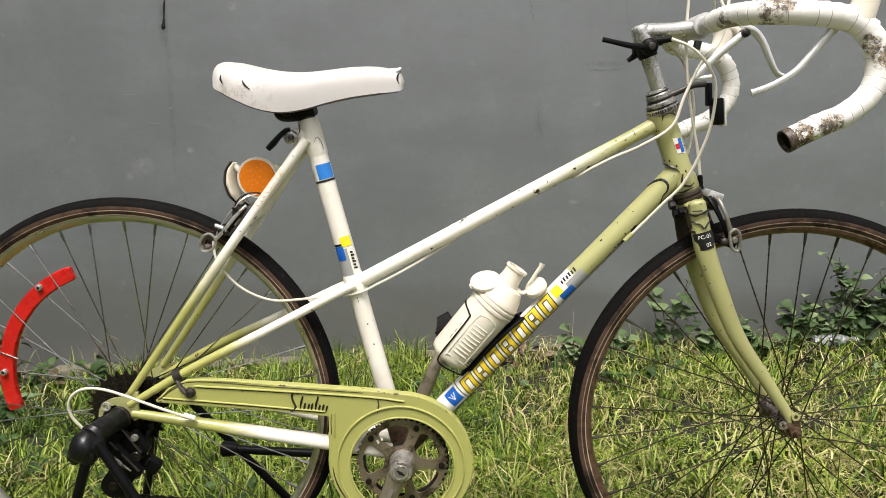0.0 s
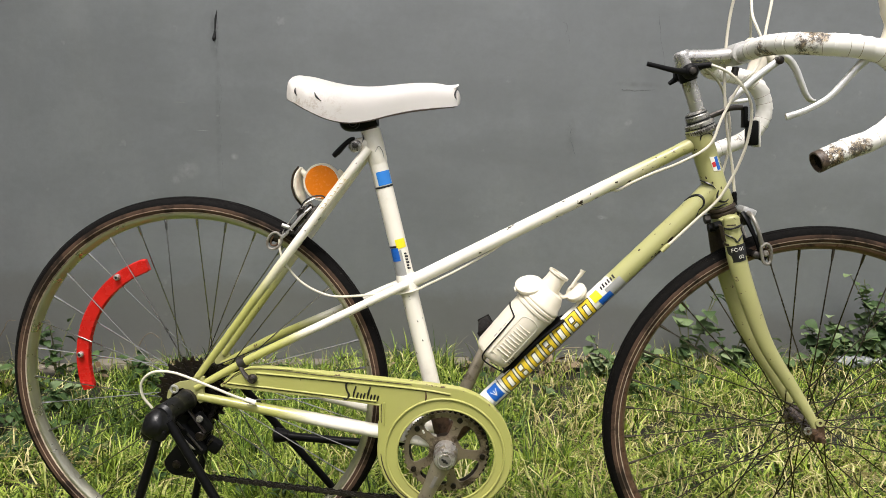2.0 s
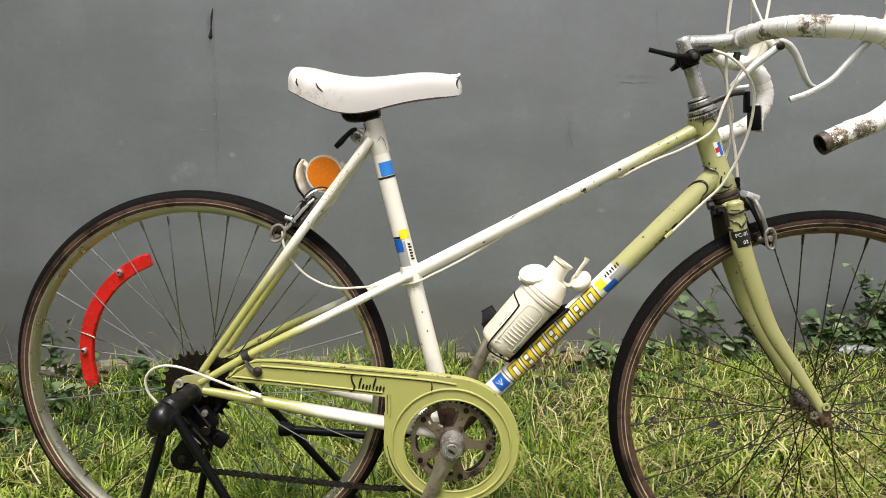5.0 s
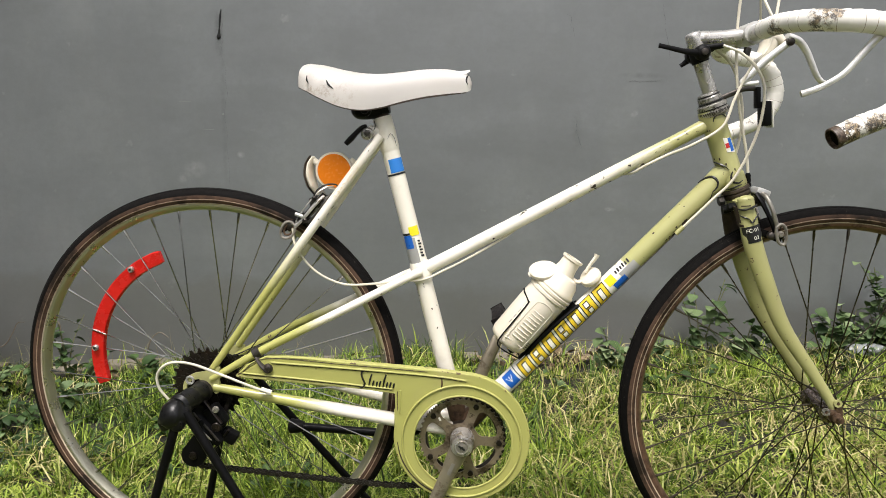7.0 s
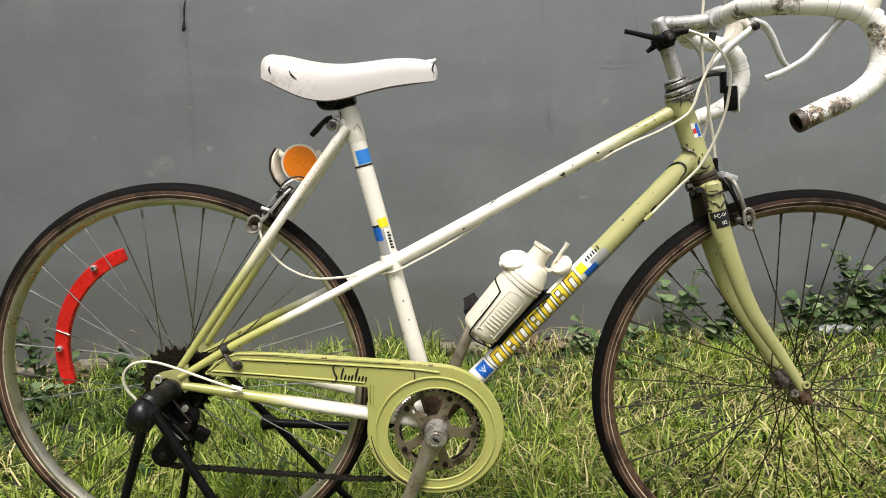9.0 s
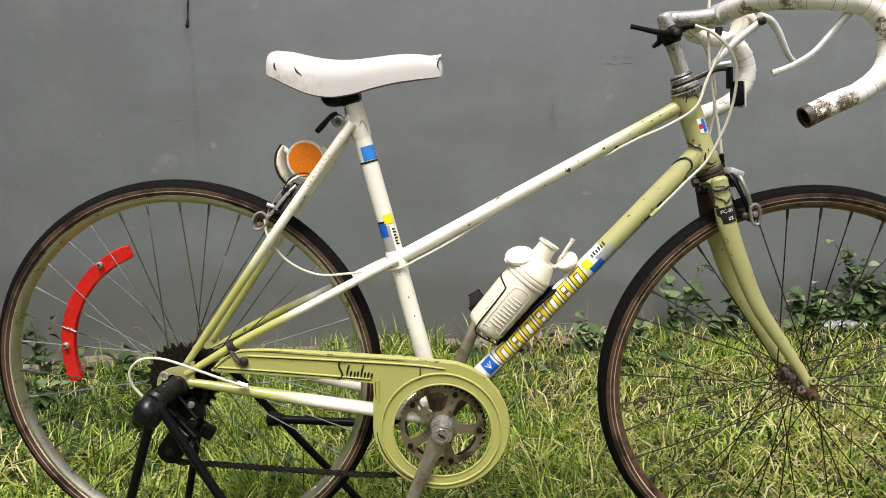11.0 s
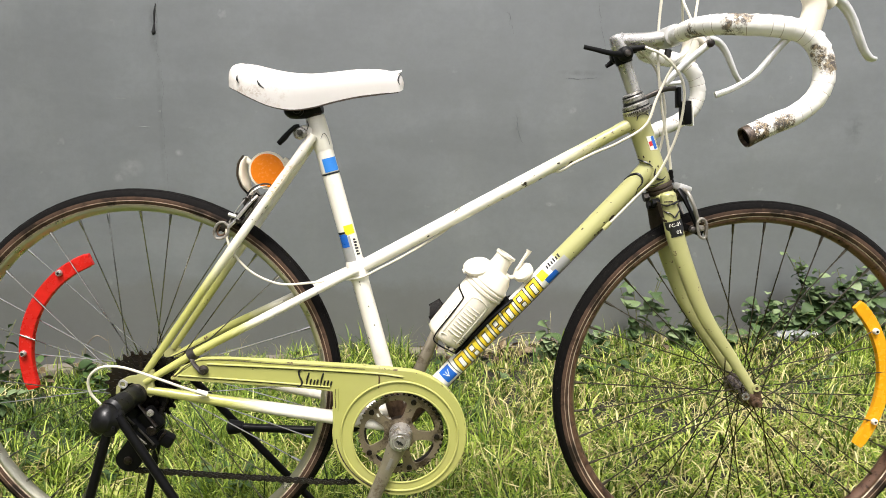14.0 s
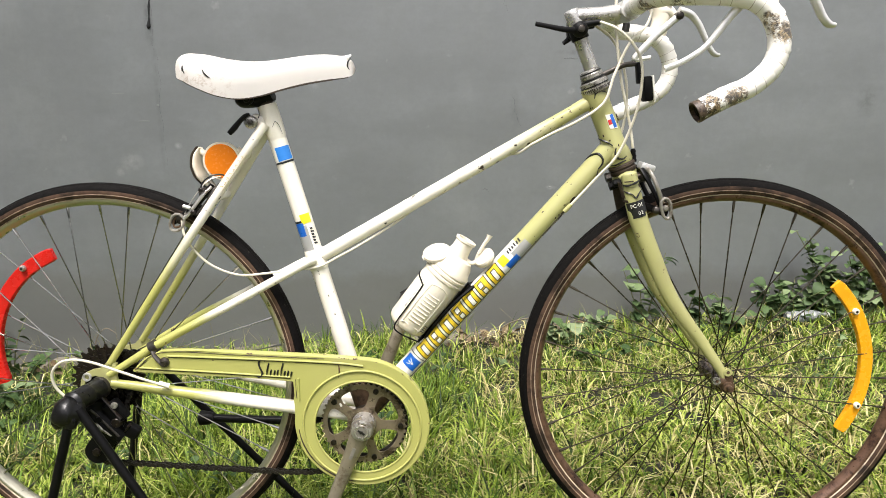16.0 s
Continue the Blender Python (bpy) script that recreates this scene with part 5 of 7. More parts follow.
part("post_collar", sweep(bmesh.new(), [(0.2970, 0, 0.826), (0.2990, 0, 0.817)], [0.0142, 0.0142], 18), M_BLACK, bike)
part("binder_bolt", rod((0.2785, -0.024, 0.7855), (0.2785, 0.024, 0.7855), 0.0062, 12), M_RUSTY, bike)
part("binder_nut", lathe(bmesh.new(), [(0.0, 0.0105), (0.006, 0.0108), (0.009, 0.0085), (0.0095, 0.0060), (0.007, 0.0055), (0.007, 0.003)], (0.2800, -0.022, 0.7855), (0, -1, 0), 16), M_HEADSET, bike)
part("nut_core", lathe(bmesh.new(), [(0.006, 0.0042), (0.0105, 0.0040), (0.0110, 0.002)], (0.2800, -0.022, 0.7855), (0, -1, 0), 10), M_STEEL, bike)
part("binder_ear", box(bmesh.new(), (0.022, 0.03, 0.018), pose(0.2885, 0, 0.788, 0, 15, 0), 0.004), P_SEAT, bike)
part("quick_lever", sweep(bmesh.new(), curve([(0.280, -0.030, 0.798), (0.273, -0.031, 0.7955), (0.264, -0.032, 0.787), (0.2545, -0.032, 0.7765), (0.246, -0.032, 0.768)], 4), [0.0035, 0.0050, 0.0058, 0.0072, 0.0062], 12, 0.7, (0, 1, 0)), M_BLACK, bike, "black quick-release lever")
grime_shade_line([(0.3265, -0.0110, 0.766), (0.323, -0.0145, 0.779), (0.317, -0.0162, 0.786), (0.312, -0.0165, 0.777)], bike, 0.0005)
grime_shade_line([(0.290, -0.0150, 0.806), (0.2915, -0.0160, 0.797), (0.2885, -0.0165, 0.789)], bike, 0.0008)

# rear reflector between the seat stays
rr = part("reflector_disc", lathe(bmesh.new(), [(-0.004, 0.0285), (-0.006, 0.0275), (-0.0065, 0.012), (-0.0065, 0.003)], (0.221, -0.004, 0.722), (0, 1, 0), 40), M_ORANGE, bike, "round orange side reflector in a cream housing")
part("reflector_housing", lathe(bmesh.new(), [(-0.0045, 0.0290), (-0.0045, 0.0315), (0.006, 0.0315), (0.010, 0.024), (0.010, 0.006)], (0.221, -0.004, 0.722), (0, 1, 0), 40), M_BOTTLE, rr)
part("rear_reflector", sweep(bmesh.new(), curve([(0.184, 0, 0.744), (0.1795, 0, 0.732), (0.179, 0, 0.714), (0.184, 0, 0.696), (0.192, 0, 0.680)], 5), [0.009, 0.019, 0.024, 0.022, 0.008], 18, 0.26, (0, 1, 0)), M_BOTTLE, rr, "cream plastic rear lamp housing")
part("rear_lens", sweep(bmesh.new(), curve([(0.1785, 0, 0.746), (0.1735, 0, 0.733), (0.1728, 0, 0.714), (0.178, 0, 0.695), (0.187, 0, 0.678)], 5), [0.006, 0.018, 0.023, 0.021, 0.005], 16, 0.10, (0, 1, 0)), M_RUST_SHADE, rr, "thin dark red lens")
part("housing_neck", sweep(bmesh.new(), curve([(0.184, 0, 0.738), (0.192, -0.002, 0.733), (0.202, -0.004, 0.728)], 4), [0.006, 0.005, 0.006], 12), M_BOTTLE, rr)
part("housing_wing", sweep(bmesh.new(), curve([(0.246, 0, 0.740), (0.256, 0, 0.733), (0.268, 0, 0.729)], 4), [0.007, 0.006, 0.006], 12, 0.6), M_BOTTLE, rr)
part("reflector_arm", pipe([(0.195, 0, 0.69), (0.205, 0, 0.675), (0.214, 0, 0.662)], 0.004, 8), M_SATIN, rr)

# brakes
def caliper(name, mount, arms, pad, label):
    c = part(name, lathe(bmesh.new(), [(-0.022, 0.004), (-0.022, 0.0085), (-0.012, 0.009), (0.012, 0.009), (0.012, 0.005)], mount, (1, 0, 0.2), 14), M_STEEL, bike, label)
    for s in (-1, 1):
        part("brake_arm", sweep(bmesh.new(), curve([(x, s * y, z) for x, y, z in arms], 5), [0.0046, 0.0036, 0.0032, 0.0036], 12, 0.7), M_SATIN, c)
        part("brake_pad", box(bmesh.new(), (0.045, 0.009, 0.011), pose(pad[0], s * 0.0185, pad[1], 0, pad[2], 0), 0.002), M_RUBBER, c)
        part("pad_nut", lathe(bmesh.new(), [(0, 0.0065), (0.008, 0.0065), (0.010, 0.004)], (pad[0], s * 0.026, pad[1]), (0, s, 0), 8), M_STEEL, c)
    return c


cf = caliper("front_brake", (0.920, 0, 0.690), [(0.922, 0.006, 0.706), (0.926, 0.026, 0.700), (0.934, 0.036, 0.680), (0.945, 0.034, 0.652)], (0.938, 0.638, 21), "alloy side-pull front brake caliper")
loop = [(0.9425, 0.652), (0.949, 0.658), (0.957, 0.652), (0.960, 0.636), (0.957, 0.6255), (0.949, 0.628), (0.944, 0.642)]
part("pad_guide", sweep(bmesh.new(), curve([(x, -0.036, z) for x, z in loop + loop[:1]], 4), 0.0026, 8), M_SATIN, cf, "looped wire wheel guide")
part("pad_bolt", lathe(bmesh.new(), [(0, 0.0052), (0.005, 0.0052), (0.008, 0.0034)], (0.9515, -0.030, 0.6415), (0, -1, 0), 8), M_SATIN, cf)
part("brake_spring", pipe([(0.915, -0.012, 0.706), (0.93, -0.020, 0.695), (0.945, -0.028, 0.665), (0.955, -0.024, 0.650)], 0.0016, 6), M_STEEL, cf)
for s in (-1, 1):
    part("inner_arm", sweep(bmesh.new(), curve([(0.914, s * 0.016, 0.704), (0.921, s * 0.026, 0.690), (0.932, s * 0.031, 0.668), (0.944, s * 0.028, 0.646)], 5), [0.006, 0.0055, 0.0045, 0.0055], 10, 0.7), M_BLKSTEEL, cf)
part("brake_head", box(bmesh.new(), (0.024, 0.03, 0.012), pose(0.926, 0, 0.706, 0, 18, 0), 0.003), M_SILVER, cf)
cr = caliper("rear_brake", (0.200, 0, 0.670), [(0.196, 0.008, 0.676), (0.188, 0.026, 0.660), (0.174, 0.034, 0.644), (0.158, 0.030, 0.630)], (0.152, 0.631, -28), "dirty alloy side-pull rear brake caliper")
loop = [(0.161, 0.630), (0.152, 0.637), (0.142, 0.633), (0.136, 0.620), (0.139, 0.610), (0.150, 0.610), (0.159, 0.619)]
part("pad_guide", sweep(bmesh.new(), curve([(x, -0.036, z) for x, z in loop + loop[:1]], 4), 0.0024, 8), M_SATIN, cr, "looped wire wheel guide")
part("pad_guide", sweep(bmesh.new(), curve([(0.150 + (x - 0.150) * 0.62, -0.034, 0.624 + (z - 0.624) * 0.62) for x, z in loop + loop[:1]], 4), 0.0018, 8), M_RUSTY, cr)
part("pad_bolt", lathe(bmesh.new(), [(0, 0.0050), (0.004, 0.0050), (0.006, 0.003)], (0.151, -0.030, 0.625), (0, -1, 0), 8), M_COG, cr)
part("brake_wire", pipe([(0.160, -0.030, 0.636), (0.176, -0.034, 0.660), (0.194, -0.032, 0.682), (0.208, -0.026, 0.694), (0.222, -0.018, 0.697)], 0.0012, 6), M_STEMM, cr)
part("outer_arm", sweep(bmesh.new(), curve([(0.209, -0.030, 0.682), (0.197, -0.036, 0.670), (0.183, -0.038, 0.653), (0.170, -0.037, 0.638), (0.160, -0.036, 0.629)], 5), [0.0026, 0.0034, 0.0032, 0.0030, 0.0034], 10, 0.7), M_STEMM, cr, "slender bright caliper arm")
part("inner_arm", sweep(bmesh.new(), curve([(0.221, -0.026, 0.686), (0.209, -0.033, 0.668), (0.196, -0.036, 0.650), (0.184, -0.036, 0.636)], 5), [0.0024, 0.0030, 0.0030, 0.0036], 10, 0.7), M_STEEL, cr)
part("back_arm", sweep(bmesh.new(), curve([(0.208, -0.022, 0.684), (0.193, -0.028, 0.665), (0.180, -0.031, 0.649), (0.168, -0.031, 0.635)], 5), [0.0046, 0.0054, 0.0056, 0.0062], 10, 0.7), M_BLKSTEEL, cr)
part("return_spring", sweep(bmesh.new(), curve([(0.193, -0.036, 0.676), (0.1945, -0.037, 0.684), (0.202, -0.037, 0.694), (0.215, -0.034, 0.701), (0.229, -0.026, 0.700), (0.230, -0.020, 0.690)], 6), 0.0013, 8), M_INK, cr)
for x, z, m in ((0.194, 0.677, M_COG), (0.178, 0.640, M_COG), (0.190, 0.634, M_BLACK)):
    part("arm_bolt", lathe(bmesh.new(), [(0, 0.0044), (0.004, 0.0044), (0.0055, 0.0026)], (x, -0.036, z), (0, -1, 0), 8), m, cr)
part("pivot_bolt", rod((0.162, -0.038, 0.6510), (0.174, -0.038, 0.6470), 0.0032, 10), M_SILVER, cr, "bright bolt across the arms")
part("brake_head", box(bmesh.new(), (0.022, 0.030, 0.012), pose(0.192, 0, 0.668, 0, 42, 0), 0.003), M_STEEL, cr)
part("pad_holder", box(bmesh.new(), (0.030, 0.008, 0.013), pose(0.180, -0.027, 0.639, 0, 40, 0), 0.002), M_COG, cr, "oily steel pad holder")

# lamp bracket in front of the head tube
br = part("lamp_bracket", pipe([(0.846, 0, 0.853), (0.868, 0, 0.863), (0.885, 0, 0.870), (0.903, 0, 0.872)], 0.0042, 10, 5, flat=0.6, side=(0, 0, 1)), M_STEEL, bike, "black bracket from the headset")
part("bracket_plate", box(bmesh.new(), (0.007, 0.014, 0.034), pose(0.908, 0, 0.857, 0, -5, 0), 0.002), M_BLACK, br)
part("front_reflector", box(bmesh.new(), (0.014, 0.024, 0.040), pose(0.922, 0, 0.832, 0, -6, 0), 0.003), M_BLACK, br, "rectangular front reflector with a black back")
part("reflector_face", box(bmesh.new(), (0.003, 0.026, 0.043), pose(0.9305, 0, 0.8315, 0, -6, 0), 0.0015), M_WHITE, br)

# chain guard
def build_guard():
    cx, cz, R = 0.4495, 0.279, 0.1135
    out = [(0.064, 0.373), (0.116, 0.409), (0.25, 0.4045), (0.385, 0.398)]
    out += ring_loop(cx, cz, R, 46, radians(86), radians(-188), False)
    out += [(0.3365, 0.325), (0.3355, 0.356), (0.2, 0.3655)]
    hole = ring_loop(cx + 0.002, 0.272, 0.0838, 56)
    g = part("chain_guard", plate(out, -0.063, -0.066, [hole]), M_GREENPL, bike, "pale green sheet metal chain guard with a round window")
    # rolled rim, returned flange and pressed bead lines
    rim = [Vector((x, -0.064, z)) for x, z in out]
    part("guard_edge", sweep(bmesh.new(), curve([tuple(p) for p in rim] + [tuple(rim[0])], 2), 0.0022, 8), M_GEDGE, g)
    fl = bmesh.new()
    a = [fl.verts.new((x, -0.064, z)) for x, z in out]
    b = [fl.verts.new((x, -0.048, z)) for x, z in out]
    for i in range(len(out)):
        j = (i + 1) % len(out)
        fl.faces.new((a[i], a[j], b[j], b[i]))
    part("guard_flange", fl, M_GEDGE, g)
    part("guard_bead", sweep(bmesh.new(), [(x, -0.0668, z) for x, z in ring_loop(cx, 0.274, 0.1005, 52, radians(150), radians(-210), False)], 0.0019, 8), M_GREENPL, g)
    part("guard_bead", sweep(bmesh.new(), curve([(0.125, -0.0668, 0.4005), (0.25, -0.0668, 0.396), (0.40, -0.0668, 0.389), (0.455, -0.0668, 0.383)], 5), 0.0017, 8), M_GREENPL, g)
    part("guard_bead", sweep(bmesh.new(), curve([(0.075, -0.0668, 0.3795), (0.20, -0.0668, 0.372), (0.331, -0.0668, 0.3630)], 5), 0.0015, 8), M_GREENPL, g)
    part("guard_bead", sweep(bmesh.new(), [(0.3445, -0.0668, 0.322), (0.3445, -0.0668, 0.361)], 0.0016, 8), M_GREENPL, g)
    # Thin brown lines drawn as the shadows beside the beads and below the edge.
    for pts in ([(0.125, 0.3980), (0.25, 0.3935), (0.40, 0.3865), (0.455, 0.3805)], [(0.075, 0.3770), (0.20, 0.3696), (0.331, 0.3606)], [(0.070, 0.3768), (0.116, 0.4066), (0.25, 0.4020), (0.39, 0.3955)], [(0.340, 0.325), (0.3395, 0.342), (0.340, 0.359)]):
        part("grime_shade_line", sweep(bmesh.new(), curve([(x, -0.0662, z) for x, z in pts], 8), 0.0006, 6), M_RUST_SHADE, g)
    part("grime_shade_line", sweep(bmesh.new(), [(x, -0.0662, z) for x, z in ring_loop(cx, cz, 0.1092, 30, radians(186), radians(262), False)], [0.0007, 0.0013, 0.0008, 0.0014, 0.0006], 6), M_RUST_SHADE, g)
    part("window_edge", sweep(bmesh.new(), [(x, -0.0655, z) for x, z in hole] + [(hole[0][0], -0.0655, hole[0][1])], 0.0018, 8), M_GREENPL, g)
    part("guard_scratch", sweep(bmesh.new(), curve([(0.4135, -0.0664, 0.386), (0.4145, -0.0664, 0.376), (0.413, -0.0664, 0.362)], 3), [0.0008, 0.0016, 0.0005], 6), M_RUSTY, g, "dark scratch in the paint")
    # the maker's script, as a plain black flourish
    def flourish(pts, r):
        part("script_stroke", sweep(bmesh.new(), curve([(0.2755 + (x - 0.2755) * 1.04, -0.0668, 0.3665 + (z - 0.3665) * 1.28 - (x - 0.2755) * 0.05) for x, z in pts], 5), r, 6), M_INK, g)

    flourish([(0.2745, 0.3665), (0.2785, 0.3640), (0.2840, 0.3695), (0.2800, 0.3775), (0.2790, 0.3850), (0.2860, 0.3890), (0.2885, 0.3860)], [0.0012, 0.0019, 0.0015, 0.0017, 0.0011])
    for x, z, h in ((0.2905, 0.3668, 0.0170), (0.2965, 0.3668, 0.0085), (0.3025, 0.3668, 0.0075), (0.3075, 0.3668, 0.0085), (0.3135, 0.3668, 0.0180), (0.3190, 0.3668, 0.0075), (0.3245, 0.3668, 0.0080), (0.3300, 0.3668, 0.0070)):
        flourish([(x, z), (x + h * 0.10, z + h * 0.5), (x + h * 0.28, z + h)], [0.0009, 0.0017, 0.0013])
    part("guard_clamp", lathe(bmesh.new(), [(-0.006, 0.009), (-0.006, 0.011), (0.006, 0.011), (0.006, 0.009)], (0.098, -0.056, 0.4135), (0.87, 0.1, 0.5), 16), M_STEEL, g)
    part("guard_strap", sweep(bmesh.new(), curve([(0.098, -0.062, 0.411), (0.106, -0.068, 0.398), (0.116, -0.069, 0.389)], 4), [0.005, 0.0042, 0.005], 10, 0.4), M_STEEL, g)
    part("guard_bolt", lathe(bmesh.new(), [(0, 0.0085), (0.004, 0.0085), (0.006, 0.005), (0.010, 0.004)], (0.119, -0.066, 0.390), (0, -1, 0), 12), M_STEEL, g)


build_guard()


# drive train
def teeth(cx, cz, r, n, y0, y1, holes=(), depth=0.0055):
    out = []
    for k in range(n):
        for f, rr in ((0.0, r - depth), (0.22, r - depth), (0.42, r), (0.60, r), (0.8, r - depth)):
            a = 2 * math.pi * (k + f) / n
            out.append((cx + rr * math.cos(a), cz + rr * math.sin(a)))
    return plate(out, y0, y1, holes)


def blob(cx, cz, r0, r1, a, half0, half1):
    """A rounded window in a chain ring, between radii r0 and r1 about angle a."""
    pts = []
    for i in range(28):
        u = 2 * math.pi * i / 28
        f = 0.5 + 0.5 * math.copysign(abs(math.sin(u)) ** 0.55, math.sin(u))
        r = r0 + (r1 - r0) * f
        h = half0 + (half1 - half0) * f
        b = a + h * math.copysign(abs(math.cos(u)) ** 0.55, math.cos(u))
        pts.append((cx + r * math.cos(b), cz + r * math.sin(b)))
    return pts


CR = (BB[0] + 0.003, BB[2] + 0.001)
wins = [blob(*CR, 0.0285, 0.0635, radians(33 + 72 * k), 0.40, 0.50) for k in range(5)]
M_RINGS = plain("tarnished_alloy", (0.33, 0.27, 0.19), 0.34, 0.65, 0.5, 45, 0.2, (0.04, 0.026, 0.014), 0.5)
ring = part("chain_ring", teeth(*CR, 0.0745, 46, -0.047, -0.050, wins, 0.0035), M_RINGS, bike, "tarnished alloy chain ring with five arms")
part("inner_ring", teeth(*CR, 0.0725, 44, -0.040, -0.042, [ring_loop(*CR, 0.060, 40)]), M_STEEL, ring)
for k in range(5):
    a = radians(-3 + 72 * k)
    part("ring_bolt", lathe(bmesh.new(), [(0, 0.005), (0.003, 0.005), (0.0035, 0.0025)], (CR[0] + 0.0640 * math.cos(a), -0.050, CR[1] + 0.0640 * math.sin(a)), (0, -1, 0), 10), M_COG, ring)
for a in (2.0, 2.16):
    part("ring_mark", box(bmesh.new(), (0.0032, 0.0008, 0.0065), pose(CR[0] + 0.052 * math.cos(a + 0.25), -0.0505, CR[1] + 0.052 * math.sin(a + 0.25), 0, -25, 0)), M_WHITE, ring, smooth_it=False)
crank_dir = Vector((-0.063, 0, -0.151)).normalized()


def crank(s):
    d = crank_dir if s < 0 else -crank_dir
    o = Vector((BB[0] + 0.004, s * 0.074, BB[2] + 0.003))
    e = o + d * (0.165 if s < 0 else 0.152) + Vector((0.016 if s > 0 else 0.0, s * 0.012, 0))
    c = part("crank_arm", sweep(bmesh.new(), [o - d * 0.018, o - d * 0.012, o + d * 0.02, o + d * 0.06, o + d * 0.15 + Vector((0, s * 0.01, 0)), e, e + d * 0.012], [0.012, 0.0165, 0.0165, 0.0125, 0.0105, 0.0125, 0.009], 16, 0.55, Vector((0, 1, 0)).cross(d)), M_CRANK, bike, "worn grey-brown alloy crank arm")
    part("crank_boss", lathe(bmesh.new(), [(-0.03, 0.0205), (0.000, 0.0200), (0.008, 0.0185), (0.0115, 0.0170), (0.0122, 0.0150)], o, (0, s, 0), 26), M_STEMM, c)
    part("crank_bolt", lathe(bmesh.new(), [(0.009, 0.0135), (0.0125, 0.0130), (0.0135, 0.0115)], o, (0, s, 0), 24), M_SATIN, c, "slotted dust cap")
    part("cap_ring", lathe(bmesh.new(), [(0.0128, 0.0122), (0.0142, 0.0118), (0.0142, 0.0098), (0.0128, 0.0094)], o, (0, s, 0), 24, True), M_STEMM, c)
    part("cap_slot", box(bmesh.new(), (0.013, 0.0014, 0.0034), pose(o.x, o.y + s * 0.0137, o.z, 0, 35, 0)), M_INK, c)
    part("cap_slot", box(bmesh.new(), (0.006, 0.0014, 0.0028), pose(o.x, o.y + s * 0.0138, o.z, 0, -40, 0)), M_INK, c)
    part("crank_mark", box(bmesh.new(), (0.006, 0.0008, 0.022), Matrix.Translation(o + d * 0.045 + Vector((0, s * 0.0092, 0))) @ pose(0, 0, 0, 0, 22, 0)), M_SATIN, c)
    # pedal: axle, two cage plates, two rubber treads
    p = e + Vector((0, s * 0.012, 0))
    pd = part("pedal", rod(p - Vector((0, s * 0.02, 0)), p + Vector((0, s * 0.095, 0)), 0.007, 12), M_STEEL, bike, "black platform pedal")
    turn = Matrix.Rotation(radians(10 if s < 0 else 58), 4, "Y")
    for k in (-1, 1):
        part("pedal_tread", box(bmesh.new(), (0.022, 0.082, 0.024), Matrix.Translation((p.x, p.y + s * 0.054, p.z)) @ turn @ Matrix.Translation((k * 0.027, 0, 0)), 0.004), M_PEDAL, pd)
    for y in (0.010, 0.098):
        part("pedal_plate", box(bmesh.new(), (0.076, 0.003, 0.026), Matrix.Translation((p.x, p.y + s * y, p.z)) @ turn, 0.001), M_PEDAL, pd)


crank(-1)
crank(1)
freewheel = part("freewheel", lathe(bmesh.new(), [(-0.052, 0.015), (-0.052, 0.021), (-0.028, 0.028), (-0.028, 0.015)], (0, 0, WHEEL_R), (0, 1, 0), 24), M_STEEL, bike, "dark greasy freewheel of five sprockets")
for i, (r, n) in enumerate(((0.0665, 26), (0.0565, 22), (0.048, 19), (0.041, 16), (0.034, 14))):
    part("sprocket", teeth(0, WHEEL_R, r, n, -0.028 - 0.0055 * i, -0.030 - 0.0055 * i, [ring_loop(0, WHEEL_R, 0.017, 20)], 0.0075), M_COG, freewheel)


def build_chain():
    """The lower and upper runs of the chain, link by link, round the jockey wheel."""
    arc = [(CR[0] + 0.0715 * math.cos(radians(a)), -0.0405, CR[1] + 0.0715 * math.sin(radians(a))) for a in range(80, -81, -16)]
    path = curve(arc + [(0.440, -0.041, 0.1985), (0.36, -0.043, 0.176), (0.208, -0.044, 0.181), (0.06, -0.043, 0.189), (0.015, -0.043, 0.191), (-0.020, -0.043, 0.196), (-0.040, -0.043, 0.218), (-0.018, -0.043, 0.244), (0.018, -0.043, 0.262), (0.034, -0.043, 0.30), (0.045, -0.043, 0.343), (0.02, -0.043, 0.388), (0.06, -0.043, 0.398), (0.25, -0.044, 0.372), (0.44, -0.046, 0.352)], 24)
    bm = bmesh.new()
    total, nxt, k = 0.0, 0.0, 0
    for a, b in zip(path, path[1:]):
        d = b - a
        while total + d.length > nxt:
            p = a + d * ((nxt - total) / d.length)
            w = 0.0040 if k % 2 else 0.0024
            m = Matrix.Translation(p) @ Matrix.Rotation(-math.atan2(d.z, d.x), 4, "Y")
            for s in (-1, 1):
                # a waisted side plate with round ends
                loop = [(-0.0085, 0), (-0.0068, 0.0042), (-0.0030, 0.0040), (0, 0.0024), (0.0030, 0.0040), (0.0068, 0.0042), (0.0085, 0), (0.0068, -0.0042), (0.0030, -0.0040), (0, -0.0024), (-0.0030, -0.0040), (-0.0068, -0.0042)]
                face = [[bm.verts.new(m @ Vector((u, s * w + e, v))) for u, v in loop] for e in (-0.0006, 0.0006)]
                bm.faces.new(face[0])
                bm.faces.new(face[1][::-1])
                for i in range(12):
                    bm.faces.new((face[0][i], face[1][i], face[1][(i + 1) % 12], face[0][(i + 1) % 12]))
            lathe(bm, [(-0.0058, 0.0026), (0.0058, 0.0026)], p + d.normalized() * 0.00635, (0, 1, 0), 8)
            nxt += 0.0127
            k += 1
        total += d.length
    part("chain", bm, M_CHAIN, bike, "oily black chain", smooth_it=False)


build_chain()
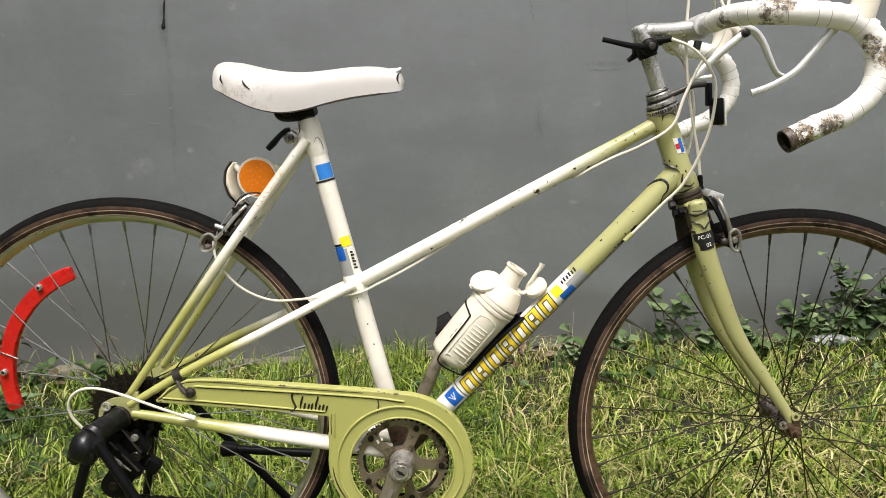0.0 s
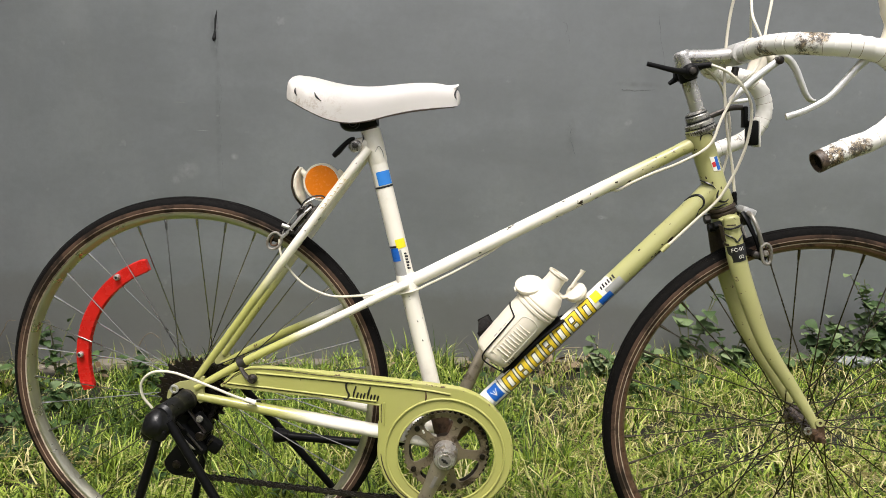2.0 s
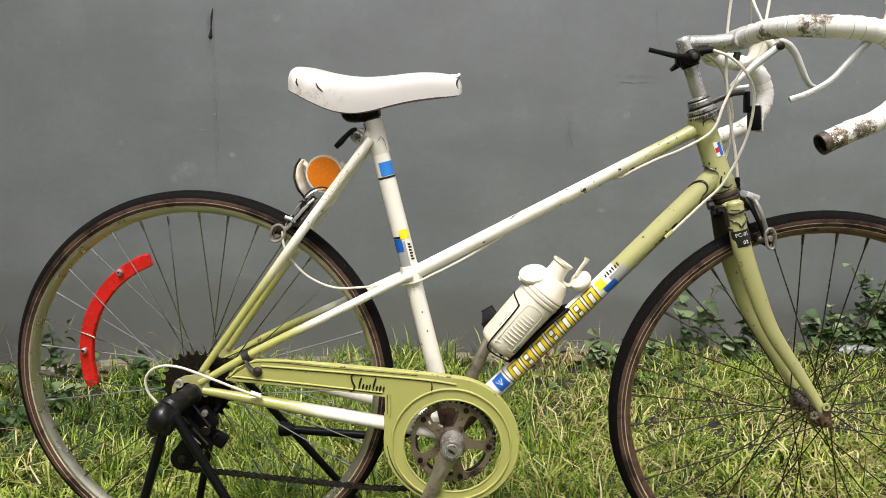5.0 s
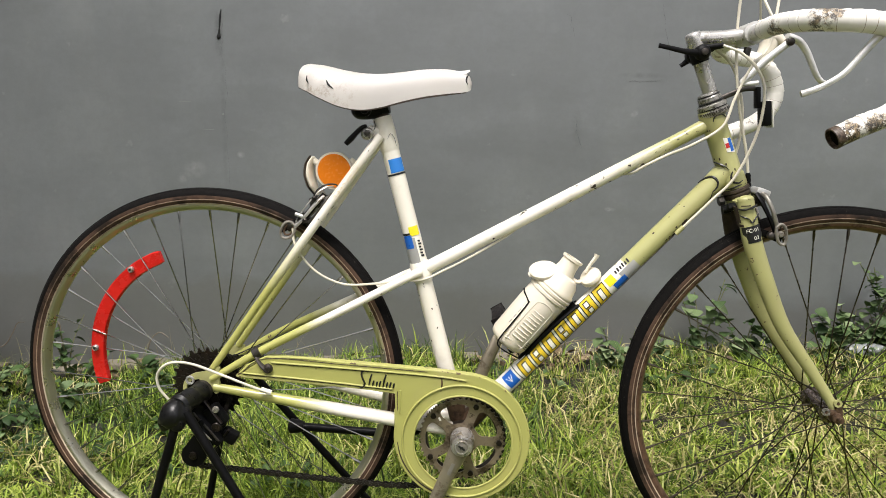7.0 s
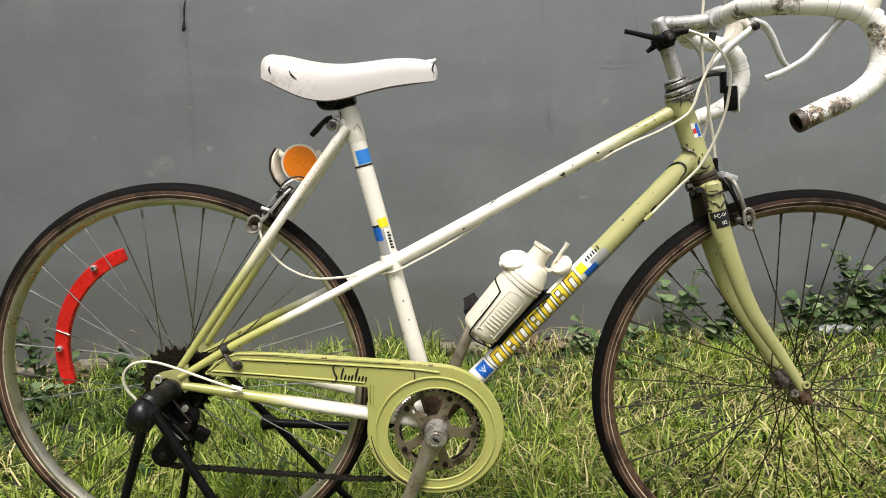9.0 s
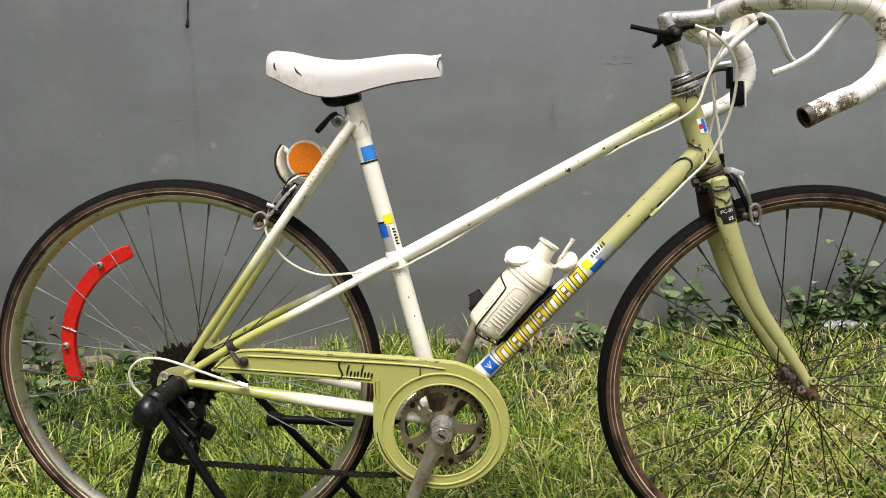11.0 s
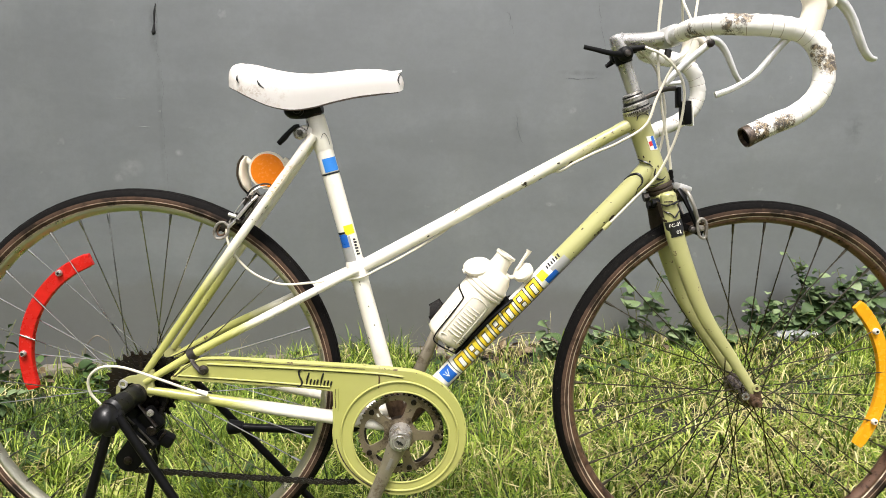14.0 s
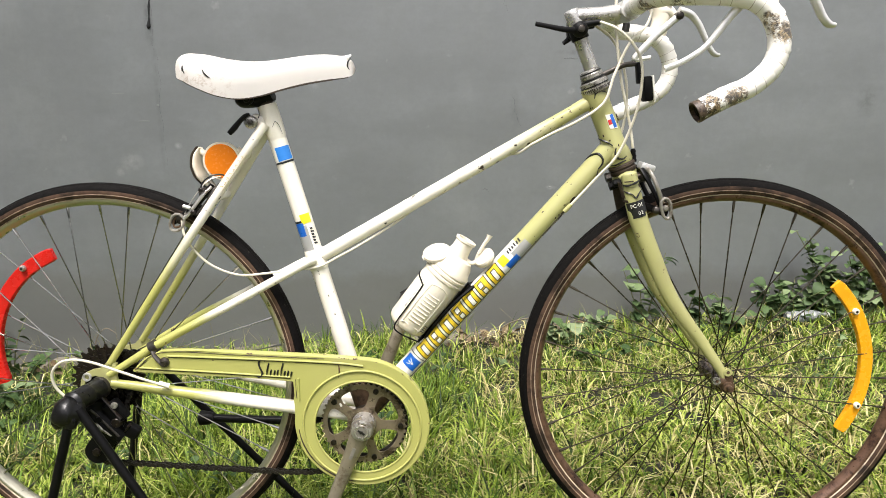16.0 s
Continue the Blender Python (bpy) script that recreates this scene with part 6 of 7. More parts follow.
def capsule(a, b, ra, rb):
    """Outline round two circles in the bicycle's plane."""
    t = math.atan2(b[1] - a[1], b[0] - a[0])
    k = math.acos((ra - rb) / math.hypot(b[0] - a[0], b[1] - a[1]))
    return ring_loop(a[0], a[1], ra, 16, t + k, t + 2 * math.pi - k, False) + ring_loop(b[0], b[1], rb, 14, t - k, t + k, False)


rd = part("derailleur", sweep(bmesh.new(), curve([(0.000, -0.068, 0.322), (-0.006, -0.071, 0.300), (0.012, -0.072, 0.278), (0.034, -0.066, 0.254)], 4), [0.016, 0.021, 0.020, 0.012], 12, 0.6), M_BLKSTEEL, bike, "black rear derailleur")
part("derailleur_link", rod((-0.004, -0.090, 0.314), (0.036, -0.084, 0.262), 0.0018, 10), M_STEEL, rd)
for x, z in ((0.010, 0.268), (-0.024, 0.216)):
    part("jockey_wheel", teeth(x, z, 0.0215, 11, -0.041, -0.047, (), 0.005), M_BLACK, rd)
part("jockey_cage", plate(capsule((-0.024, 0.216), (0.010, 0.268), 0.0215, 0.0175), -0.0505, -0.0525), M_BLKSTEEL, rd)
part("jockey_cage", plate(capsule((-0.024, 0.216), (0.010, 0.268), 0.0215, 0.0175), -0.036, -0.038), M_BLKSTEEL, rd)
part("jockey_hub", lathe(bmesh.new(), [(0, 0.0075), (0.003, 0.0070), (0.004, 0.003)], (-0.024, -0.0525, 0.216), (0, -1, 0), 14), M_COG, rd)
# Pale alloy strip stands in for a glint on the black body.
part("body_painted_glint", sweep(bmesh.new(), curve([(0.004, -0.0935, 0.292), (0.014, -0.0945, 0.280), (0.026, -0.090, 0.266)], 4), [0.0012, 0.0026, 0.0010], 8), M_HEADSET, rd, "bright strip painted as a glint on the body")
part("hanger_ring", lathe(bmesh.new(), [(0, 0.0078), (0.003, 0.0075), (0.003, 0.0045), (0, 0.0045)], (-0.018, -0.064, 0.362), (0, -1, 0), 16, True), M_SILVER, rd)
part("derailleur_body", box(bmesh.new(), (0.030, 0.020, 0.040), pose(0.026, -0.066, 0.300, 0, -35, 0), 0.005), M_BLKSTEEL, rd)
part("pivot_bolt", lathe(bmesh.new(), [(0, 0.0055), (0.003, 0.005), (0.004, 0.002)], (0.010, -0.092, 0.297), (0, -1, 0), 12), M_BLKSTEEL, rd)
part("pivot_bolt", lathe(bmesh.new(), [(0, 0.0055), (0.003, 0.005), (0.004, 0.002)], (0.034, -0.080, 0.258), (0, -1, 0), 12), M_BLKSTEEL, rd)
part("cable_clamp", lathe(bmesh.new(), [(0, 0.006), (0.004, 0.0055), (0.0045, 0.002)], (0.030, -0.076, 0.316), (0, -1, 0), 10), M_HEADSET, rd)
part("lower_knuckle", box(bmesh.new(), (0.030, 0.018, 0.024), pose(0.046, -0.060, 0.262, 0, 30, 0), 0.005), M_BLKSTEEL, rd)
for a, b, r in (((0.010, -0.074, 0.330), (0.040, -0.078, 0.292), 0.0028), ((0.036, -0.076, 0.300), (0.014, -0.074, 0.258), 0.0022), ((0.048, -0.068, 0.276), (0.020, -0.060, 0.238), 0.0030)):
    part("parallelogram_plate", sweep(bmesh.new(), [a, b], r * 1.6, 10, 0.45, (0, 1, 0)), M_COG, rd)
for i in range(7):
    q = 2 * math.pi * i / 7
    part("spring_coil", lathe(bmesh.new(), [(0, 0.0075), (0.0012, 0.0085), (0.0024, 0.0075)], (0.030, -0.058 - 0.0032 * i, 0.284), (0, -1, 0), 14), M_COG, rd)
part("front_derailleur", plate([(0.430, 0.362), (0.365, 0.352), (0.345, 0.330), (0.352, 0.322), (0.372, 0.336), (0.430, 0.344)], -0.044, -0.047), M_CRANK, bike, "worn steel front derailleur cage behind the guard")

# folded kick stand on the far chain stay
ks = part("kickstand", pipe([(0.40, 0.045, 0.262), (0.36, 0.056, 0.232), (0.30, 0.060, 0.224), (0.20, 0.060, 0.226), (0.140, 0.060, 0.228)], 0.0078, 12, 5), M_BLKSTEEL, bike, "folded black kick stand")
part("kickstand_foot", lathe(bmesh.new(), [(0, 0.009), (0.004, 0.0145), (0.020, 0.0125), (0.030, 0.0095)], (0.116, 0.060, 0.228), (1, 0, 0), 14), M_BLACK, ks)
part("kickstand_plate", box(bmesh.new(), (0.04, 0.05, 0.014), pose(0.365, 0.0, 0.286, 0, 8, 0), 0.003), M_SATIN, ks)

# bottle cage on the down tube
bd = (Vector((0.617, 0, 0.545)) - Vector((0.524, 0, 0.4375))).normalized()
bn = Vector((-bd.z, 0, bd.x))
B0 = Vector((0.524, 0, 0.4375))
cage = part("bottle_cage", sweep(bmesh.new(), curve([tuple(B0 - bn * 0.040 + bd * h) for h in (-0.012, 0.03, 0.09, 0.125)], 4), [0.0075, 0.0095, 0.0080, 0.0090], 10, 0.7, (0, 1, 0)), M_BLKSTEEL, bike, "black wire bottle cage")
tilt = radians(2.5)
ad = Vector((bd.x * math.cos(tilt) - bd.z * math.sin(tilt), 0, bd.x * math.sin(tilt) + bd.z * math.cos(tilt)))
an = Vector((-ad.z, 0, ad.x))


def skin(h, a, s, r=0.0378):
    """On the bottle's side: h along its axis, a degrees up from the side that faces s."""
    return tuple(B0 + ad * h + an * r * math.sin(radians(a)) + Vector((0, s * r * math.cos(radians(a)), 0)))


for s in (-1, 1):
    wire = [skin(0.087, 90, s), skin(0.0845, 70, s), skin(0.080, 42, s), skin(0.075, 36, s), skin(0.037, 33, s), skin(0.002, 31, s), skin(-0.011, 24, s, 0.036), skin(-0.012, 0, s, 0.034), skin(-0.010, -35, s, 0.034), skin(-0.012, -75, s, 0.038)]
    part("cage_wire", sweep(bmesh.new(), curve(wire, 6), 0.0013, 8), M_BLKSTEEL, cage)
    side = [(0.556, s * 0.008, 0.412), (0.580, s * 0.020, 0.448), (0.612, s * 0.024, 0.484), (0.640, s * 0.012, 0.506)]
    part("cage_wire", sweep(bmesh.new(), curve(side, 6), 0.0030, 8), M_BLKSTEEL, cage)

# the bars sit a little askew to the wheel, turned towards the wall
def steered(degrees, obs):
    m = Matrix.Translation(HEAD_LOW) @ Matrix.Rotation(radians(degrees), 4, axis) @ Matrix.Translation(-Vector(HEAD_LOW))
    for ob in obs:
        ob.matrix_basis = m @ ob.matrix_basis


steered(0.8, (front, fork, cf))
steered(4.5, (bar, stem, br))

# ---- water bottle ----
bottle = thing("water_bottle", "cream plastic water bottle with its flip lid open, in the cage", "bottle", (0.524, 0, 0.4375))


def bot(name, bm, m=M_BOTTLE, label=""):
    bmesh.ops.translate(bm, verts=bm.verts[:], vec=-B0)
    return part(name, bm, m, bottle, label)


bot("body", lathe(bmesh.new(), [(-0.006, 0.012), (-0.007, 0.027), (-0.003, 0.0325), (0.004, 0.0350), (0.070, 0.0366), (0.100, 0.0366), (0.108, 0.0358)], B0, bd, 36))
bot("collar", lathe(bmesh.new(), [(0.104, 0.0355), (0.105, 0.0384), (0.109, 0.0386), (0.110, 0.0366), (0.112, 0.0366), (0.113, 0.0384), (0.117, 0.0384), (0.118, 0.0368), (0.120, 0.0368), (0.121, 0.0376), (0.125, 0.0372), (0.128, 0.0345), (0.140, 0.0310), (0.150, 0.0245), (0.153, 0.012)], B0, bd, 36), label="screw lid with ribs")
sp = Vector((0.630, 0, 0.572))
bot("spout", lathe(bmesh.new(), [(-0.030, 0.0205), (-0.008, 0.0165), (0.004, 0.0160), (0.006, 0.0185), (0.010, 0.0185), (0.010, 0.0145), (-0.004, 0.014)], sp, (0.56, 0, 0.83), 26))
bot("thumb_rest", lathe(bmesh.new(), [(-0.008, 0.014), (-0.006, 0.0215), (-0.002, 0.0245), (0.002, 0.0240), (0.005, 0.0200), (0.0065, 0.012), (0.007, 0.003)], (0.5839, -0.006, 0.5614), (-0.12, -0.42, 0.90), 32), label="rounded cream disc of the lid")
bot("disc_tab", sweep(bmesh.new(), [(0.568, -0.008, 0.556), (0.559, -0.009, 0.5535)], [0.006, 0.0045], 12, 0.6))
bot("flip_lid", lathe(bmesh.new(), [(-0.006, 0.006), (-0.0055, 0.0150), (-0.002, 0.0185), (0.003, 0.0190), (0.0065, 0.0165), (0.008, 0.009), (0.0085, 0.002)], (0.6645, -0.003, 0.5470), (-0.52, -0.45, 0.62), 26), label="open flip lid")
bot("lid_tab", sweep(bmesh.new(), curve([(0.6555, -0.003, 0.5560), (0.664, -0.002, 0.570), (0.672, -0.001, 0.580), (0.675, 0, 0.586)], 4), [0.0040, 0.0036, 0.0044, 0.0062], 12, 0.7))
bot("hinge", sweep(bmesh.new(), curve([(0.632, 0, 0.546), (0.642, 0, 0.539), (0.652, 0, 0.542)], 4), 0.0035, 10, 2.0, (0, 0, 1)))
panel = [(0.010, -0.018), (0.012, -0.021), (0.082, -0.021), (0.092, -0.016), (0.095, -0.004), (0.092, 0.008), (0.082, 0.013), (0.012, 0.013), (0.010, 0.010), (0.010, -0.018)]
bot("grip_outline", sweep(bmesh.new(), curve([tuple(B0 + bd * h + bn * v + Vector((0, -math.sqrt(0.0366 ** 2 - v * v), 0))) for h, v in panel], 5), 0.0009, 6), M_CABLE, "pressed outline of the grip")
for i in range(9):
    o = B0 + bd * (0.020 + i * 0.0068) - bn * 0.004
    bot("grip_rib", sweep(bmesh.new(), [o + bn * h + Vector((0, -math.sqrt(max(0, 0.0364 ** 2 - (h - 0.004) ** 2)), 0)) for h in (-0.012, -0.006, 0.0, 0.006, 0.012)], 0.0011, 6))
for i in range(5):
    o = B0 + bd * (0.030 + i * 0.012) + bn * 0.024
    bot("print_mark", sweep(bmesh.new(), [o + bd * h + Vector((0, -0.0263, 0)) for h in (0, 0.007)], 0.0010, 6), M_GREY)
for i in range(4):
    o = B0 + bd * (0.010 + i * 0.004) - bn * 0.026
    bot("barcode_mark", sweep(bmesh.new(), [o + bn * h + Vector((0, -0.0245 - 0.0007 * h / 0.006, 0)) for h in (-0.004, 0.006)], 0.0009, 6), M_INK)

bottle.rotation_euler = (0, -tilt, 0)

# ---- rear stand ----
stand = thing("bicycle_stand", "black tubular rear stand holding the rear axle clear of the grass", "bicycle stand", (0, 0, -0.07))
SO = Vector((0, 0, -0.07))


def sta(name, bm, m=M_BLKSTEEL, label=""):
    bmesh.ops.translate(bm, verts=bm.verts[:], vec=-SO)
    return part(name, bm, m, stand, label)


SLEEVE = Vector((-0.17, -1, 0.0)).normalized()
sta("hub_sleeve", lathe(bmesh.new(), [(0.064, 0.012), (0.066, 0.0172), (0.072, 0.0178), (0.074, 0.0165), (0.096, 0.0168), (0.099, 0.0182), (0.104, 0.0170), (0.126, 0.0178), (0.132, 0.0190), (0.138, 0.0150)], (0.014, 0, 0.3435), SLEEVE, 28), M_SLEEVE, "ribbed black rubber sleeve over the axle")
sta("sleeve_ring", lathe(bmesh.new(), [(0.0635, 0.0145), (0.0635, 0.0186), (0.0665, 0.0190), (0.0695, 0.0180), (0.0695, 0.0145)], (0.014, 0, 0.3435), SLEEVE, 28, True), M_STEEL)
# the sleeve's end: a lumpy clamp that grips the leg
def lumpy(bm, amount, scale):
    for v in bm.verts:
        v.co += Vector((1, 1, 1)) * amount * noise.noise(v.co * scale)
    return bm


sta("sleeve_knob", lumpy(lathe(bmesh.new(), [(-0.021, 0.009), (-0.019, 0.017), (-0.015, 0.0205), (-0.009, 0.0225), (-0.003, 0.0205), (0.003, 0.0225), (0.009, 0.0220), (0.013, 0.0185), (0.017, 0.016), (0.020, 0.008)], (-0.0125, -0.140, 0.3325), (-0.55, -0.75, 0.35), 26), 0.0035, 55), M_SLEEVE)
sta("clamp_lobe", lumpy(lathe(bmesh.new(), [(-0.013, 0.007), (-0.010, 0.0125), (0.0, 0.0140), (0.009, 0.0125), (0.012, 0.007)], (-0.0235, -0.143, 0.3225), (-0.3, -1, -0.2), 18), 0.003, 70), M_SLEEVE)
sta("clamp_lobe", lumpy(lathe(bmesh.new(), [(-0.012, 0.006), (-0.009, 0.0105), (0.0, 0.0120), (0.009, 0.0100), (0.012, 0.005)], (-0.004, -0.146, 0.3200), (0.1, -1, -0.3), 18), 0.003, 70), M_SLEEVE)
sta("hub_sleeve", lathe(bmesh.new(), [(0.075, 0.016), (0.077, 0.0205), (0.118, 0.0195), (0.125, 0.017)], (0.002, 0, 0.343), (0, 1, 0), 24), M_BLACK)
legs = {"a": ((-0.002, -0.146, 0.338), (-0.121, -0.175, None)), "b": ((0.006, -0.140, 0.338), (0.245, -0.170, None)), "c": ((0.012, 0.105, 0.335), (0.330, 0.150, None)), "d": ((-0.004, 0.105, 0.335), (-0.105, 0.150, None))}
feet = {}
for key, (a, b) in legs.items():
    z = ground_z(b[0], b[1]) + 0.004
    feet[key] = (b[0], b[1], z)
    sta("leg", rod(a, feet[key], 0.0074, 14))
    sta("rubber_foot", lathe(bmesh.new(), [(-0.004, 0.008), (-0.004, 0.013), (0.022, 0.0125), (0.026, 0.0095)], feet[key], Vector(a) - Vector(feet[key]), 14), M_RUBBER)
for p, q in (("a", "d"), ("b", "c")):
    sta("cross_bar", rod(feet[p], feet[q], 0.0075, 12))

# ---- lawn ----
def blades(name, x, y, length, width, lean, material, label, seed, z=None, az=None):
    """One object of curved, tapering grass blades rooted at x, y; az: the way each one bends."""
    rng = np.random.default_rng(seed)
    n = len(x)
    z = np.array([ground_z(a, b) for a, b in zip(x, y)]) if z is None else z
    az = rng.uniform(0, 2 * math.pi, n) if az is None else az
    fx, fy = np.cos(az), np.sin(az)
    tw = az + math.pi / 2 + rng.uniform(-0.6, 0.6, n)
    wx, wy = np.cos(tw), np.sin(tw)
    verts = np.zeros((n, 7, 3))
    for j, (t, wd) in enumerate(((0.0, 1.0), (0.4, 0.95), (0.75, 0.6), (1.0, 0.0))):
        a = lean * t
        out = length * t * np.sin(a) * 0.9
        up = length * t * np.cos(a * 0.95)
        c = np.stack([x + fx * out, y + fy * out, z - 0.004 + up], -1)
        side = np.stack([wx, wy, np.zeros(n)], -1) * (width * wd / 2)[:, None]
        if j < 3:
            verts[:, 2 * j], verts[:, 2 * j + 1] = c - side, c + side
        else:
            verts[:, 6] = c
    base = (np.arange(n) * 7)[:, None]
    quads = np.concatenate([base + np.array([0, 1, 3, 2]), base + np.array([2, 3, 5, 4])], 0)
    tris = base + np.array([4, 5, 6])
    loops = np.concatenate([quads.ravel(), tris.ravel()])
    nq, nt = len(quads), len(tris)
    me = bpy.data.meshes.new(name)
    me.vertices.add(n * 7)
    me.vertices.foreach_set("co", verts.ravel())
    me.loops.add(len(loops))
    me.loops.foreach_set("vertex_index", loops.astype(np.int32))
    me.polygons.add(nq + nt)
    me.polygons.foreach_set("loop_start", np.concatenate([np.arange(nq) * 4, nq * 4 + np.arange(nt) * 3]).astype(np.int32))
    me.polygons.foreach_set("use_smooth", np.ones(nq + nt, bool))
    me.update(calc_edges=True)
    me.materials.append(material)
    return tagged(new(name, me), label, "grass", kind="stuff")


def patchy(x, y, s, off):
    return np.array([noise.noise(Vector((a * s, b * s, off))) for a, b in zip(x, y)])


def edge_fade(x, y):
    """1 in the middle of the lawn, falling to 0 past its outer edge."""
    d = np.minimum.reduce([x + 2.0, 2.95 - x, y + 0.45])
    return np.clip(d / 0.35, 0, 1)


def tufts(rng, count, per, x0, x1, y0, y1, spread):
    """Roots of grass gathered in tufts: places, the way each blade leans (outwards from its tuft) and the tuft it belongs to."""
    cx, cy = rng.uniform(x0, x1, count), rng.uniform(y0, y1, count)
    own = np.repeat(np.arange(count), rng.integers(int(per * 0.5), int(per * 1.6), count))
    n = len(own)
    a, r = rng.uniform(0, 2 * math.pi, n), spread * np.sqrt(rng.uniform(0, 1, n))
    comb = rng.uniform(0, 2 * math.pi, count)[own]
    az = np.where(rng.uniform(0, 1, n) < 0.55, a + rng.normal(0, 0.5, n), comb + rng.normal(0, 0.6, n))
    return cx[own] + r * np.cos(a), cy[own] + r * np.sin(a), az, own


def build_lawn():
    rng = np.random.default_rng(11)
    # tufted lawn in sight of the camera
    count = 4500
    x, y, az, own = tufts(rng, count, 31, -2.0, 2.95, -0.45, WALL_Y - 0.03, 0.024)
    inner = (edge_fade(x, y) > rng.uniform(0, 1, len(x))) & (y < WALL_Y - 0.02)
    x, y, az, own = x[inner], y[inner], az[inner], own[inner]
    n = len(x)
    front_dry = np.exp(-(((x - 1.25) / 0.65) ** 2 + ((y - 0.45) / 0.75) ** 2))
    dry = 0.12 + 1.0 * front_dry + 0.45 * np.exp(-(((x + 0.95) / 0.45) ** 2 + ((y - 0.15) / 0.3) ** 2)) + 0.30 * np.exp(-(((x - 0.75) / 0.35) ** 2 + ((y - 1.25) / 0.3) ** 2)) + 0.55 * patchy(x, y, 3.0, 5.0)
    straw = rng.uniform(0, 1, n) < np.clip(dry - 0.25 * np.exp(-(((x - 0.15) / 0.5) ** 2)), 0.03, 1.2) * 0.50
    lush = np.exp(-(((x - 0.05) / 0.55) ** 2 + ((y - 0.55) / 0.6) ** 2))
    tall = 0.85 + 0.5 * patchy(x, y, 2.2, 9.0) + 0.75 * lush - 0.08 * front_dry - 0.16 * (1 - np.tanh((x + 0.55) / 0.2))
    L = np.clip(rng.gamma(6.0, 0.0122, n) * tall * rng.uniform(0.6, 1.3, count)[own], 0.018, 0.19)
    lean = np.clip(rng.normal(0.95, 0.42, n) + 0.25 * front_dry, 0.08, 2.0)
    w = rng.uniform(0.0022, 0.0058, n) * (1 - 0.2 * lush)
    # Share of dark blades grows to the left and towards the wall.
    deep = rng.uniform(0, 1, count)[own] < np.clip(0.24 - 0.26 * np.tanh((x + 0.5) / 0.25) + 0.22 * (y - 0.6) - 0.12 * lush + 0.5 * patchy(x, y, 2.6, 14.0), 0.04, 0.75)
    thin = (patchy(x, y, 9.0, 21.0) < -0.16) & (rng.uniform(0, 1, n) < 0.8) & (y > 0.12)
    strip = (y > WALL_Y - 0.26) & (np.abs(x - 0.82) < 0.36) & (rng.uniform(0, 1, n) < 0.85)
    strip |= (y > WALL_Y - 0.16) & (np.abs(x + 1.12) < 0.28) & (rng.uniform(0, 1, n) < 0.85)
    thin |= strip
    straw &= ~strip
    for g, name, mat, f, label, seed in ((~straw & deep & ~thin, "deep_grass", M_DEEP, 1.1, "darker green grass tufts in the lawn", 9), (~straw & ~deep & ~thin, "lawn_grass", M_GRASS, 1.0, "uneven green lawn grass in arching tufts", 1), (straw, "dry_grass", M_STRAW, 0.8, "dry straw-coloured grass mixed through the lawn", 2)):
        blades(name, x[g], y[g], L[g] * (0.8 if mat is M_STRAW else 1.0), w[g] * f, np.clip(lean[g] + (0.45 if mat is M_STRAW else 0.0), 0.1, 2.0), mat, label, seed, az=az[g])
    # short leafy grass close to the bicycle
    x, y, az, own = tufts(rng, 2300, 11, -1.7, 2.6, -0.35, 0.65, 0.030)
    m = len(x)
    blades("short_grass", x, y, rng.uniform(0.025, 0.07, m), rng.uniform(0.003, 0.0075, m), rng.uniform(0.6, 1.7, m), M_SHORT, "short bright green grass leaves under the bicycle", 12, az=az)
    # farther lawn, coarser, thinning out where nobody looks
    n = 190000
    x, y = rng.uniform(-6.0, 7.0, n), rng.uniform(-5.0, WALL_Y - 0.05, n)
    o = (edge_fade(x, y) < rng.uniform(0, 1, n)) & (np.hypot(x - 0.4, y) < 4.5 + 2.0 * rng.uniform(0, 1, n) ** 2)
    x, y = x[o], y[o]
    k = len(x)
    r = rng.uniform(0, 1, k)
    for lo, hi, name, mat, label, seed in ((0.0, 0.35, "outer_grass", M_GRASS, "green lawn grass around the bicycle", 3), (0.35, 0.55, "outer_deep_grass", M_DEEP, "dark green grass around the bicycle", 17), (0.55, 0.78, "outer_short_grass", M_SHORT, "short pale green grass around the bicycle", 15), (0.78, 1.0, "outer_dry_grass", M_STRAW, "dry grass in the lawn around the bicycle", 16)):
        q = (r >= lo) & (r < hi)
        c = int(q.sum())
        blades(name, x[q], y[q], rng.uniform(0.04, 0.10, c), rng.uniform(0.007, 0.014, c), rng.uniform(0.6, 1.6, c), mat, label, seed)
    # thin seed stalks against the wall
    n = 200
    x = rng.uniform(-1.6, 2.4, n)
    y = rng.uniform(WALL_Y - 0.35, WALL_Y - 0.06, n)
    blades("grass_stalks", x, y, rng.uniform(0.08, 0.22, n), rng.uniform(0.0012, 0.0022, n), rng.uniform(0.1, 1.1, n), M_STRAW, "thin dry grass stalks along the wall", 4)
    n = 420
    x = rng.uniform(-1.7, 2.4, n)
    y = rng.uniform(WALL_Y - 0.45, WALL_Y - 0.06, n)
    blades("tall_grass", x, y, rng.uniform(0.06, 0.17, n), rng.uniform(0.003, 0.006, n), rng.uniform(0.2, 1.3, n), M_GRASS, "taller grass tufts at the foot of the wall", 6)
    # litter of dead blades lying flat
    n = 5000
    x, y = rng.uniform(-1.7, 2.6, n), rng.uniform(-0.2, WALL_Y - 0.06, n)
    keep = patchy(x, y, 3.0, 5.0) + 0.55 * np.exp(-(((x - 1.2) / 0.6) ** 2)) > 0.10
    x, y = x[keep], y[keep]
    k = len(x)
    z = np.array([ground_z(a, b) for a, b in zip(x, y)]) + rng.uniform(0.015, 0.06, k)
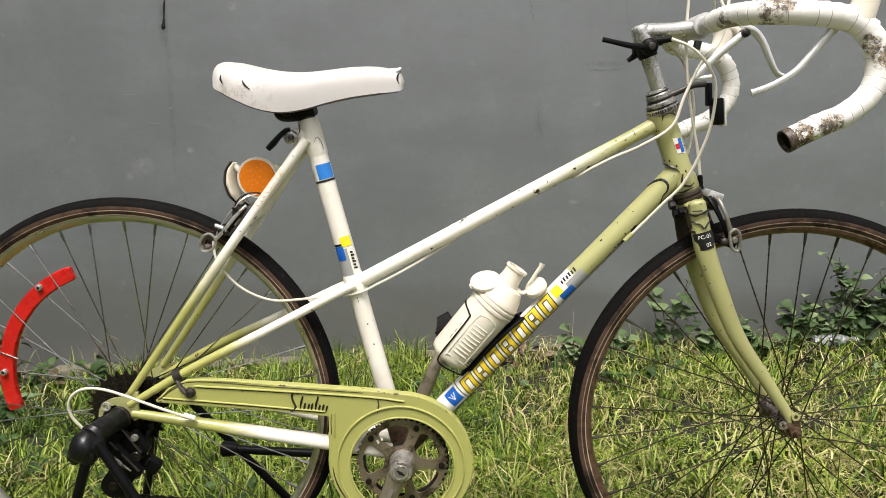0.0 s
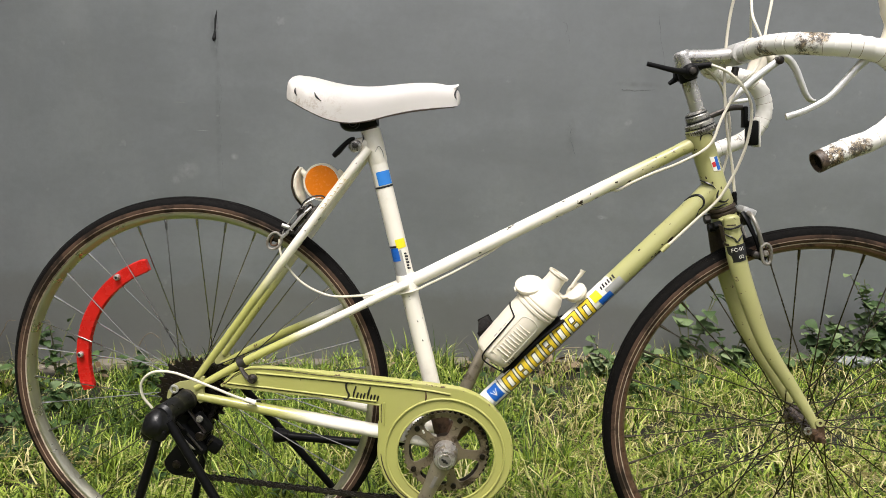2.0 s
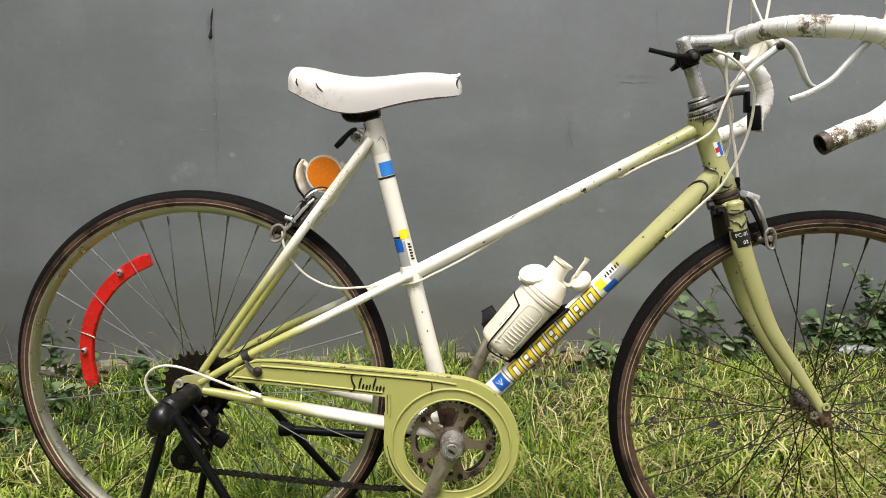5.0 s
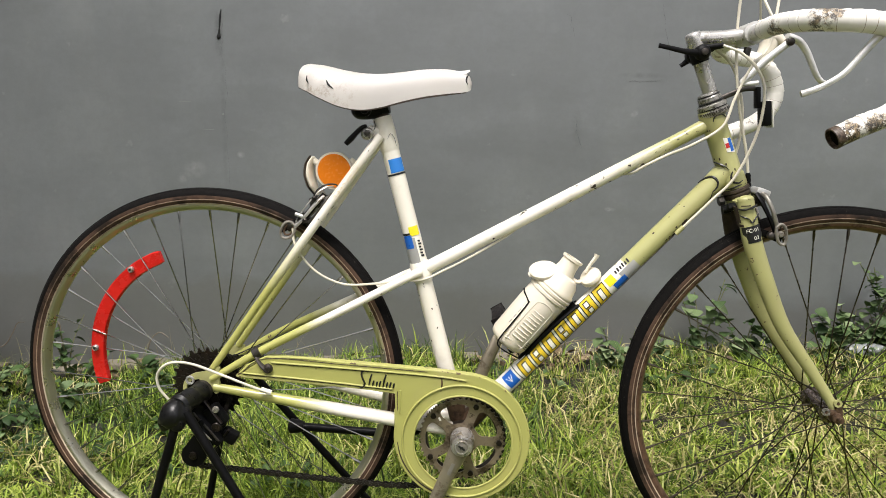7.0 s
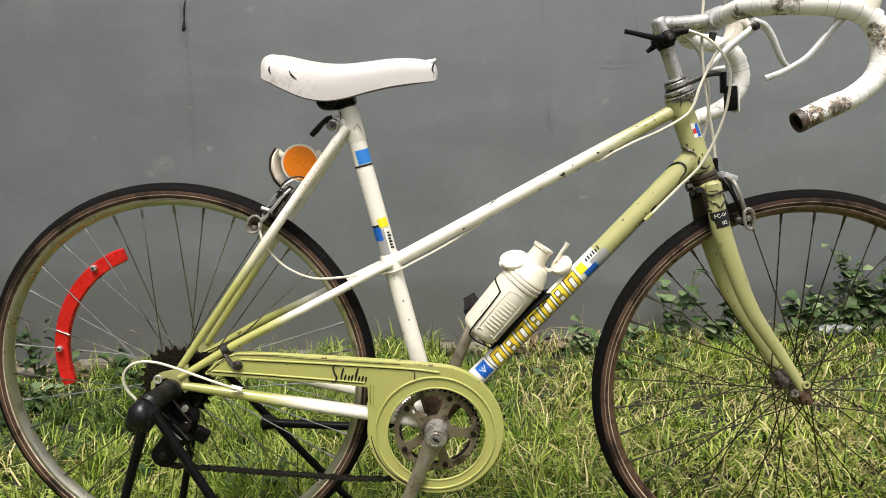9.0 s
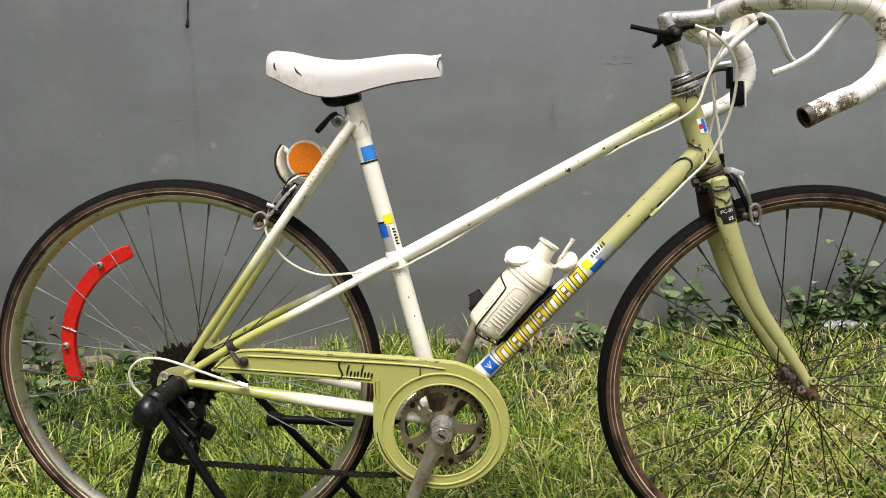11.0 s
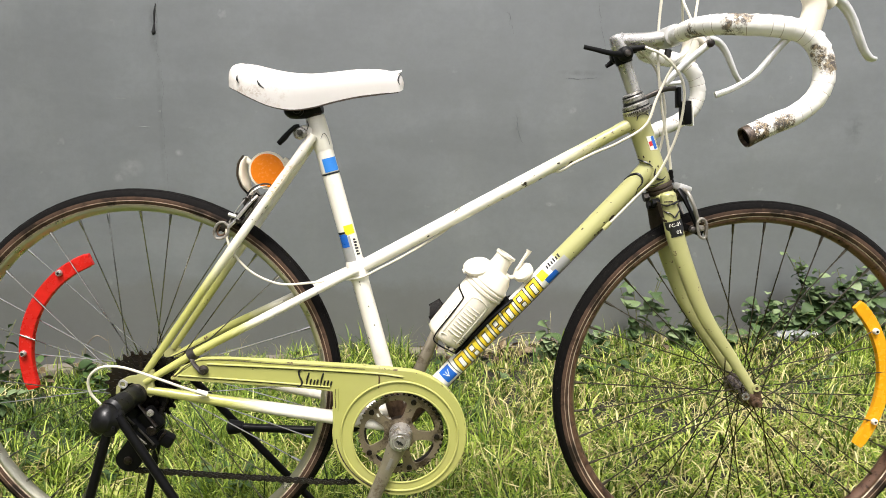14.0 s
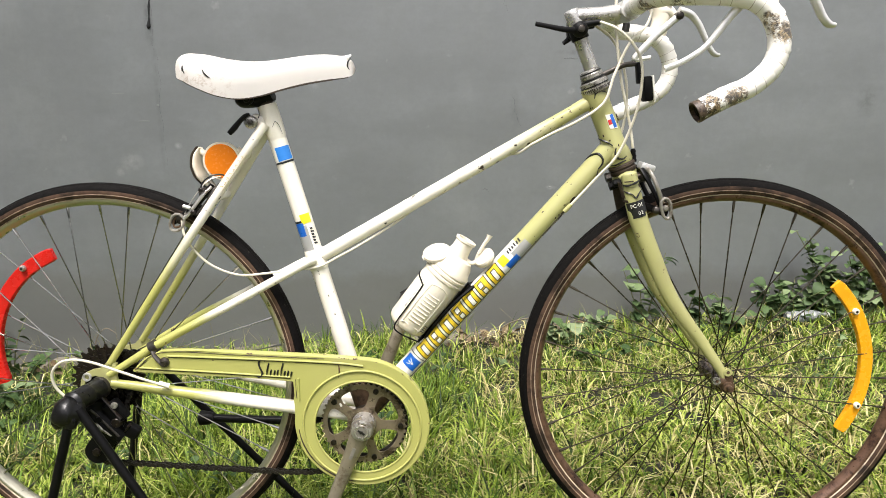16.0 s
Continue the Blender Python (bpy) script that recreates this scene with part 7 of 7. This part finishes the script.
    blades("dead_grass", x, y, rng.uniform(0.04, 0.12, k), rng.uniform(0.0020, 0.0042, k), np.full(k, 1.62) + rng.normal(0, 0.12, k), M_STRAW, "dead pale grass lying in the lawn", 7, z)


build_lawn()


# ---- plants ----
def leaf_mesh(name, material, pointed=1.0, wide=0.62, lobes=0.0):
    """A leaf one unit long, folded along its rib and drooping at the tip."""
    bm = bmesh.new()
    n = 7 if lobes == 0 else 14
    left, rib, right = [], [], []
    for i in range(n + 1):
        t = i / n
        w = wide * 0.5 * math.sin(math.pi * t ** (0.75 * pointed)) ** 0.8 * (1 + lobes * math.sin(t * 17))
        z = 0.10 * math.sin(t * 2.6) - 0.22 * t * t
        rib.append(bm.verts.new((t, 0, z)))
        left.append(bm.verts.new((t, w, z + 0.22 * w)))
        right.append(bm.verts.new((t, -w, z + 0.22 * w)))
    for i in range(n):
        for a, b in ((left, rib), (rib, right)):
            bm.faces.new((a[i], b[i], b[i + 1], a[i + 1]))
    bmesh.ops.remove_doubles(bm, verts=bm.verts[:], dist=1e-5)
    for f in bm.faces:
        f.smooth = True
    me = bpy.data.meshes.new(name)
    bm.to_mesh(me)
    bm.free()
    me.materials.append(material)
    return me


LEAF_A = leaf_mesh("leaf", M_LEAF, 1.0, 0.72)
LEAF_B = leaf_mesh("leaf_pale", M_LEAF2, 0.9, 0.62)
LEAF_C = leaf_mesh("leaf_lobed", M_LEAF, 1.12, 0.92, 0.05)
LEAF_E = leaf_mesh("leaf_dark", M_LEAFD, 1.0, 0.6)


def plant(name, label, category, base, stems, leaf, size, leaves, seed, face=None, pair=False):
    """Stems as curved tubes from the base; leaves set along them, turned to the light."""
    rng = random.Random(seed)
    root = thing(name, label, category, base, "weeds by the wall")
    for pts in stems:
        line = curve([Vector(p) for p in pts], 6)
        part("stem", sweep(bmesh.new(), line, [0.0028, 0.0014], 6), M_STEM, root)
        for k in range(leaves):
            t = (k + rng.uniform(0.2, 0.8)) / leaves
            i = min(len(line) - 2, int((0.12 + 0.88 * t) * (len(line) - 1)))
            p = line[i].lerp(line[i + 1], rng.random())
            s = size * rng.uniform(0.55, 1.15) * (1.15 - 0.45 * t)
            yaw = rng.uniform(0, 360) if face is None else face + rng.uniform(-95, 95)
            shared("leaf", leaf, root, pose(p.x, p.y, p.z, rng.uniform(-35, 35), rng.uniform(-38, 30), yaw) @ Matrix.Scale(s, 4))
    return root


def on_ground(x, y):
    return (x, y, ground_z(x, y) - 0.004)


def build_weeds():
    rng = random.Random(21)
    # creeper along the wall behind the front wheel
    for i, (x, h, spread) in enumerate(((2.02, 0.36, 0.17), (2.18, 0.33, 0.17), (1.86, 0.20, 0.16), (2.36, 0.32, 0.18), (2.52, 0.36, 0.18), (2.72, 0.36, 0.16))):
        b = on_ground(x, WALL_Y - 0.12)
        stems = []
        for k in range(9):
            dx = rng.uniform(-spread, spread)
            hh = h * rng.uniform(0.55, 1.1)
            stems.append([(0, 0, 0), (dx * 0.4, rng.uniform(-0.05, 0.02), hh * 0.5), (dx, rng.uniform(-0.09, 0.06), hh)])
        plant("creeper_plant", "bushy green creeper with toothed leaves against the wall", "plant", b, stems, LEAF_C, 0.060, 17, 30 + i, -90)
    for i, (x, y, h, spread) in enumerate(((1.32, 1.44, 0.34, 0.10), (1.46, 1.40, 0.18, 0.13), (1.12, 1.40, 0.14, 0.10), (0.98, 1.36, 0.16, 0.09), (1.66, 1.40, 0.14, 0.12))):
        b = on_ground(x, y)
        stems = []
        for k in range(4):
            dx = rng.uniform(-spread, spread)
            hh = h * rng.uniform(0.5, 1.1)
            stems.append([(0, 0, 0), (dx * 0.5, rng.uniform(-0.05, 0.02), hh * 0.55), (dx, rng.uniform(-0.08, 0.04), hh)])
        plant("wall_weed", "small leafy green weed growing at the wall", "plant", b, stems, LEAF_C, 0.070, 8, 50 + i, -90)
    # broad-leaved weeds on the other side
    for i, (x, y, h) in enumerate(((-1.52, 1.22, 0.13), (-1.33, 1.18, 0.12), (-1.17, 1.20, 0.15), (-1.62, 1.05, 0.12), (-1.02, 1.25, 0.14), (-1.42, 0.98, 0.11), (-1.20, 1.42, 0.24), (-0.95, 1.05, 0.10), (-0.80, 1.32, 0.12), (-1.25, 0.80, 0.09), (-1.05, 0.72, 0.09), (-1.5, 0.78, 0.10), (-0.62, 1.15, 0.10))):
        b = on_ground(x, y)
        stems = []
        for k in range(5):
            a = rng.uniform(0, 6.28)
            stems.append([(0, 0, 0), (0.03 * math.cos(a), 0.03 * math.sin(a), h * 0.6), (0.085 * math.cos(a), 0.085 * math.sin(a), h * rng.uniform(0.8, 1.1))])
        plant("broadleaf_weed", "low broad-leaved green weed in the grass", "plant", b, stems, LEAF_B if x < -1.4 else (LEAF_E, LEAF_A)[i % 2], 0.062, 5, 70 + i)
    for i, (x, y) in enumerate(((-0.78, 0.31), (-0.55, 0.55), (0.25, 0.95), (-0.25, 0.75), (1.62, 0.75), (1.78, 0.95), (1.9, 1.1), (-0.95, 0.6), (0.75, 1.12), (2.05, 0.8))):
        b = on_ground(x, y)
        stems = [[(0, 0, 0), (0.02 * math.cos(a), 0.02 * math.sin(a), 0.035), (0.06 * math.cos(a), 0.06 * math.sin(a), rng.uniform(0.05, 0.085))] for a in (0.5, 2.4, 4.4)]
        plant("lawn_weed", "small leafy weed among the lawn grass", "plant", b, stems, LEAF_B if i == 0 else LEAF_A, 0.048 if i == 0 else 0.040, 3, 90 + i)
    # dark low clumps between the grass
    spots = [(rng.uniform(-1.65, -0.75), rng.uniform(0.45, 1.15)) for _ in range(26)] + [(rng.uniform(-0.6, 2.3), rng.uniform(0.25, 1.3)) for _ in range(20)] + [(rng.uniform(1.0, 2.4), rng.uniform(1.2, 1.45)) for _ in range(10)]
    spots = [(x, y) for x, y in spots if not (x > 0.45 and y < 1.0)]
    for i, (x, y) in enumerate(spots):
        b = on_ground(x, y)
        stems = [[(0, 0, 0), (0.03 * math.cos(a), 0.03 * math.sin(a), 0.04), (rng.uniform(0.05, 0.10) * math.cos(a), rng.uniform(0.05, 0.10) * math.sin(a), rng.uniform(0.04, 0.10))] for a in (rng.uniform(0, 6.3) for _ in range(4))]
        plant("ground_weed", "low dark green weed clump in the lawn", "plant", b, stems, LEAF_E, 0.045, 5, 200 + i)
    # shrub with coral flower heads
    b = on_ground(-1.64, 1.30)
    stems = []
    for k in range(20):
        dx, hh = rng.uniform(-0.26, 0.22), rng.uniform(0.20, 0.48)
        stems.append([(0, 0, 0), (dx * 0.5, rng.uniform(-0.06, 0.04), hh * 0.55), (dx, rng.uniform(-0.12, 0.08), hh)])
    shrub = plant("flowering_shrub", "small dark green shrub with coral red flower heads", "shrub", b, stems, LEAF_E, 0.070, 19, 120)
    petal = leaf_mesh("petal", M_PETAL, 1.0, 0.5)
    # pale young shoots at the stem tips
    for k in range(26):
        tip = Vector(stems[k % 20][2])
        shared("young_leaf", LEAF_B, shrub, pose(tip.x + rng.uniform(-0.03, 0.03), tip.y - 0.02, tip.z + rng.uniform(-0.06, 0.0), rng.uniform(-30, 30), rng.uniform(-75, -15), rng.uniform(-120, 30)) @ Matrix.Scale(rng.uniform(0.035, 0.055), 4))
    # rounded flower heads, seen against the leaves
    for x, z, size, count in ((0.158, 0.178, 0.018, 50), (0.148, 0.050, 0.024, 80), (0.204, 0.045, 0.008, 14), (0.02, 0.21, 0.022, 60), (-0.07, 0.12, 0.022, 60), (-0.16, 0.24, 0.02, 50), (-0.02, -0.03, 0.02, 50)):
        p = Vector((x, -0.10, z - b[2]))
        for j in range(count):
            d = Vector((rng.gauss(0, 1), rng.gauss(0, 1), rng.gauss(0.3, 1))).normalized()
            q = p + d * size
            shared("petal", petal, shrub, Matrix.Translation(q) @ d.to_track_quat("X", "Z").to_matrix().to_4x4() @ Matrix.Scale(rng.uniform(0.011, 0.018), 4))
    # one small pink flower
    b = on_ground(1.75, 0.45)
    fl = thing("pink_flower", "small pale pink wildflower on a thin stalk", "flower", b)
    part("stem", pipe([(0, 0, 0), (0.004, 0.0, 0.06), (0.0, 0.0, 0.115)], 0.0012, 6), M_STEM, fl)
    pink = leaf_mesh("pink_petal", M_PINK, 0.8, 0.8)
    for k in range(9):
        shared("petal", pink, fl, pose(0, 0, 0.115, 0, -50, k * 40) @ Matrix.Scale(0.014, 4))
    # dry stalks on and beside the wall
    for pts in ([(-1.66, -0.19), (-1.55, -0.17), (-1.50, -0.11), (-1.475, -0.065), (-1.44, -0.058)], [(-1.30, -0.27), (-1.285, -0.15), (-1.29, -0.06), (-1.315, -0.05)], [(-0.93, -0.22), (-0.90, -0.12), (-0.86, -0.08), (-0.82, -0.10)],
                [(0.70, -0.10), (0.80, -0.02), (0.90, 0.0), (1.0, -0.03)], [(0.62, -0.12), (0.74, -0.07), (0.90, -0.06), (1.05, -0.08)]):
        mid_y = WALL_Y - 0.03 if pts[0][0] < 0 else WALL_Y - 0.15
        t = part("dry_stalk", pipe([(x, mid_y, z) for x, z in pts], [0.003, 0.0016], 6, 5), M_TWIG)
        tagged(t, "thin dry grey plant stalk by the wall", "twig", "dry stalks")


build_weeds()


# ---- litter ----
def build_leaf_litter():
    """Fallen leaves lying along the foot of the wall."""
    rng = random.Random(77)
    bm = bmesh.new()
    for i in range(170):
        x = rng.gauss(0.80, 0.22) if i % 2 else rng.uniform(-1.5, 2.3)
        y = WALL_Y - 0.07 - abs(rng.gauss(0, 0.10))
        m = pose(x, y, ground_z(x, y) + rng.uniform(0.012, 0.045), rng.uniform(-40, 40), rng.uniform(-40, 40), rng.uniform(0, 360)) @ Matrix.Scale(rng.uniform(0.025, 0.06), 4)
        rib = [bm.verts.new(m @ Vector((t, 0, -0.12 * t * t))) for t in (0, 0.3, 0.65, 1)]
        one = [bm.verts.new(m @ Vector((t, w, 0.10 - 0.12 * t * t))) for t, w in ((0.3, 0.26), (0.65, 0.22))]
        two = [bm.verts.new(m @ Vector((t, -w, 0.14 - 0.12 * t * t))) for t, w in ((0.3, 0.26), (0.65, 0.22))]
        for side in (one, two):
            bm.faces.new((rib[0], rib[1], side[0]))
            bm.faces.new((rib[1], rib[2], side[1], side[0]))
            bm.faces.new((rib[2], rib[3], side[1]))
    ob = part("fallen_leaves", bm, M_DEADLEAF)
    tagged(ob, "dry brown fallen leaves along the foot of the wall", "leaves", kind="stuff")


build_leaf_litter()


def build_litter():
    """A crushed clear plastic bottle lying at the wall."""
    o = Vector((1.90, 1.36, ground_z(1.90, 1.36) + 0.055))
    root = thing("crushed_bottle", "crushed clear plastic bottle lying in the grass", "litter", tuple(o))
    bm = lathe(bmesh.new(), [(-0.075, 0.006), (-0.073, 0.018), (-0.06, 0.024), (-0.05, 0.021), (-0.035, 0.025), (-0.02, 0.020), (0.0, 0.025), (0.018, 0.020), (0.035, 0.024), (0.055, 0.019), (0.07, 0.010), (0.082, 0.010)], (0, 0, 0), (1, 0.12, 0.06), 20)
    for v in bm.verts:
        k = noise.noise(v.co * 45)
        v.co += Vector((0.3, 1.0, 1.0)) * 0.007 * k
    part("body", bm, M_CLEAR, root, smooth_it=False)
    part("cap", lathe(bmesh.new(), [(0, 0.0125), (0.012, 0.0125), (0.0135, 0.010)], (0.082, 0.0098, 0.0049), (1, 0.12, 0.06), 16), M_WHITE, root)


build_litter()
